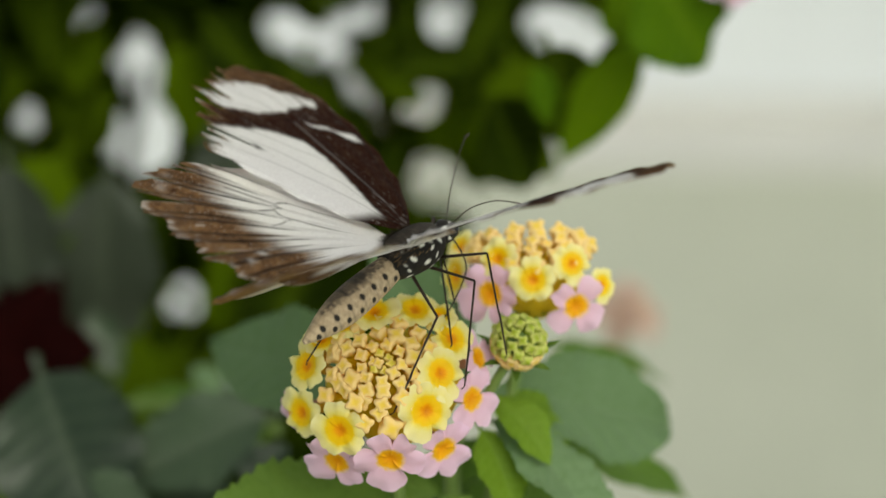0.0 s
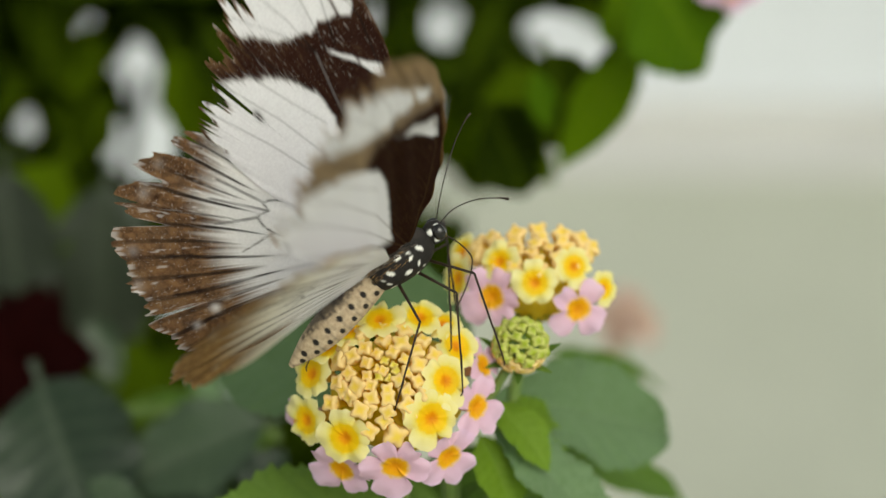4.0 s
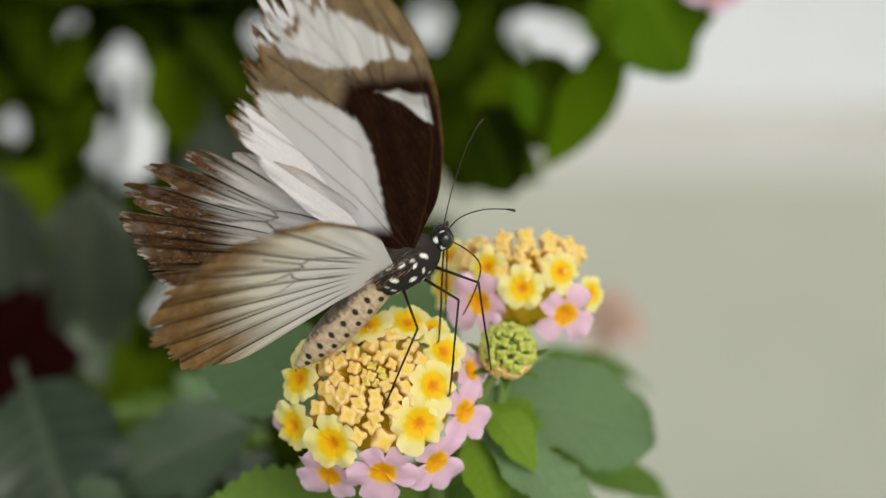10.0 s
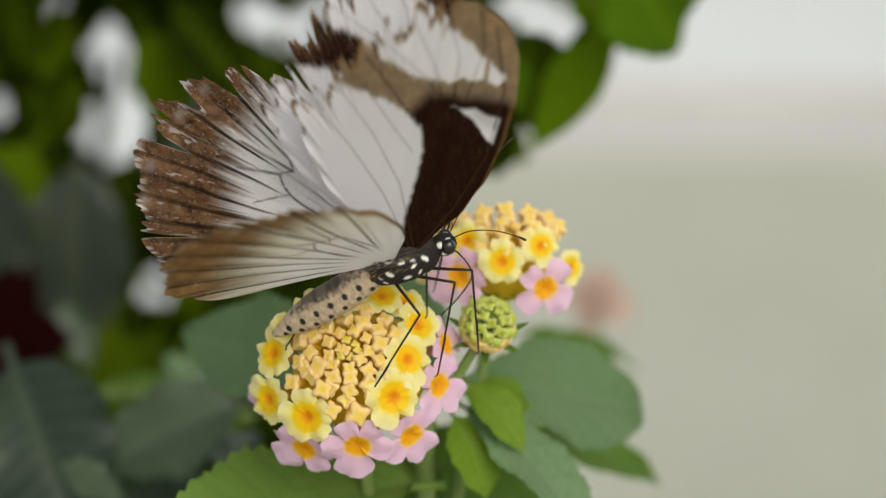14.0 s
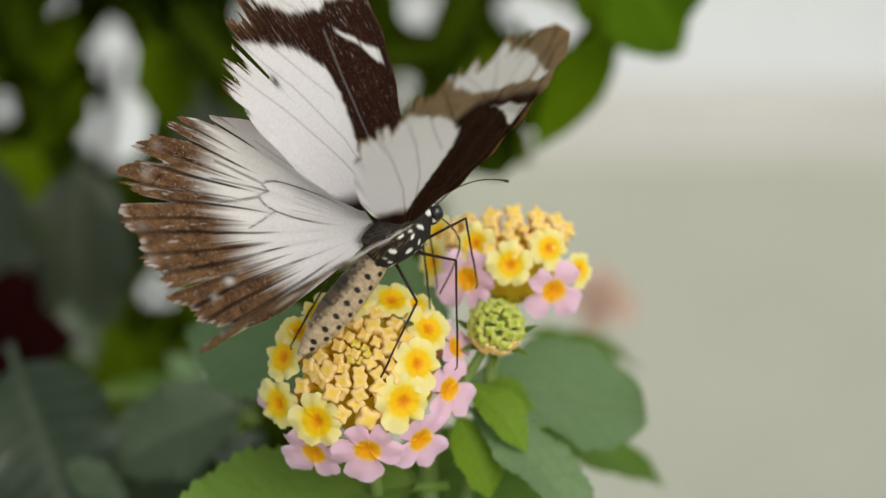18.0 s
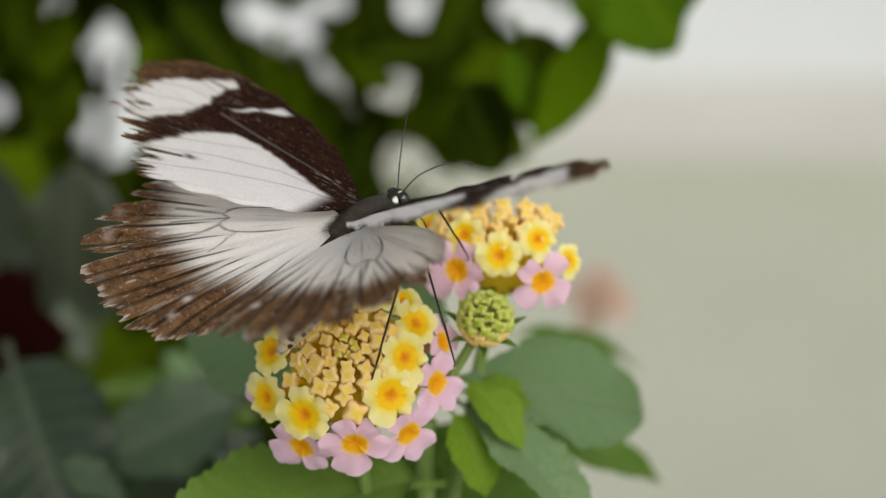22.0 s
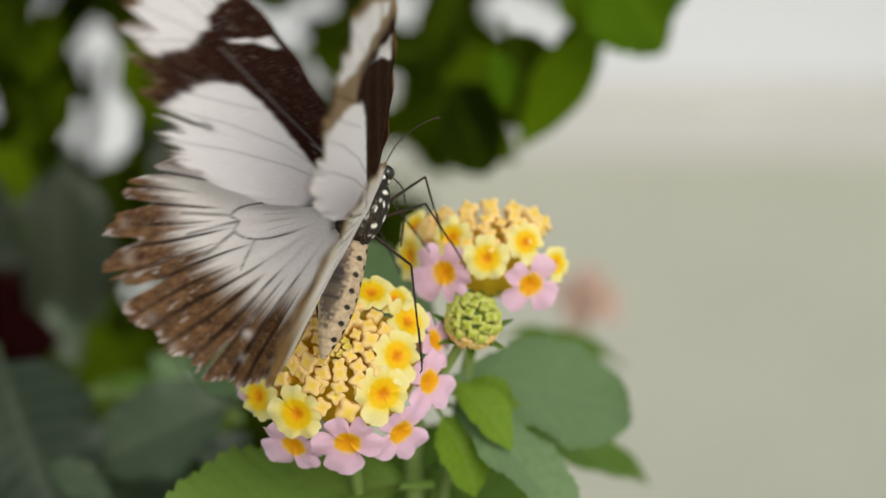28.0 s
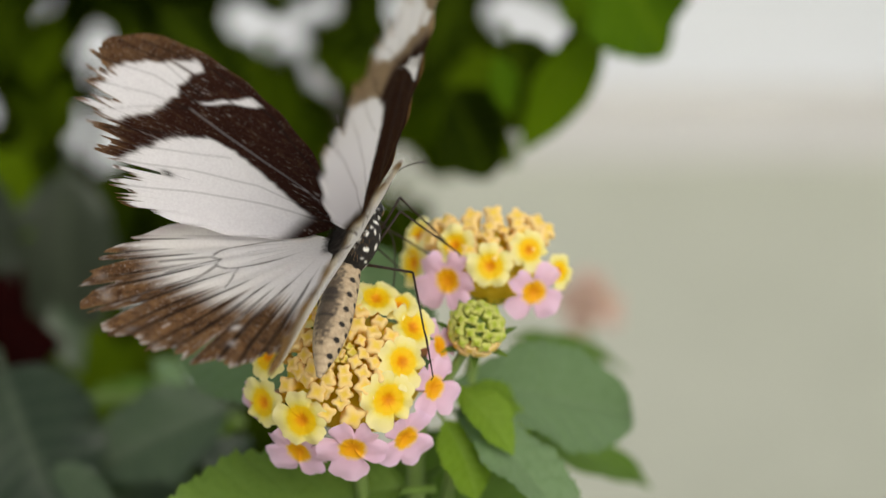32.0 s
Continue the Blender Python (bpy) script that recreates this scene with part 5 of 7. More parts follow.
    walk(head_far, [
        (0, pose(-0.00196, 0.01534, 0.96935)),
        (0.5, pose(-0.00208, 0.01530, 0.96923)),
        (1, pose(-0.00152, 0.01542, 0.96956)),
        (1.5, pose(-0.00198, 0.01538, 0.96944)),
        (2, pose(-0.00197, 0.01527, 0.96914)),
        (2.5, pose(-0.00223, 0.01528, 0.96919)),
        (3, pose(-0.00168, 0.01535, 0.96939)),
        (3.5, pose(-0.00141, 0.01549, 0.96974)),
        (5.5, pose(-0.00163, 0.01557, 0.96997)),
        (6, pose(-0.00087, 0.01525, 0.96909)),
        (6.5, pose(-0.00083, 0.01525, 0.96909)),
        (7, pose(-0.00119, 0.01561, 0.97008)),
        (7.5, pose(-0.00165, 0.01546, 0.96968)),
        (8, pose(-0.00159, 0.01523, 0.96906)),
        (8.5, pose(-0.00122, 0.01529, 0.96922)),
        (9, pose(-0.00140, 0.01554, 0.96989)),
        (9.5, pose(-0.00112, 0.01529, 0.96922)),
        (10, pose(-0.00127, 0.01525, 0.96911)),
        (10.5, pose(-0.00147, 0.01553, 0.96987)),
        (11, pose(-0.00185, 0.01560, 0.97005)),
        (11.5, pose(-0.00156, 0.01539, 0.96949)),
        (12, pose(-0.00226, 0.01557, 0.96999)),
        (12.5, pose(-0.00247, 0.01553, 0.96988)),
        (13, pose(-0.00228, 0.01539, 0.96949)),
        (13.5, pose(-0.00238, 0.01551, 0.96982)),
        (14, pose(-0.00250, 0.01558, 0.97001)),
        (14.5, pose(-0.00271, 0.01553, 0.96986)),
        (16.5, pose(-0.00258, 0.01568, 0.97028)),
        (16.8, pose(-0.00271, 0.01575, 0.97048)),
        (17.6, pose(-0.00187, 0.01546, 0.96967)),
        (18, pose(-0.00167, 0.01547, 0.96971)),
        (18.5, pose(-0.00251, 0.01583, 0.97068)),
        (19, pose(-0.00209, 0.01584, 0.97071)),
        (19.5, pose(-0.00153, 0.01556, 0.96995)),
        (20, pose(-0.00252, 0.01577, 0.97052)),
        (20.5, pose(-0.00227, 0.01563, 0.97014)),
        (21, pose(-0.00333, 0.01583, 0.97068)),
        (21.5, pose(-0.00204, 0.01563, 0.97013)),
        (22, pose(-0.00290, 0.01583, 0.97069)),
        (22.5, pose(-0.00240, 0.01575, 0.97048)),
        (23, pose(-0.00195, 0.01563, 0.97015)),
        (23.5, pose(-0.00204, 0.01608, 0.97139)),
        (24, pose(-0.00200, 0.01604, 0.97127)),
        (24.5, pose(-0.00237, 0.01576, 0.97049)),
        (25, pose(-0.00236, 0.01556, 0.96995)),
        (25.5, pose(-0.00286, 0.01574, 0.97045)),
        (27.5, pose(-0.00337, 0.01574, 0.97046)),
        (28, pose(-0.00295, 0.01574, 0.97045)),
        (28.5, pose(-0.00214, 0.01561, 0.97009)),
        (29, pose(-0.00351, 0.01584, 0.97072)),
        (29.5, pose(-0.00420, 0.01583, 0.97071)),
        (30, pose(-0.00213, 0.01540, 0.96951)),
        (30.5, pose(-0.00253, 0.01583, 0.97070)),
        (31, pose(-0.00306, 0.01609, 0.97139)),
        (31.5, pose(-0.00336, 0.01563, 0.97015)),
        (32, pose(-0.00269, 0.01555, 0.96993)),
    ])
    walk(head_green, [
        (0, pose(-0.00076, 0.00873, 1.01845)),
        (0.5, pose(-0.00088, 0.00869, 1.01834)),
        (1, pose(-0.00035, 0.00881, 1.01865)),
        (1.5, pose(-0.00079, 0.00877, 1.01854)),
        (2, pose(-0.00078, 0.00866, 1.01825)),
        (2.5, pose(-0.00102, 0.00868, 1.01830)),
        (3, pose(-0.00050, 0.00875, 1.01848)),
        (3.5, pose(-0.00024, 0.00887, 1.01882)),
        (5.5, pose(-0.00046, 0.00895, 1.01904)),
        (6, pose(0.00026, 0.00865, 1.01820)),
        (6.5, pose(0.00030, 0.00865, 1.01820)),
        (7, pose(-0.00004, 0.00898, 1.01913)),
        (7.5, pose(-0.00047, 0.00885, 1.01876)),
        (8, pose(-0.00042, 0.00863, 1.01817)),
        (8.5, pose(-0.00007, 0.00869, 1.01832)),
        (9, pose(-0.00024, 0.00892, 1.01896)),
        (9.5, pose(0.00003, 0.00869, 1.01832)),
        (10, pose(-0.00011, 0.00865, 1.01822)),
        (10.5, pose(-0.00031, 0.00891, 1.01894)),
        (11, pose(-0.00066, 0.00898, 1.01911)),
        (11.5, pose(-0.00039, 0.00878, 1.01858)),
        (12, pose(-0.00105, 0.00896, 1.01905)),
        (12.5, pose(-0.00125, 0.00892, 1.01895)),
        (13, pose(-0.00107, 0.00878, 1.01858)),
        (13.5, pose(-0.00116, 0.00890, 1.01889)),
        (14, pose(-0.00128, 0.00896, 1.01907)),
        (14.5, pose(-0.00148, 0.00891, 1.01893)),
        (16.5, pose(-0.00136, 0.00905, 1.01932)),
        (16.8, pose(-0.00148, 0.00912, 1.01951)),
        (17.6, pose(-0.00068, 0.00885, 1.01875)),
        (18, pose(-0.00049, 0.00886, 1.01879)),
        (18.5, pose(-0.00129, 0.00919, 1.01971)),
        (19, pose(-0.00089, 0.00920, 1.01973)),
        (19.5, pose(-0.00036, 0.00894, 1.01902)),
        (20, pose(-0.00130, 0.00914, 1.01956)),
        (20.5, pose(-0.00106, 0.00901, 1.01919)),
        (21, pose(-0.00206, 0.00919, 1.01970)),
        (21.5, pose(-0.00084, 0.00900, 1.01919)),
        (22, pose(-0.00165, 0.00919, 1.01971)),
        (22.5, pose(-0.00119, 0.00912, 1.01951)),
        (23, pose(-0.00076, 0.00901, 1.01920)),
        (23.5, pose(-0.00084, 0.00944, 1.02038)),
        (24, pose(-0.00081, 0.00939, 1.02026)),
        (24.5, pose(-0.00116, 0.00913, 1.01952)),
        (25, pose(-0.00115, 0.00894, 1.01901)),
        (25.5, pose(-0.00162, 0.00911, 1.01948)),
        (27.5, pose(-0.00210, 0.00912, 1.01949)),
        (28, pose(-0.00170, 0.00911, 1.01949)),
        (28.5, pose(-0.00094, 0.00899, 1.01914)),
        (29, pose(-0.00223, 0.00920, 1.01974)),
        (29.5, pose(-0.00288, 0.00920, 1.01973)),
        (30, pose(-0.00092, 0.00879, 1.01860)),
        (30.5, pose(-0.00130, 0.00920, 1.01972)),
        (31, pose(-0.00181, 0.00944, 1.02038)),
        (31.5, pose(-0.00209, 0.00901, 1.01921)),
        (32, pose(-0.00145, 0.00893, 1.01899)),
    ])
    body_rows = [
        (0, pose(-0.00853, 0.00148, 1.05093, -2.9, -10.8, 42.6)),
        (0.2, pose(-0.00901, 0.00111, 1.04980, -3.3, -13.2, 41.1)),
        (0.5, pose(-0.00898, 0.00209, 1.04993, -3.4, -15.5, 39.0)),
        (0.7, pose(-0.00874, 0.00361, 1.05131, -4.3, -18.1, 41.0)),
        (1, pose(-0.01031, 0.00290, 1.05405, -1.3, -36.0, 30.9)),
        (1.2, pose(-0.01075, 0.00118, 1.05443, 0.6, -39.5, 28.5)),
        (1.5, pose(-0.00903, 0.00011, 1.05260, 8.0, -32.5, 24.5)),
        (1.7, pose(-0.00967, 0.00026, 1.05277, 10.0, -31.6, 22.9)),
        (2, pose(-0.01046, -0.00031, 1.05181, -0.0, -30.0, 21.9)),
        (2.2, pose(-0.01065, -0.00046, 1.05094, 0.2, -25.6, 22.0)),
        (2.5, pose(-0.01063, -0.00033, 1.05173, -1.3, -25.5, 19.0)),
        (2.7, pose(-0.01179, -0.00037, 1.05202, -1.6, -31.5, 18.5)),
        (3, pose(-0.01095, 0.00071, 1.05279, -1.0, -31.3, 19.5)),
        (3.2, pose(-0.01152, 0.00165, 1.05235, 1.0, -31.9, 17.2)),
        (3.5, pose(-0.01153, 0.00120, 1.05166, 6.4, -34.6, 18.0)),
        (3.8, pose(-0.01087, 0.00091, 1.05125, 5.7, -32.1, 18.1)),
        (4.1, pose(-0.01020, 0.00062, 1.05084, 5.0, -29.5, 18.2)),
        (4.4, pose(-0.00953, 0.00032, 1.05042, 4.3, -27.0, 18.3)),
        (4.7, pose(-0.00888, 0.00004, 1.05001, 3.5, -24.4, 18.4)),
        (5, pose(-0.00822, -0.00025, 1.04959, 2.8, -21.9, 18.5)),
        (5.25, pose(-0.00766, -0.00049, 1.04925, 2.2, -19.8, 18.6)),
        (5.5, pose(-0.00711, -0.00074, 1.04891, 1.6, -17.7, 18.7)),
        (5.7, pose(-0.00567, -0.00043, 1.04978, 1.4, -21.6, 16.8)),
        (6, pose(-0.00659, -0.00008, 1.04946, 2.4, -21.9, 14.6)),
        (6.3, pose(-0.00398, -0.00097, 1.04765, 5.5, -19.1, 10.8)),
        (6.7, pose(-0.00619, -0.00120, 1.04890, 4.0, -15.5, 14.6)),
        (7, pose(-0.00509, -0.00156, 1.04952, 2.6, -12.1, 17.4)),
        (7.3, pose(-0.00591, -0.00147, 1.04944, 0.4, -11.3, 15.5)),
        (7.7, pose(-0.00610, -0.00165, 1.05010, 0.1, -12.7, 14.4)),
        (8, pose(-0.00502, -0.00215, 1.04868, 1.8, -13.7, 15.4)),
        (8.3, pose(-0.00602, -0.00186, 1.04887, 2.0, -11.3, 16.1)),
        (8.6, pose(-0.00547, -0.00152, 1.04991, -0.0, -13.1, 13.1)),
        (9, pose(-0.00659, -0.00178, 1.04996, -1.5, -15.4, 11.7)),
        (9.3, pose(-0.00601, -0.00107, 1.05161, -1.8, -16.6, 12.8)),
        (9.6, pose(-0.00670, -0.00005, 1.05215, -0.5, -34.0, 14.9)),
        (10, pose(-0.00742, -0.00043, 1.05063, 9.9, -30.8, 10.4)),
        (10.3, pose(-0.00725, -0.00055, 1.05057, 8.9, -28.2, 4.6)),
        (10.6, pose(-0.00721, -0.00104, 1.05095, 9.0, -24.4, 8.1)),
        (11, pose(-0.00727, -0.00244, 1.04998, 13.4, -25.7, 3.6)),
        (11.3, pose(-0.00685, -0.00170, 1.05069, 11.2, -27.0, -0.1)),
        (11.6, pose(-0.00743, -0.00172, 1.05035, 9.6, -24.2, 5.4)),
        (12, pose(-0.00904, -0.00252, 1.05117, 2.4, -25.8, 12.2)),
        (12.3, pose(-0.00878, -0.00217, 1.05101, 1.3, -24.1, 11.0)),
        (12.6, pose(-0.00923, -0.00218, 1.05105, 1.2, -24.2, 11.0)),
        (13, pose(-0.00622, -0.00230, 1.04902, 2.2, -18.4, 11.4)),
        (13.3, pose(-0.00837, -0.00161, 1.05090, 4.2, -20.6, 11.5)),
        (13.6, pose(-0.00662, -0.00256, 1.04876, 7.7, -20.5, 2.8)),
        (14, pose(-0.00594, -0.00138, 1.04870, 19.0, -15.6, 7.8)),
        (14.3, pose(-0.00762, -0.00158, 1.04874, 18.0, -15.8, -1.1)),
        (14.5, pose(-0.00769, -0.00150, 1.04905, 21.2, -16.1, -2.7)),
        (14.8, pose(-0.00749, -0.00130, 1.04958, 18.7, -16.8, 1.2)),
        (15.1, pose(-0.00728, -0.00111, 1.05013, 16.3, -17.5, 5.1)),
        (15.4, pose(-0.00709, -0.00092, 1.05066, 13.8, -18.2, 9.0)),
        (15.7, pose(-0.00689, -0.00073, 1.05120, 11.3, -18.9, 12.9)),
        (16, pose(-0.00669, -0.00054, 1.05174, 8.9, -19.6, 16.9)),
        (16.25, pose(-0.00652, -0.00039, 1.05219, 6.9, -20.2, 20.1)),
        (16.5, pose(-0.00635, -0.00022, 1.05264, 4.8, -20.8, 23.4)),
        (16.7, pose(-0.00729, -0.00044, 1.05350, 4.8, -25.2, 22.5)),
        (17, pose(-0.00719, -0.00091, 1.05258, 6.6, -21.6, 24.6)),
        (17.3, pose(-0.00814, 0.00027, 1.05129, 5.5, -25.1, 27.7)),
        (17.6, pose(-0.00963, 0.00109, 1.05192, 4.2, -26.1, 30.9)),
        (18, pose(-0.00737, 0.00267, 1.05060, 3.4, -23.2, 30.6)),
        (18.3, pose(-0.00749, 0.00233, 1.05015, 4.1, -28.9, 36.0)),
        (18.6, pose(-0.00663, 0.00251, 1.05041, 4.1, -20.1, 38.3)),
        (19, pose(-0.00875, 0.00203, 1.05119, 2.6, -25.0, 40.7)),
        (19.3, pose(-0.00713, 0.00212, 1.04881, 5.1, -17.4, 48.2)),
        (19.6, pose(-0.00746, 0.00200, 1.04947, 3.0, -17.0, 42.3)),
        (20, pose(-0.00767, 0.00250, 1.04950, 1.9, -18.8, 36.8)),
        (20.3, pose(-0.00672, 0.00247, 1.04894, 5.5, -13.8, 43.7)),
        (20.6, pose(-0.00877, 0.00292, 1.05135, 2.7, -18.6, 41.7)),
        (21, pose(-0.00880, 0.00169, 1.04985, 2.1, -21.4, 41.0)),
        (21.3, pose(-0.00894, 0.00118, 1.05091, 4.2, -22.1, 47.8)),
        (21.6, pose(-0.00972, 0.00089, 1.05363, 2.3, -30.3, 44.4)),
        (22, pose(-0.01148, -0.00022, 1.05299, 0.6, -23.9, 36.6)),
        (22.3, pose(-0.01040, 0.00083, 1.05257, 2.2, -23.2, 38.8)),
        (22.6, pose(-0.01024, 0.00087, 1.05368, 2.5, -28.7, 36.8)),
        (23, pose(-0.00758, 0.00097, 1.05432, 7.1, -36.9, 45.8)),
        (23.3, pose(-0.00846, 0.00243, 1.05624, 3.7, -33.4, 59.7)),
        (23.6, pose(-0.00804, 0.00134, 1.05685, 0.1, -36.5, 57.8)),
        (24, pose(-0.01061, 0.00122, 1.05773, -4.3, -43.7, 53.3)),
        (24.3, pose(-0.00778, 0.00065, 1.05322, -4.7, -38.6, 56.9)),
        (24.6, pose(-0.00905, 0.00312, 1.05620, -4.7, -36.5, 55.6)),
        (25, pose(-0.00774, 0.00326, 1.05626, -8.6, -43.2, 50.7)),
        (25.3, pose(-0.00886, 0.00337, 1.05498, -7.5, -51.7, 45.3)),
        (25.5, pose(-0.00840, 0.00472, 1.05586, -5.9, -40.6, 53.1)),
        (25.8, pose(-0.00911, 0.00431, 1.05598, -5.8, -39.7, 55.0)),
        (26.1, pose(-0.00981, 0.00390, 1.05611, -5.8, -38.8, 56.9)),
        (26.4, pose(-0.01052, 0.00348, 1.05624, -5.7, -37.9, 58.8)),
        (26.7, pose(-0.01123, 0.00306, 1.05636, -5.7, -36.9, 60.7)),
        (27, pose(-0.01192, 0.00265, 1.05649, -5.6, -36.0, 62.6)),
        (27.25, pose(-0.01251, 0.00230, 1.05659, -5.5, -35.2, 64.1)),
        (27.5, pose(-0.01309, 0.00196, 1.05669, -5.5, -34.5, 65.7)),
        (27.8, pose(-0.01188, 0.00235, 1.05521, -6.4, -35.8, 61.4)),
        (28, pose(-0.00985, 0.00188, 1.05482, -2.5, -36.6, 61.5)),
        (28.3, pose(-0.00879, 0.00198, 1.05500, 0.6, -37.1, 58.5)),
        (28.6, pose(-0.00832, 0.00243, 1.05384, -3.5, -29.1, 63.9)),
        (29, pose(-0.01040, 0.00166, 1.05443, -5.4, -30.1, 65.9)),
        (29.3, pose(-0.01310, 0.00148, 1.05432, -8.6, -35.1, 58.8)),
        (29.6, pose(-0.01361, 0.00122, 1.05286, -9.9, -42.9, 52.9)),
        (30, pose(-0.00945, 0.00175, 1.05224, -11.2, -35.9, 58.1)),
        (30.2, pose(-0.00998, 0.00277, 1.05261, -10.2, -24.2, 59.5)),
        (30.5, pose(-0.00996, 0.00213, 1.05277, -8.5, -24.4, 66.2)),
        (30.7, pose(-0.01026, 0.00209, 1.05310, -3.1, -26.1, 63.2)),
        (31, pose(-0.01174, 0.00325, 1.05313, -6.2, -24.6, 66.0)),
        (31.2, pose(-0.01121, 0.00224, 1.05242, -7.5, -27.0, 65.0)),
        (31.5, pose(-0.01167, 0.00318, 1.04968, -8.6, -19.8, 64.8)),
        (31.7, pose(-0.01174, 0.00259, 1.05136, -10.2, -19.1, 67.8)),
        (32, pose(-0.01147, 0.00252, 1.05038, -13.1, -20.7, 68.7)),
    ]
    walk(fly, body_rows)
    walk(abdomen, [(t, pose(0, 0, 0.0002, 0, bend, 0)) for t, bend in ((0, -13), (6, -13), (8.3, -14), (9, 3), (9.6, -12), (13, -18), (17, -20), (20, -24), (28, -20), (32, -20))])
    walk(fore_left, [
        (0, pose(0.0022, 0.0018, 0.002, 28.4, 11.3, 14.2)),
        (0.2, pose(0.0022, 0.0018, 0.002, 25.9, 9.5, 12.4)),
        (0.5, pose(0.0022, 0.0018, 0.002, 46.9, 10.8, -0.2)),
        (0.7, pose(0.0022, 0.0018, 0.002, 43.5, 1.3, 2.6)),
        (1, pose(0.0022, 0.0018, 0.002, 41.8, 2.8, 4.5)),
        (1.2, pose(0.0022, 0.0018, 0.002, 39.9, 4.0, -0.9)),
        (1.5, pose(0.0022, 0.0018, 0.002, 85.6, -0.0, 0.0)),
        (1.7, pose(0.0022, 0.0018, 0.002, 86.6, -0.0, 0.0)),
        (2, pose(0.0022, 0.0018, 0.002, 46.5, 2.8, 22.0)),
        (2.2, pose(0.0022, 0.0018, 0.002, 26.7, -1.2, 16.1)),
        (2.5, pose(0.0022, 0.0018, 0.002, 14.6, -0.1, 9.8)),
        (2.7, pose(0.0022, 0.0018, 0.002, 12.4, 2.5, 7.7)),
        (3, pose(0.0022, 0.0018, 0.002, 33.5, -0.1, 8.1)),
        (3.2, pose(0.0022, 0.0018, 0.002, 44.0, -3.2, 4.2)),
        (3.5, pose(0.0022, 0.0018, 0.002, 85.8, -0.0, 0.0)),
        (3.8, pose(0.0022, 0.0018, 0.002, 85.5, -0.0, 0.0)),
        (4.1, pose(0.0022, 0.0018, 0.002, 47.0, -0.6, 5.8)),
        (4.4, pose(0.0022, 0.0018, 0.002, 33.0, 1.9, 18.1)),
        (4.7, pose(0.0022, 0.0018, 0.002, 17.9, -0.6, 10.0)),
        (5, pose(0.0022, 0.0018, 0.002, 30.7, 2.1, 15.6)),
        (5.25, pose(0.0022, 0.0018, 0.002, 19.7, 3.1, 10.6)),
        (5.5, pose(0.0022, 0.0018, 0.002, 26.4, 3.9, 8.3)),
        (5.7, pose(0.0022, 0.0018, 0.002, 34.3, 7.6, 6.0)),
        (6, pose(0.0022, 0.0018, 0.002, 41.1, -8.2, -6.6)),
        (6.3, pose(0.0022, 0.0018, 0.002, 85.5, -0.0, 0.0)),
        (6.7, pose(0.0022, 0.0018, 0.002, 47.0, -0.6, 5.8)),
        (7, pose(0.0022, 0.0018, 0.002, 40.3, 8.3, 23.5)),
        (7.3, pose(0.0022, 0.0018, 0.002, 17.9, -0.6, 10.0)),
        (7.7, pose(0.0022, 0.0018, 0.002, 19.7, 3.1, 10.6)),
        (8, pose(0.0022, 0.0018, 0.002, 37.6, 4.7, 8.6)),
        (8.3, pose(0.0022, 0.0018, 0.002, 30.7, 2.1, 15.6)),
        (8.6, pose(0.0022, 0.0018, 0.002, 14.2, 10.7, 20.1)),
        (9, pose(0.0022, 0.0018, 0.002, 4.4, 10.0, 7.9)),
        (9.3, pose(0.0022, 0.0018, 0.002, -0.9, 6.3, 18.0)),
        (9.6, pose(0.0022, 0.0018, 0.002, 17.7, -0.8, -0.9)),
        (10, pose(0.0022, 0.0018, 0.002, 86.2, 5.8, 22.8)),
        (10.3, pose(0.0022, 0.0018, 0.002, 46.9, -11.0, 10.5)),
        (10.6, pose(0.0022, 0.0018, 0.002, 31.3, 7.4, 10.2)),
        (11, pose(0.0022, 0.0018, 0.002, 85.4, 7.7, 13.0)),
        (11.3, pose(0.0022, 0.0018, 0.002, 45.7, -13.1, 9.5)),
        (11.6, pose(0.0022, 0.0018, 0.002, 42.9, 7.3, 18.7)),
        (12, pose(0.0022, 0.0018, 0.002, 15.3, 7.4, 10.2)),
        (12.3, pose(0.0022, 0.0018, 0.002, 9.4, 2.7, 10.1)),
        (12.6, pose(0.0022, 0.0018, 0.002, 10.5, 0.6, 9.6)),
        (13, pose(0.0022, 0.0018, 0.002, 39.5, 8.0, 10.7)),
        (13.3, pose(0.0022, 0.0018, 0.002, 31.3, 0.7, 4.3)),
        (13.6, pose(0.0022, 0.0018, 0.002, 83.1, -0.0, 0.0)),
        (14, pose(0.0022, 0.0018, 0.002, 87.5, -0.0, 0.0)),
        (14.3, pose(0.0022, 0.0018, 0.002, 74.2, -3.2, -3.2)),
        (14.5, pose(0.0022, 0.0018, 0.002, 92.3, -3.1, -7.7)),
        (14.8, pose(0.0022, 0.0018, 0.002, 31.3, 0.7, 4.3)),
        (15.1, pose(0.0022, 0.0018, 0.002, 13.0, 10.6, 10.9)),
        (15.4, pose(0.0022, 0.0018, 0.002, 10.5, 0.6, 9.6)),
        (15.7, pose(0.0022, 0.0018, 0.002, 32.4, 2.5, 6.2)),
        (16, pose(0.0022, 0.0018, 0.002, 74.2, -3.2, -3.2)),
        (16.25, pose(0.0022, 0.0018, 0.002, 87.5, -0.0, 0.0)),
        (16.5, pose(0.0022, 0.0018, 0.002, 34.9, -2.4, 6.9)),
        (16.7, pose(0.0022, 0.0018, 0.002, 27.5, 2.4, 16.0)),
        (17, pose(0.0022, 0.0018, 0.002, 10.7, 12.7, 14.3)),
        (17.3, pose(0.0022, 0.0018, 0.002, 11.8, 7.0, 13.8)),
        (17.6, pose(0.0022, 0.0018, 0.002, 24.2, 5.7, 10.3)),
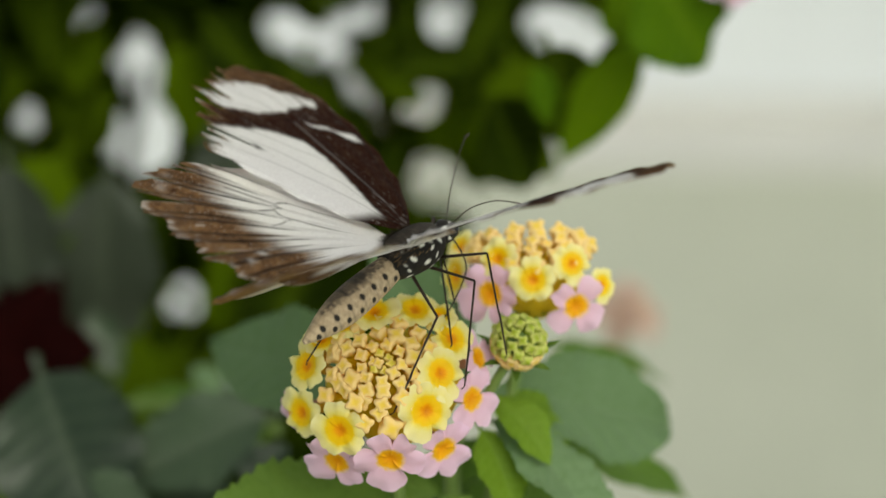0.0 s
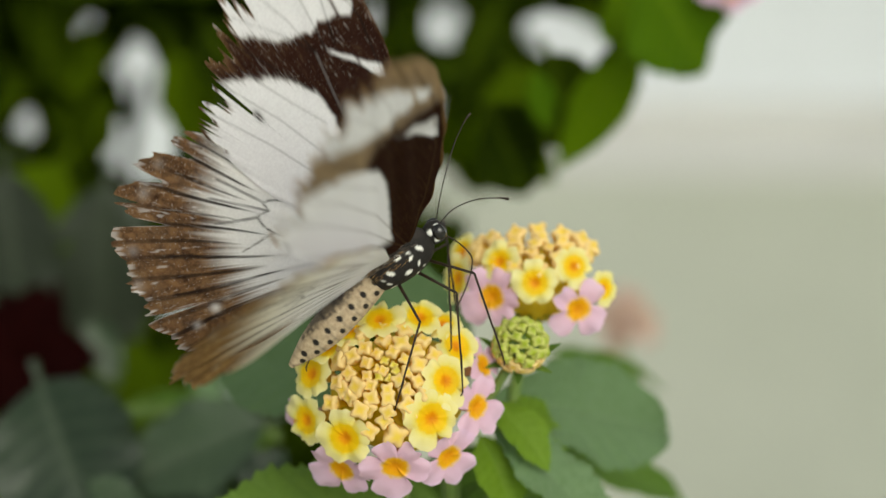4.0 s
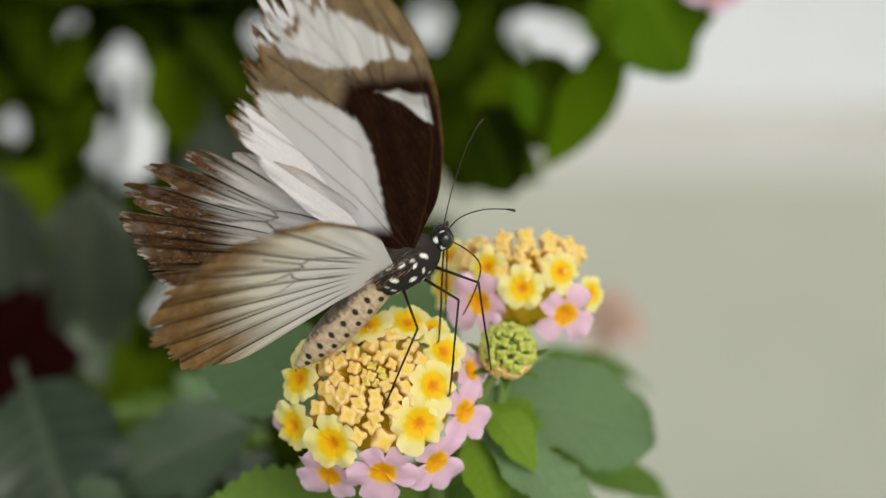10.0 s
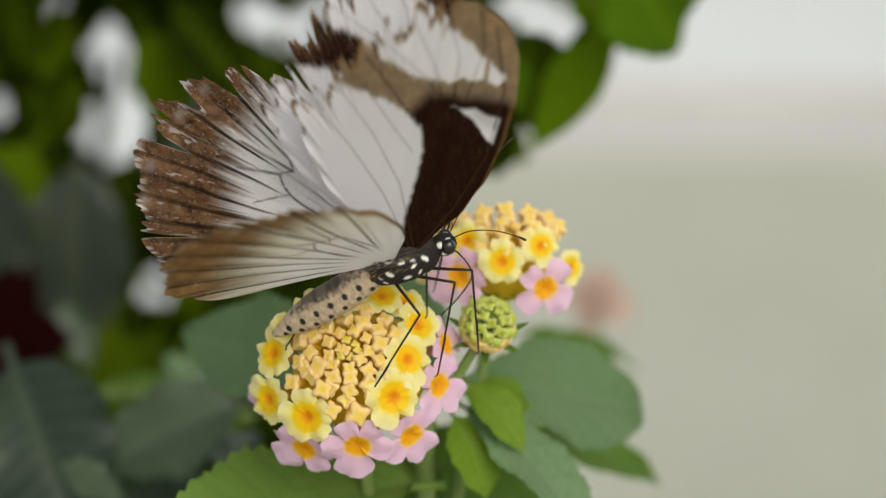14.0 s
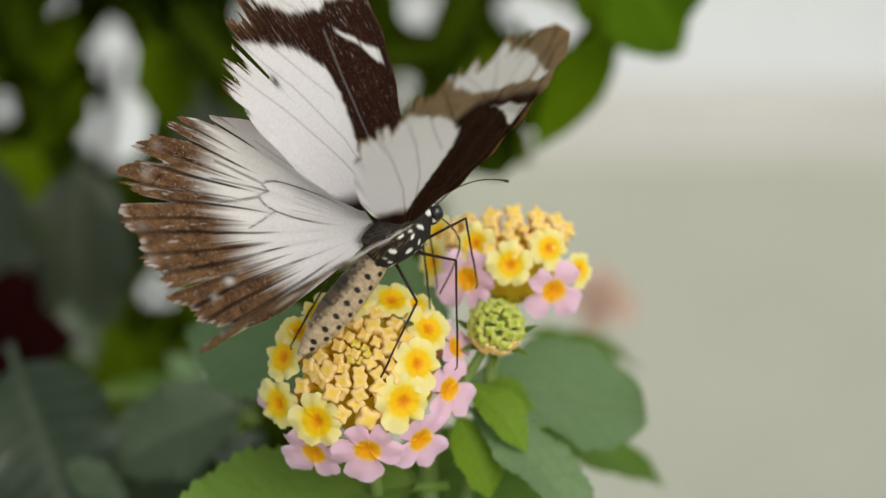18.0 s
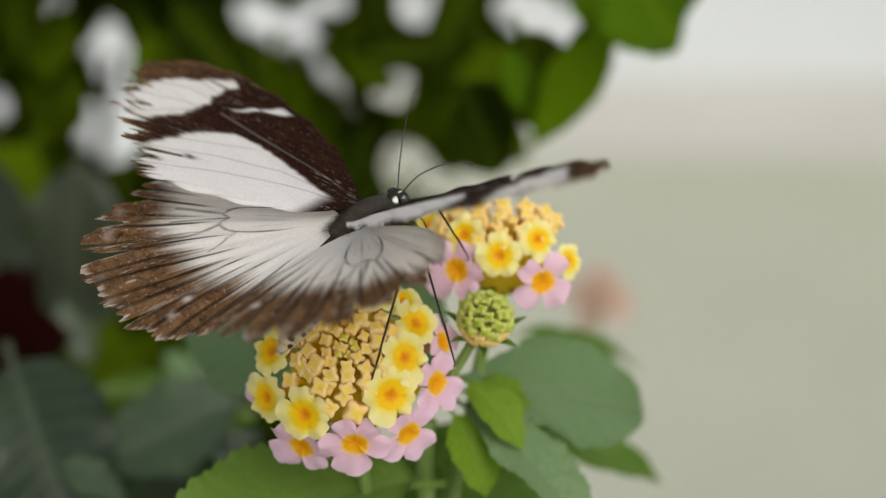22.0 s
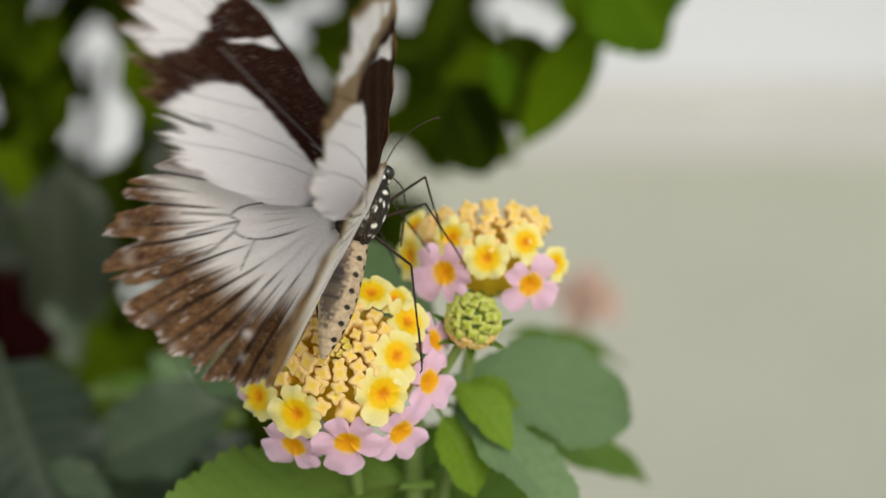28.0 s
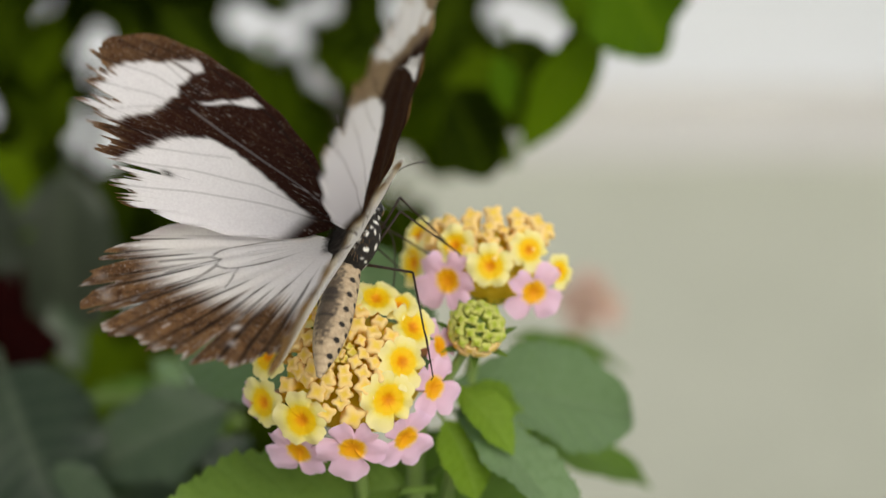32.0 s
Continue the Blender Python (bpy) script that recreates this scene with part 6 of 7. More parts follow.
        (18, pose(0.0022, 0.0018, 0.002, 65.6, 8.3, 15.6)),
        (18.3, pose(0.0022, 0.0018, 0.002, 48.1, 6.7, 17.3)),
        (18.6, pose(0.0022, 0.0018, 0.002, 38.5, 12.1, 6.8)),
        (19, pose(0.0022, 0.0018, 0.002, 43.6, 1.7, -0.1)),
        (19.3, pose(0.0022, 0.0018, 0.002, 84.9, -0.0, 0.0)),
        (19.6, pose(0.0022, 0.0018, 0.002, 48.2, 8.7, 18.5)),
        (20, pose(0.0022, 0.0018, 0.002, 59.6, 2.9, -3.9)),
        (20.3, pose(0.0022, 0.0018, 0.002, 85.4, -0.0, 0.0)),
        (20.6, pose(0.0022, 0.0018, 0.002, 59.1, 5.6, 18.9)),
        (21, pose(0.0022, 0.0018, 0.002, 63.7, 8.4, -1.0)),
        (21.3, pose(0.0022, 0.0018, 0.002, 84.5, -0.0, 0.0)),
        (21.6, pose(0.0022, 0.0018, 0.002, 69.8, 4.8, 13.1)),
        (22, pose(0.0022, 0.0018, 0.002, 25.5, 9.1, 23.1)),
        (22.3, pose(0.0022, 0.0018, 0.002, 19.2, 5.6, 8.5)),
        (22.6, pose(0.0022, 0.0018, 0.002, 30.1, 7.8, 0.8)),
        (23, pose(0.0022, 0.0018, 0.002, 80.6, -8.6, 29.4)),
        (23.3, pose(0.0022, 0.0018, 0.002, 16.5, 8.4, 16.4)),
        (23.6, pose(0.0022, 0.0018, 0.002, 58.8, -0.0, 0.0)),
        (24, pose(0.0022, 0.0018, 0.002, 19.7, -8.5, -14.0)),
        (24.3, pose(0.0022, 0.0018, 0.002, 43.5, 7.4, -4.4)),
        (24.6, pose(0.0022, 0.0018, 0.002, 16.4, -0.4, 11.9)),
        (25, pose(0.0022, 0.0018, 0.002, 37.3, -28.2, -26.3)),
        (25.3, pose(0.0022, 0.0018, 0.002, 27.3, -28.0, -12.4)),
        (25.5, pose(0.0022, 0.0018, 0.002, 26.9, 0.2, 14.8)),
        (25.8, pose(0.0022, 0.0018, 0.002, 16.4, -0.4, 11.9)),
        (26.1, pose(0.0022, 0.0018, 0.002, 43.5, 7.4, -4.4)),
        (26.4, pose(0.0022, 0.0018, 0.002, 27.3, -28.0, -12.4)),
        (26.7, pose(0.0022, 0.0018, 0.002, 68.6, -7.2, 3.4)),
        (27, pose(0.0022, 0.0018, 0.002, 62.7, -7.8, 8.5)),
        (27.25, pose(0.0022, 0.0018, 0.002, 26.9, 0.2, 14.8)),
        (27.5, pose(0.0022, 0.0018, 0.002, -7.0, 5.3, 19.0)),
        (27.8, pose(0.0022, 0.0018, 0.002, 22.6, -1.1, 2.6)),
        (28, pose(0.0022, 0.0018, 0.002, 65.1, -1.3, 6.4)),
        (28.3, pose(0.0022, 0.0018, 0.002, 84.7, -11.1, 1.3)),
        (28.6, pose(0.0022, 0.0018, 0.002, 62.7, -7.8, 8.5)),
        (29, pose(0.0022, 0.0018, 0.002, 26.8, 16.3, 13.2)),
        (29.3, pose(0.0022, 0.0018, 0.002, 2.1, 7.8, 13.3)),
        (29.6, pose(0.0022, 0.0018, 0.002, 21.6, -4.3, 2.0)),
        (30, pose(0.0022, 0.0018, 0.002, 81.7, -9.5, 30.1)),
        (30.2, pose(0.0022, 0.0018, 0.002, 38.3, -5.7, 7.6)),
        (30.5, pose(0.0022, 0.0018, 0.002, 65.6, -2.7, 2.2)),
        (30.7, pose(0.0022, 0.0018, 0.002, 94.1, -16.7, -0.9)),
        (31, pose(0.0022, 0.0018, 0.002, 33.7, 11.0, 5.1)),
        (31.2, pose(0.0022, 0.0018, 0.002, 67.8, 0.4, 0.5)),
        (31.5, pose(0.0022, 0.0018, 0.002, 59.5, -3.2, 21.5)),
        (31.7, pose(0.0022, 0.0018, 0.002, 26.8, 3.7, -0.2)),
        (32, pose(0.0022, 0.0018, 0.002, 39.8, -6.9, -7.5)),
    ])
    walk(fore_right, [
        (0, pose(0.0022, -0.0018, 0.002, -24.7, 6.2, -6.6)),
        (0.2, pose(0.0022, -0.0018, 0.002, -26.4, 3.3, -3.5)),
        (0.5, pose(0.0022, -0.0018, 0.002, -41.7, 5.3, -0.8)),
        (0.7, pose(0.0022, -0.0018, 0.002, -45.7, 5.7, -3.9)),
        (1, pose(0.0022, -0.0018, 0.002, -46.1, 0.9, 5.0)),
        (1.2, pose(0.0022, -0.0018, 0.002, -50.1, -3.8, 11.5)),
        (1.5, pose(0.0022, -0.0018, 0.002, -78.7, 1.9, -7.6)),
        (1.7, pose(0.0022, -0.0018, 0.002, -76.9, 0.7, -9.7)),
        (2, pose(0.0022, -0.0018, 0.002, -46.7, 4.6, -15.6)),
        (2.2, pose(0.0022, -0.0018, 0.002, -26.1, -3.4, -7.0)),
        (2.5, pose(0.0022, -0.0018, 0.002, -17.9, -0.5, -2.1)),
        (2.7, pose(0.0022, -0.0018, 0.002, -20.0, 12.8, -4.9)),
        (3, pose(0.0022, -0.0018, 0.002, -35.8, -2.1, 3.4)),
        (3.2, pose(0.0022, -0.0018, 0.002, -45.4, 6.5, 7.8)),
        (3.5, pose(0.0022, -0.0018, 0.002, -79.9, 1.3, -4.5)),
        (3.8, pose(0.0022, -0.0018, 0.002, -79.8, 6.9, -11.4)),
        (4.1, pose(0.0022, -0.0018, 0.002, -42.1, -14.2, 7.9)),
        (4.4, pose(0.0022, -0.0018, 0.002, -27.7, -0.7, -1.6)),
        (4.7, pose(0.0022, -0.0018, 0.002, -22.5, 2.6, -0.9)),
        (5, pose(0.0022, -0.0018, 0.002, -22.7, -1.3, -4.1)),
        (5.25, pose(0.0022, -0.0018, 0.002, -20.6, 12.6, -5.3)),
        (5.5, pose(0.0022, -0.0018, 0.002, -26.2, 1.4, 3.6)),
        (5.7, pose(0.0022, -0.0018, 0.002, -32.3, -12.5, 13.3)),
        (6, pose(0.0022, -0.0018, 0.002, -50.2, 2.6, 9.7)),
        (6.3, pose(0.0022, -0.0018, 0.002, -79.8, 6.9, -11.4)),
        (6.7, pose(0.0022, -0.0018, 0.002, -42.1, -14.2, 7.9)),
        (7, pose(0.0022, -0.0018, 0.002, -35.3, 7.0, -9.1)),
        (7.3, pose(0.0022, -0.0018, 0.002, -22.5, 2.6, -0.9)),
        (7.7, pose(0.0022, -0.0018, 0.002, -20.6, 12.6, -5.3)),
        (8, pose(0.0022, -0.0018, 0.002, -37.4, 8.0, -5.6)),
        (8.3, pose(0.0022, -0.0018, 0.002, -22.7, -1.3, -4.1)),
        (8.6, pose(0.0022, -0.0018, 0.002, -8.7, 1.8, -7.8)),
        (9, pose(0.0022, -0.0018, 0.002, -7.9, 17.7, -6.9)),
        (9.3, pose(0.0022, -0.0018, 0.002, -6.5, 4.2, -6.7)),
        (9.6, pose(0.0022, -0.0018, 0.002, -28.0, -8.8, 5.7)),
        (10, pose(0.0022, -0.0018, 0.002, -90.8, 3.8, -23.2)),
        (10.3, pose(0.0022, -0.0018, 0.002, -54.2, -3.2, -0.1)),
        (10.6, pose(0.0022, -0.0018, 0.002, -36.1, 3.6, 6.0)),
        (11, pose(0.0022, -0.0018, 0.002, -90.3, 6.5, -13.6)),
        (11.3, pose(0.0022, -0.0018, 0.002, -54.8, -2.6, 0.5)),
        (11.6, pose(0.0022, -0.0018, 0.002, -35.8, -2.6, 7.1)),
        (12, pose(0.0022, -0.0018, 0.002, -23.7, 19.9, -17.3)),
        (12.3, pose(0.0022, -0.0018, 0.002, -14.0, 19.7, -9.3)),
        (12.6, pose(0.0022, -0.0018, 0.002, -17.4, 22.9, -10.9)),
        (13, pose(0.0022, -0.0018, 0.002, -36.7, 12.3, -1.6)),
        (13.3, pose(0.0022, -0.0018, 0.002, -29.7, -5.4, 5.1)),
        (13.6, pose(0.0022, -0.0018, 0.002, -84.3, 11.3, -5.3)),
        (14, pose(0.0022, -0.0018, 0.002, -86.1, 8.3, -9.8)),
        (14.3, pose(0.0022, -0.0018, 0.002, -50.0, 8.5, 17.2)),
        (14.5, pose(0.0022, -0.0018, 0.002, -49.2, 12.1, 9.2)),
        (14.8, pose(0.0022, -0.0018, 0.002, -29.7, -5.4, 5.1)),
        (15.1, pose(0.0022, -0.0018, 0.002, -16.3, 0.3, -4.8)),
        (15.4, pose(0.0022, -0.0018, 0.002, -17.4, 22.9, -10.9)),
        (15.7, pose(0.0022, -0.0018, 0.002, -31.8, 9.3, 0.7)),
        (16, pose(0.0022, -0.0018, 0.002, -50.0, 8.5, 17.2)),
        (16.25, pose(0.0022, -0.0018, 0.002, -74.8, 7.1, 2.4)),
        (16.5, pose(0.0022, -0.0018, 0.002, -35.8, -0.0, -3.7)),
        (16.7, pose(0.0022, -0.0018, 0.002, -27.9, 20.3, -9.9)),
        (17, pose(0.0022, -0.0018, 0.002, -4.3, 21.4, -13.1)),
        (17.3, pose(0.0022, -0.0018, 0.002, -6.1, 0.3, -2.1)),
        (17.6, pose(0.0022, -0.0018, 0.002, -21.7, 8.9, 0.1)),
        (18, pose(0.0022, -0.0018, 0.002, -54.2, 13.2, -1.0)),
        (18.3, pose(0.0022, -0.0018, 0.002, -37.9, -5.6, -4.1)),
        (18.6, pose(0.0022, -0.0018, 0.002, -28.0, 18.2, -3.2)),
        (19, pose(0.0022, -0.0018, 0.002, -39.5, -1.2, 13.6)),
        (19.3, pose(0.0022, -0.0018, 0.002, -78.5, -17.1, -5.2)),
        (19.6, pose(0.0022, -0.0018, 0.002, -42.9, -6.6, -6.4)),
        (20, pose(0.0022, -0.0018, 0.002, -65.2, 2.5, 10.7)),
        (20.3, pose(0.0022, -0.0018, 0.002, -79.1, -6.3, -6.2)),
        (20.6, pose(0.0022, -0.0018, 0.002, -52.2, -0.0, -10.3)),
        (21, pose(0.0022, -0.0018, 0.002, -68.3, 10.2, 6.1)),
        (21.3, pose(0.0022, -0.0018, 0.002, -80.3, -14.1, -4.1)),
        (21.6, pose(0.0022, -0.0018, 0.002, -65.4, -2.8, -1.2)),
        (22, pose(0.0022, -0.0018, 0.002, -24.9, 16.1, -6.0)),
        (22.3, pose(0.0022, -0.0018, 0.002, -16.3, 7.6, 8.3)),
        (22.6, pose(0.0022, -0.0018, 0.002, -28.2, 0.8, 3.8)),
        (23, pose(0.0022, -0.0018, 0.002, -85.0, -11.0, -28.6)),
        (23.3, pose(0.0022, -0.0018, 0.002, -12.9, 3.6, -12.5)),
        (23.6, pose(0.0022, -0.0018, 0.002, -68.8, -5.1, 0.3)),
        (24, pose(0.0022, -0.0018, 0.002, -46.9, -35.3, 28.9)),
        (24.3, pose(0.0022, -0.0018, 0.002, -53.1, -14.4, 0.9)),
        (24.6, pose(0.0022, -0.0018, 0.002, -17.8, 12.6, -8.6)),
        (25, pose(0.0022, -0.0018, 0.002, -63.0, 6.9, -8.4)),
        (25.3, pose(0.0022, -0.0018, 0.002, -35.4, 1.6, -1.9)),
        (25.5, pose(0.0022, -0.0018, 0.002, -23.3, 11.5, -8.2)),
        (25.8, pose(0.0022, -0.0018, 0.002, -17.8, 12.6, -8.6)),
        (26.1, pose(0.0022, -0.0018, 0.002, -53.1, -14.4, 0.9)),
        (26.4, pose(0.0022, -0.0018, 0.002, -35.4, 1.6, -1.9)),
        (26.7, pose(0.0022, -0.0018, 0.002, -69.0, -10.5, -3.9)),
        (27, pose(0.0022, -0.0018, 0.002, -69.8, -7.3, -9.0)),
        (27.25, pose(0.0022, -0.0018, 0.002, -23.3, 11.5, -8.2)),
        (27.5, pose(0.0022, -0.0018, 0.002, -10.4, 2.0, -10.9)),
        (27.8, pose(0.0022, -0.0018, 0.002, -42.1, -4.0, -7.8)),
        (28, pose(0.0022, -0.0018, 0.002, -72.3, -7.4, -1.4)),
        (28.3, pose(0.0022, -0.0018, 0.002, -80.2, -11.7, -4.3)),
        (28.6, pose(0.0022, -0.0018, 0.002, -69.8, -7.3, -9.0)),
        (29, pose(0.0022, -0.0018, 0.002, -42.6, 12.3, -28.0)),
        (29.3, pose(0.0022, -0.0018, 0.002, -20.5, -1.4, -11.0)),
        (29.6, pose(0.0022, -0.0018, 0.002, -35.4, -5.9, -6.8)),
        (30, pose(0.0022, -0.0018, 0.002, -87.0, -12.5, -29.1)),
        (30.2, pose(0.0022, -0.0018, 0.002, -51.1, -7.2, -23.6)),
        (30.5, pose(0.0022, -0.0018, 0.002, -82.1, -13.5, -0.5)),
        (30.7, pose(0.0022, -0.0018, 0.002, -83.4, -15.8, -18.7)),
        (31, pose(0.0022, -0.0018, 0.002, -40.4, -4.8, -10.4)),
        (31.2, pose(0.0022, -0.0018, 0.002, -83.8, -9.2, 1.0)),
        (31.5, pose(0.0022, -0.0018, 0.002, -63.3, -17.7, -8.6)),
        (31.7, pose(0.0022, -0.0018, 0.002, -42.5, -11.5, -10.2)),
        (32, pose(0.0022, -0.0018, 0.002, -60.7, -3.7, -11.0)),
    ])
    walk(hind_left, [
        (0, pose(-0.0012, 0.002, 0.0017, 28.6, 11.7, 30.0)),
        (0.2, pose(-0.0012, 0.002, 0.0017, 26.3, 12.3, 27.5)),
        (0.5, pose(-0.0012, 0.002, 0.0017, 43.3, 9.1, 26.5)),
        (0.7, pose(-0.0012, 0.002, 0.0017, 45.2, 4.5, 13.5)),
        (1, pose(-0.0012, 0.002, 0.0017, 44.1, 5.5, 28.2)),
        (1.2, pose(-0.0012, 0.002, 0.0017, 47.7, -1.5, 9.6)),
        (1.5, pose(-0.0012, 0.002, 0.0017, 62.2, -8.4, 0.6)),
        (1.7, pose(-0.0012, 0.002, 0.0017, 62.6, -10.0, 1.1)),
        (2, pose(-0.0012, 0.002, 0.0017, 30.8, 8.9, 21.0)),
        (2.2, pose(-0.0012, 0.002, 0.0017, 18.0, 2.1, 22.9)),
        (2.5, pose(-0.0012, 0.002, 0.0017, 18.3, 2.5, 21.7)),
        (2.7, pose(-0.0012, 0.002, 0.0017, 16.9, -1.7, 15.6)),
        (3, pose(-0.0012, 0.002, 0.0017, 36.8, 8.5, 47.5)),
        (3.2, pose(-0.0012, 0.002, 0.0017, 36.9, -1.6, 16.2)),
        (3.5, pose(-0.0012, 0.002, 0.0017, 82.6, -10.9, 2.0)),
        (3.8, pose(-0.0012, 0.002, 0.0017, 72.7, -8.0, 3.4)),
        (4.1, pose(-0.0012, 0.002, 0.0017, 48.6, 2.3, 26.5)),
        (4.4, pose(-0.0012, 0.002, 0.0017, 26.2, 0.9, 26.7)),
        (4.7, pose(-0.0012, 0.002, 0.0017, 13.2, 0.4, 24.5)),
        (5, pose(-0.0012, 0.002, 0.0017, 33.7, 1.7, 26.9)),
        (5.25, pose(-0.0012, 0.002, 0.0017, 13.8, 3.7, 18.6)),
        (5.5, pose(-0.0012, 0.002, 0.0017, 23.6, -0.2, 25.0)),
        (5.7, pose(-0.0012, 0.002, 0.0017, 35.8, -0.1, 20.9)),
        (6, pose(-0.0012, 0.002, 0.0017, 34.8, 7.1, 25.6)),
        (6.3, pose(-0.0012, 0.002, 0.0017, 72.7, -8.0, 3.4)),
        (6.7, pose(-0.0012, 0.002, 0.0017, 48.6, 2.3, 26.5)),
        (7, pose(-0.0012, 0.002, 0.0017, 26.7, 4.8, 22.0)),
        (7.3, pose(-0.0012, 0.002, 0.0017, 13.2, 0.4, 24.5)),
        (7.7, pose(-0.0012, 0.002, 0.0017, 13.8, 3.7, 18.6)),
        (8, pose(-0.0012, 0.002, 0.0017, 30.7, 3.1, 19.9)),
        (8.3, pose(-0.0012, 0.002, 0.0017, 33.7, 1.7, 26.9)),
        (8.6, pose(-0.0012, 0.002, 0.0017, 12.6, -1.9, 15.3)),
        (9, pose(-0.0012, 0.002, 0.0017, 3.9, -0.9, 15.5)),
        (9.3, pose(-0.0012, 0.002, 0.0017, 4.5, 2.8, 15.8)),
        (9.6, pose(-0.0012, 0.002, 0.0017, 14.5, -6.9, 15.6)),
        (10, pose(-0.0012, 0.002, 0.0017, 102.1, -8.4, -25.4)),
        (10.3, pose(-0.0012, 0.002, 0.0017, 58.6, -14.8, 3.3)),
        (10.6, pose(-0.0012, 0.002, 0.0017, 48.7, -13.2, 7.6)),
        (11, pose(-0.0012, 0.002, 0.0017, 89.3, -2.1, 6.6)),
        (11.3, pose(-0.0012, 0.002, 0.0017, 75.8, -12.0, -3.6)),
        (11.6, pose(-0.0012, 0.002, 0.0017, 68.3, -17.4, -4.5)),
        (12, pose(-0.0012, 0.002, 0.0017, 18.1, 8.9, 19.2)),
        (12.3, pose(-0.0012, 0.002, 0.0017, 8.6, -3.7, 17.6)),
        (12.6, pose(-0.0012, 0.002, 0.0017, 12.8, -2.9, 18.3)),
        (13, pose(-0.0012, 0.002, 0.0017, 39.4, 6.1, 30.2)),
        (13.3, pose(-0.0012, 0.002, 0.0017, 31.0, -0.9, 22.1)),
        (13.6, pose(-0.0012, 0.002, 0.0017, 73.1, -9.3, 4.2)),
        (14, pose(-0.0012, 0.002, 0.0017, 60.6, -8.3, 2.5)),
        (14.3, pose(-0.0012, 0.002, 0.0017, 69.3, -13.6, 7.1)),
        (14.5, pose(-0.0012, 0.002, 0.0017, 85.6, -12.4, 9.7)),
        (14.8, pose(-0.0012, 0.002, 0.0017, 31.0, -0.9, 22.1)),
        (15.1, pose(-0.0012, 0.002, 0.0017, 16.3, -1.0, 15.3)),
        (15.4, pose(-0.0012, 0.002, 0.0017, 12.8, -2.9, 18.3)),
        (15.7, pose(-0.0012, 0.002, 0.0017, 35.9, -0.2, 23.8)),
        (16, pose(-0.0012, 0.002, 0.0017, 69.3, -13.6, 7.1)),
        (16.25, pose(-0.0012, 0.002, 0.0017, 62.1, -10.5, 7.0)),
        (16.5, pose(-0.0012, 0.002, 0.0017, 37.0, 2.8, 29.3)),
        (16.7, pose(-0.0012, 0.002, 0.0017, 31.9, -6.2, 11.6)),
        (17, pose(-0.0012, 0.002, 0.0017, 14.9, 10.1, 21.7)),
        (17.3, pose(-0.0012, 0.002, 0.0017, 14.9, -0.6, 17.3)),
        (17.6, pose(-0.0012, 0.002, 0.0017, 22.9, -3.3, 13.0)),
        (18, pose(-0.0012, 0.002, 0.0017, 49.9, 1.2, 25.0)),
        (18.3, pose(-0.0012, 0.002, 0.0017, 46.9, 4.3, 11.6)),
        (18.6, pose(-0.0012, 0.002, 0.0017, 36.3, 8.6, 17.4)),
        (19, pose(-0.0012, 0.002, 0.0017, 38.2, 5.8, 27.1)),
        (19.3, pose(-0.0012, 0.002, 0.0017, 52.8, -0.8, 10.0)),
        (19.6, pose(-0.0012, 0.002, 0.0017, 48.6, -2.4, 11.8)),
        (20, pose(-0.0012, 0.002, 0.0017, 41.5, 0.1, 17.2)),
        (20.3, pose(-0.0012, 0.002, 0.0017, 64.0, -4.0, 4.4)),
        (20.6, pose(-0.0012, 0.002, 0.0017, 56.9, -1.8, 11.7)),
        (21, pose(-0.0012, 0.002, 0.0017, 50.0, 3.3, 20.8)),
        (21.3, pose(-0.0012, 0.002, 0.0017, 61.4, 4.1, 10.1)),
        (21.6, pose(-0.0012, 0.002, 0.0017, 62.9, 1.7, 5.7)),
        (22, pose(-0.0012, 0.002, 0.0017, 16.3, 0.4, 15.4)),
        (22.3, pose(-0.0012, 0.002, 0.0017, 17.5, -1.1, 9.8)),
        (22.6, pose(-0.0012, 0.002, 0.0017, 26.4, -0.9, 1.2)),
        (23, pose(-0.0012, 0.002, 0.0017, 51.7, -5.7, 12.3)),
        (23.3, pose(-0.0012, 0.002, 0.0017, 10.5, -4.2, 2.8)),
        (23.6, pose(-0.0012, 0.002, 0.0017, 52.2, 3.7, 6.4)),
        (24, pose(-0.0012, 0.002, 0.0017, 28.1, -25.8, -7.2)),
        (24.3, pose(-0.0012, 0.002, 0.0017, 56.6, 7.5, 10.3)),
        (24.6, pose(-0.0012, 0.002, 0.0017, 16.8, -0.0, 0.0)),
        (25, pose(-0.0012, 0.002, 0.0017, 46.2, -45.5, -13.7)),
        (25.3, pose(-0.0012, 0.002, 0.0017, 18.6, -1.5, -5.4)),
        (25.5, pose(-0.0012, 0.002, 0.0017, 12.1, -2.7, -0.3)),
        (25.8, pose(-0.0012, 0.002, 0.0017, 16.8, -0.0, 0.0)),
        (26.1, pose(-0.0012, 0.002, 0.0017, 56.6, 7.5, 10.3)),
        (26.4, pose(-0.0012, 0.002, 0.0017, 18.6, -1.5, -5.4)),
        (26.7, pose(-0.0012, 0.002, 0.0017, 54.3, 0.7, 8.8)),
        (27, pose(-0.0012, 0.002, 0.0017, 48.8, 1.0, 9.7)),
        (27.25, pose(-0.0012, 0.002, 0.0017, 12.1, -2.7, -0.3)),
        (27.5, pose(-0.0012, 0.002, 0.0017, -13.3, -7.9, 1.2)),
        (27.8, pose(-0.0012, 0.002, 0.0017, 9.7, 2.2, -2.4)),
        (28, pose(-0.0012, 0.002, 0.0017, 52.1, -7.9, 12.9)),
        (28.3, pose(-0.0012, 0.002, 0.0017, 63.6, -0.6, 1.9)),
        (28.6, pose(-0.0012, 0.002, 0.0017, 48.8, 1.0, 9.7)),
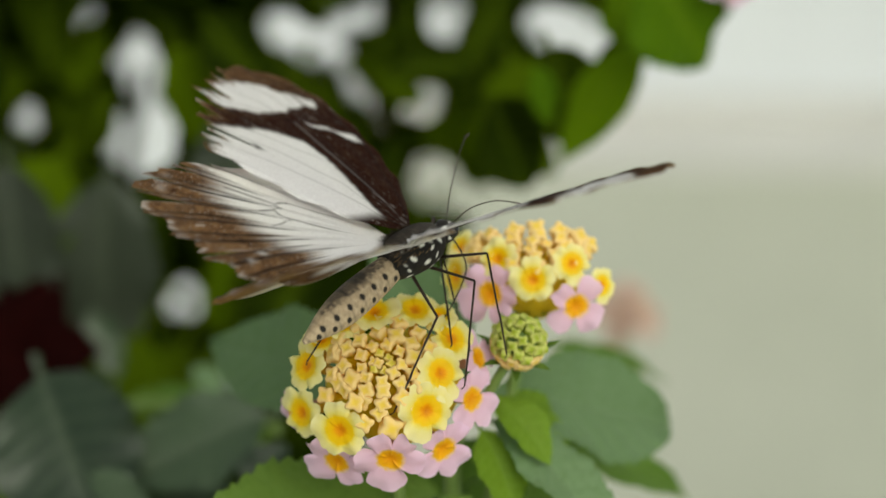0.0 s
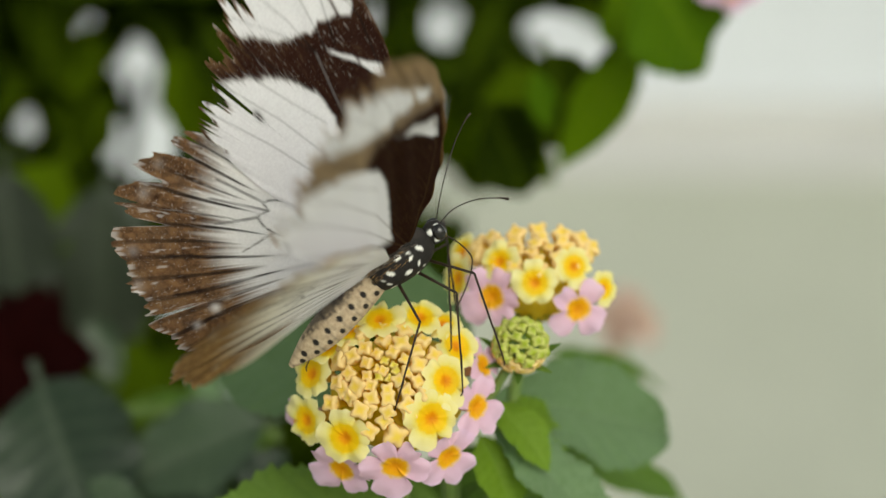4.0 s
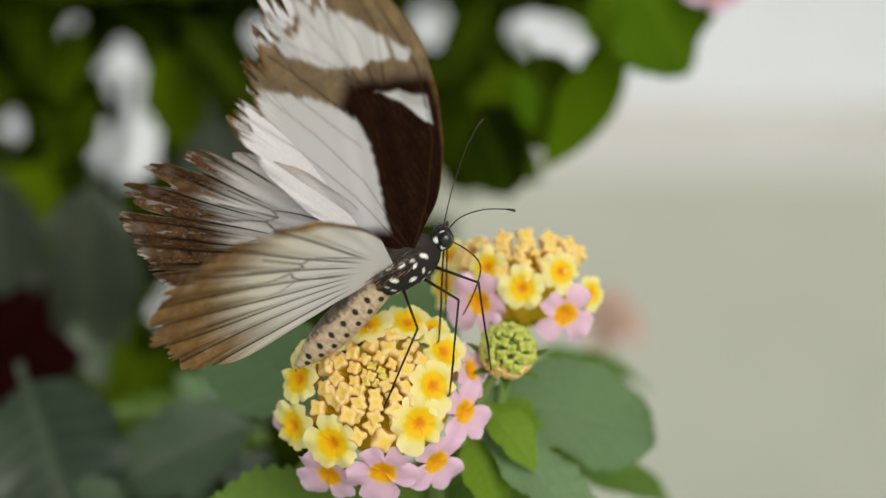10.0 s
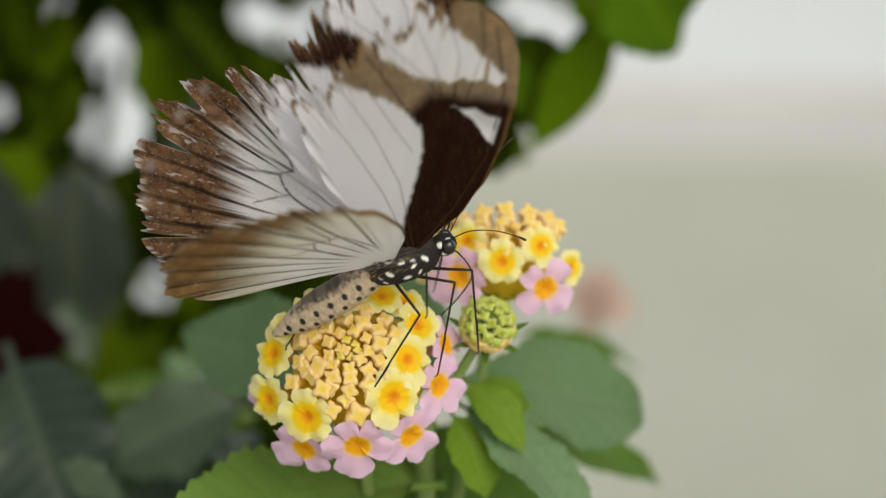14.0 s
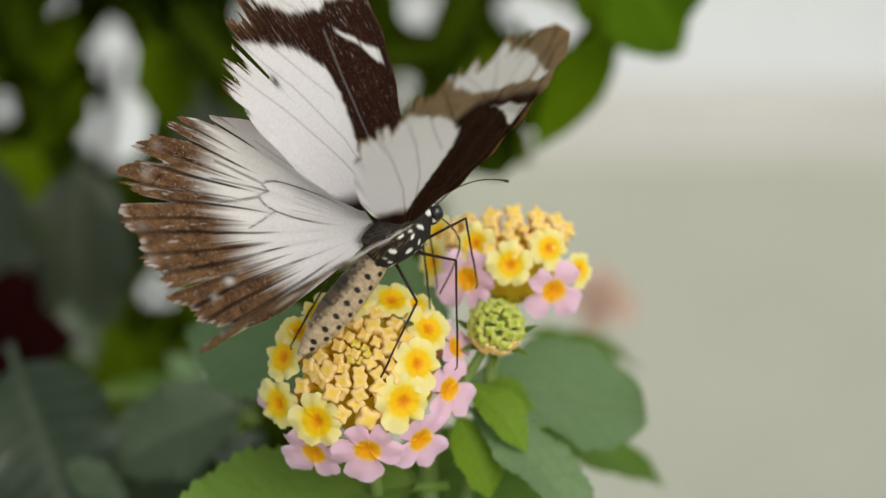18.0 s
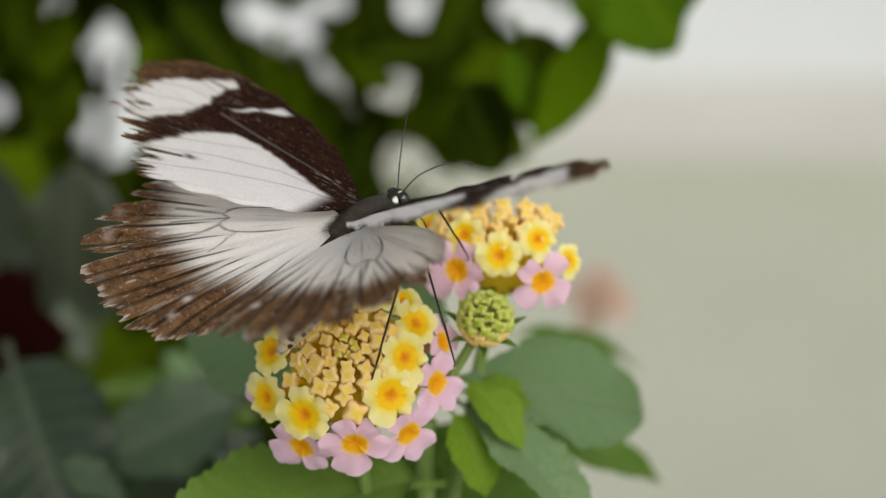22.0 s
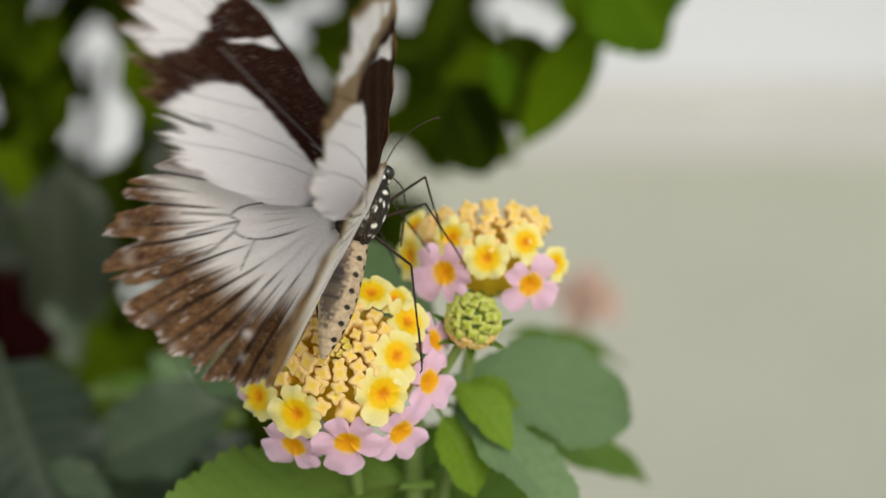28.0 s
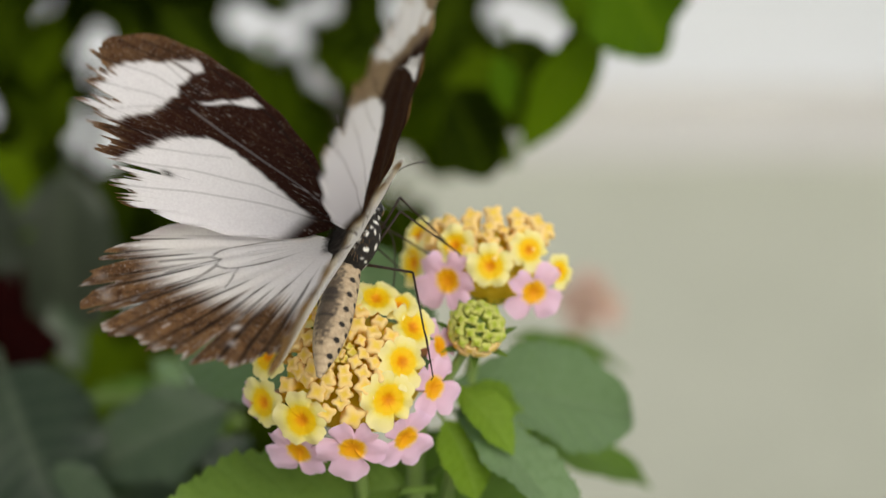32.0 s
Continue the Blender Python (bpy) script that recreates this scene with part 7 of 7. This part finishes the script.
        (29, pose(-0.0012, 0.002, 0.0017, 31.0, 3.0, 19.4)),
        (29.3, pose(-0.0012, 0.002, 0.0017, -2.4, -5.6, -1.2)),
        (29.6, pose(-0.0012, 0.002, 0.0017, 16.7, -5.1, -7.6)),
        (30, pose(-0.0012, 0.002, 0.0017, 44.7, -2.5, 10.7)),
        (30.2, pose(-0.0012, 0.002, 0.0017, 34.6, -1.5, 16.5)),
        (30.5, pose(-0.0012, 0.002, 0.0017, 43.8, -1.0, 7.1)),
        (30.7, pose(-0.0012, 0.002, 0.0017, 59.9, 0.4, 2.5)),
        (31, pose(-0.0012, 0.002, 0.0017, 40.2, -5.4, 18.5)),
        (31.2, pose(-0.0012, 0.002, 0.0017, 49.5, 0.6, 7.6)),
        (31.5, pose(-0.0012, 0.002, 0.0017, 50.8, -0.0, 1.0)),
        (31.7, pose(-0.0012, 0.002, 0.0017, 34.0, 1.0, 11.3)),
        (32, pose(-0.0012, 0.002, 0.0017, 24.2, 3.3, 17.7)),
    ])
    walk(hind_right, [
        (0, pose(-0.0012, -0.002, 0.0017, -26.9, 3.1, -23.3)),
        (0.2, pose(-0.0012, -0.002, 0.0017, -26.1, 2.2, -30.3)),
        (0.5, pose(-0.0012, -0.002, 0.0017, -26.9, 2.8, -28.6)),
        (0.7, pose(-0.0012, -0.002, 0.0017, -27.6, -3.0, -26.5)),
        (1, pose(-0.0012, -0.002, 0.0017, -32.4, 0.8, -14.9)),
        (1.2, pose(-0.0012, -0.002, 0.0017, -33.5, 2.3, -16.4)),
        (1.5, pose(-0.0012, -0.002, 0.0017, -72.8, -23.8, 1.7)),
        (1.7, pose(-0.0012, -0.002, 0.0017, -71.1, -24.2, 1.7)),
        (2, pose(-0.0012, -0.002, 0.0017, -38.7, -1.2, -15.5)),
        (2.2, pose(-0.0012, -0.002, 0.0017, -26.9, -2.7, -18.9)),
        (2.5, pose(-0.0012, -0.002, 0.0017, -24.1, -2.7, -20.6)),
        (2.7, pose(-0.0012, -0.002, 0.0017, -25.4, 0.2, -18.6)),
        (3, pose(-0.0012, -0.002, 0.0017, -26.0, 0.1, -18.4)),
        (3.2, pose(-0.0012, -0.002, 0.0017, -27.2, -0.9, -20.0)),
        (3.5, pose(-0.0012, -0.002, 0.0017, -63.3, -29.8, -22.2)),
        (3.8, pose(-0.0012, -0.002, 0.0017, -78.9, -25.4, 6.5)),
        (4.1, pose(-0.0012, -0.002, 0.0017, -28.5, 0.1, -19.3)),
        (4.4, pose(-0.0012, -0.002, 0.0017, -26.3, -2.4, -22.8)),
        (4.7, pose(-0.0012, -0.002, 0.0017, -23.0, -3.6, -21.9)),
        (5, pose(-0.0012, -0.002, 0.0017, -25.7, -1.1, -21.8)),
        (5.25, pose(-0.0012, -0.002, 0.0017, -23.4, -0.7, -21.4)),
        (5.5, pose(-0.0012, -0.002, 0.0017, -25.6, -6.0, -19.9)),
        (5.7, pose(-0.0012, -0.002, 0.0017, -27.0, -1.6, -21.6)),
        (6, pose(-0.0012, -0.002, 0.0017, -28.0, 2.3, -12.4)),
        (6.3, pose(-0.0012, -0.002, 0.0017, -78.9, -25.4, 6.5)),
        (6.7, pose(-0.0012, -0.002, 0.0017, -28.5, 0.1, -19.3)),
        (7, pose(-0.0012, -0.002, 0.0017, -27.1, 0.7, -18.1)),
        (7.3, pose(-0.0012, -0.002, 0.0017, -23.0, -3.6, -21.9)),
        (7.7, pose(-0.0012, -0.002, 0.0017, -23.4, -0.7, -21.4)),
        (8, pose(-0.0012, -0.002, 0.0017, -26.9, 0.5, -19.3)),
        (8.3, pose(-0.0012, -0.002, 0.0017, -25.7, -1.1, -21.8)),
        (8.6, pose(-0.0012, -0.002, 0.0017, -17.5, 4.7, -20.4)),
        (9, pose(-0.0012, -0.002, 0.0017, -16.8, 8.2, -12.1)),
        (9.3, pose(-0.0012, -0.002, 0.0017, -16.1, 6.7, -20.7)),
        (9.6, pose(-0.0012, -0.002, 0.0017, -30.7, -2.6, -7.7)),
        (10, pose(-0.0012, -0.002, 0.0017, -57.1, -5.0, -8.9)),
        (10.3, pose(-0.0012, -0.002, 0.0017, -31.0, 2.0, -12.9)),
        (10.6, pose(-0.0012, -0.002, 0.0017, -30.2, -4.5, -13.6)),
        (11, pose(-0.0012, -0.002, 0.0017, -58.7, -7.5, -11.0)),
        (11.3, pose(-0.0012, -0.002, 0.0017, -32.9, 3.9, -12.1)),
        (11.6, pose(-0.0012, -0.002, 0.0017, -32.7, 2.0, -15.2)),
        (12, pose(-0.0012, -0.002, 0.0017, -17.0, 4.0, -14.0)),
        (12.3, pose(-0.0012, -0.002, 0.0017, -17.2, 2.4, -17.0)),
        (12.6, pose(-0.0012, -0.002, 0.0017, -20.0, 1.6, -17.4)),
        (13, pose(-0.0012, -0.002, 0.0017, -27.6, 2.2, -19.1)),
        (13.3, pose(-0.0012, -0.002, 0.0017, -27.1, -2.3, -17.2)),
        (13.6, pose(-0.0012, -0.002, 0.0017, -54.7, -17.5, -24.2)),
        (14, pose(-0.0012, -0.002, 0.0017, -58.0, 3.0, -5.0)),
        (14.3, pose(-0.0012, -0.002, 0.0017, -50.4, -13.0, -20.1)),
        (14.5, pose(-0.0012, -0.002, 0.0017, -50.3, -15.9, -22.4)),
        (14.8, pose(-0.0012, -0.002, 0.0017, -27.1, -2.3, -17.2)),
        (15.1, pose(-0.0012, -0.002, 0.0017, -22.7, 1.5, -18.4)),
        (15.4, pose(-0.0012, -0.002, 0.0017, -20.0, 1.6, -17.4)),
        (15.7, pose(-0.0012, -0.002, 0.0017, -26.6, 0.4, -19.8)),
        (16, pose(-0.0012, -0.002, 0.0017, -50.4, -13.0, -20.1)),
        (16.25, pose(-0.0012, -0.002, 0.0017, -59.6, -1.3, -11.2)),
        (16.5, pose(-0.0012, -0.002, 0.0017, -30.6, -6.2, -17.6)),
        (16.7, pose(-0.0012, -0.002, 0.0017, -29.5, -4.8, -17.8)),
        (17, pose(-0.0012, -0.002, 0.0017, -18.2, 3.9, -24.0)),
        (17.3, pose(-0.0012, -0.002, 0.0017, -18.8, 6.3, -25.1)),
        (17.6, pose(-0.0012, -0.002, 0.0017, -25.1, -2.3, -15.7)),
        (18, pose(-0.0012, -0.002, 0.0017, -34.5, -3.3, -13.6)),
        (18.3, pose(-0.0012, -0.002, 0.0017, -38.6, -7.8, -11.1)),
        (18.6, pose(-0.0012, -0.002, 0.0017, -32.2, -5.7, -19.6)),
        (19, pose(-0.0012, -0.002, 0.0017, -24.0, 8.0, -8.0)),
        (19.3, pose(-0.0012, -0.002, 0.0017, -72.2, -26.7, -5.6)),
        (19.6, pose(-0.0012, -0.002, 0.0017, -35.0, -7.5, -23.3)),
        (20, pose(-0.0012, -0.002, 0.0017, -34.6, -2.4, -19.8)),
        (20.3, pose(-0.0012, -0.002, 0.0017, -76.6, -30.1, -7.2)),
        (20.6, pose(-0.0012, -0.002, 0.0017, -35.0, -6.6, -22.2)),
        (21, pose(-0.0012, -0.002, 0.0017, -38.7, -0.7, -19.4)),
        (21.3, pose(-0.0012, -0.002, 0.0017, -67.8, -22.5, -10.3)),
        (21.6, pose(-0.0012, -0.002, 0.0017, -61.9, -19.8, -12.5)),
        (22, pose(-0.0012, -0.002, 0.0017, -14.6, 11.3, -3.1)),
        (22.3, pose(-0.0012, -0.002, 0.0017, -22.5, -1.2, -20.8)),
        (22.6, pose(-0.0012, -0.002, 0.0017, -30.8, -3.9, -14.9)),
        (23, pose(-0.0012, -0.002, 0.0017, -48.8, 12.1, 0.6)),
        (23.3, pose(-0.0012, -0.002, 0.0017, -12.2, -0.0, 0.0)),
        (23.6, pose(-0.0012, -0.002, 0.0017, -39.9, -2.5, 0.7)),
        (24, pose(-0.0012, -0.002, 0.0017, -22.1, -15.7, -17.1)),
        (24.3, pose(-0.0012, -0.002, 0.0017, -54.0, -0.0, 0.0)),
        (24.6, pose(-0.0012, -0.002, 0.0017, -16.6, -0.0, 0.0)),
        (25, pose(-0.0012, -0.002, 0.0017, -19.1, -11.6, -6.8)),
        (25.3, pose(-0.0012, -0.002, 0.0017, -28.9, -0.0, 0.0)),
        (25.5, pose(-0.0012, -0.002, 0.0017, -21.8, -0.0, 0.0)),
        (25.8, pose(-0.0012, -0.002, 0.0017, -16.6, -0.0, 0.0)),
        (26.1, pose(-0.0012, -0.002, 0.0017, -54.0, -0.0, 0.0)),
        (26.4, pose(-0.0012, -0.002, 0.0017, -28.9, -0.0, 0.0)),
        (26.7, pose(-0.0012, -0.002, 0.0017, -57.3, 2.0, -3.1)),
        (27, pose(-0.0012, -0.002, 0.0017, -58.3, 1.8, -2.9)),
        (27.25, pose(-0.0012, -0.002, 0.0017, -21.8, -0.0, 0.0)),
        (27.5, pose(-0.0012, -0.002, 0.0017, -12.1, 2.4, -24.4)),
        (27.8, pose(-0.0012, -0.002, 0.0017, -38.6, -11.6, -12.8)),
        (28, pose(-0.0012, -0.002, 0.0017, -57.6, -6.1, -9.9)),
        (28.3, pose(-0.0012, -0.002, 0.0017, -69.7, -19.0, -11.4)),
        (28.6, pose(-0.0012, -0.002, 0.0017, -58.3, 1.8, -2.9)),
        (29, pose(-0.0012, -0.002, 0.0017, -27.0, 7.0, -14.0)),
        (29.3, pose(-0.0012, -0.002, 0.0017, -18.9, -3.9, -11.3)),
        (29.6, pose(-0.0012, -0.002, 0.0017, -34.1, -6.8, -9.9)),
        (30, pose(-0.0012, -0.002, 0.0017, -76.5, -12.0, -5.6)),
        (30.2, pose(-0.0012, -0.002, 0.0017, -46.3, -7.3, -3.9)),
        (30.5, pose(-0.0012, -0.002, 0.0017, -54.0, -0.1, -3.3)),
        (30.7, pose(-0.0012, -0.002, 0.0017, -66.7, -23.5, -11.7)),
        (31, pose(-0.0012, -0.002, 0.0017, -38.0, 3.0, -18.0)),
        (31.2, pose(-0.0012, -0.002, 0.0017, -54.5, -1.8, -4.4)),
        (31.5, pose(-0.0012, -0.002, 0.0017, -62.3, -28.0, -19.4)),
        (31.7, pose(-0.0012, -0.002, 0.0017, -48.3, -6.5, -12.2)),
        (32, pose(-0.0012, -0.002, 0.0017, -46.3, -6.2, -12.4)),
    ])
    for thigh, shin, hip, feet in LEG_PAIRS:
        first, second = leg_rows(hip, feet, body_rows)
        walk(thigh, first)
        walk(shin, second)


motions()
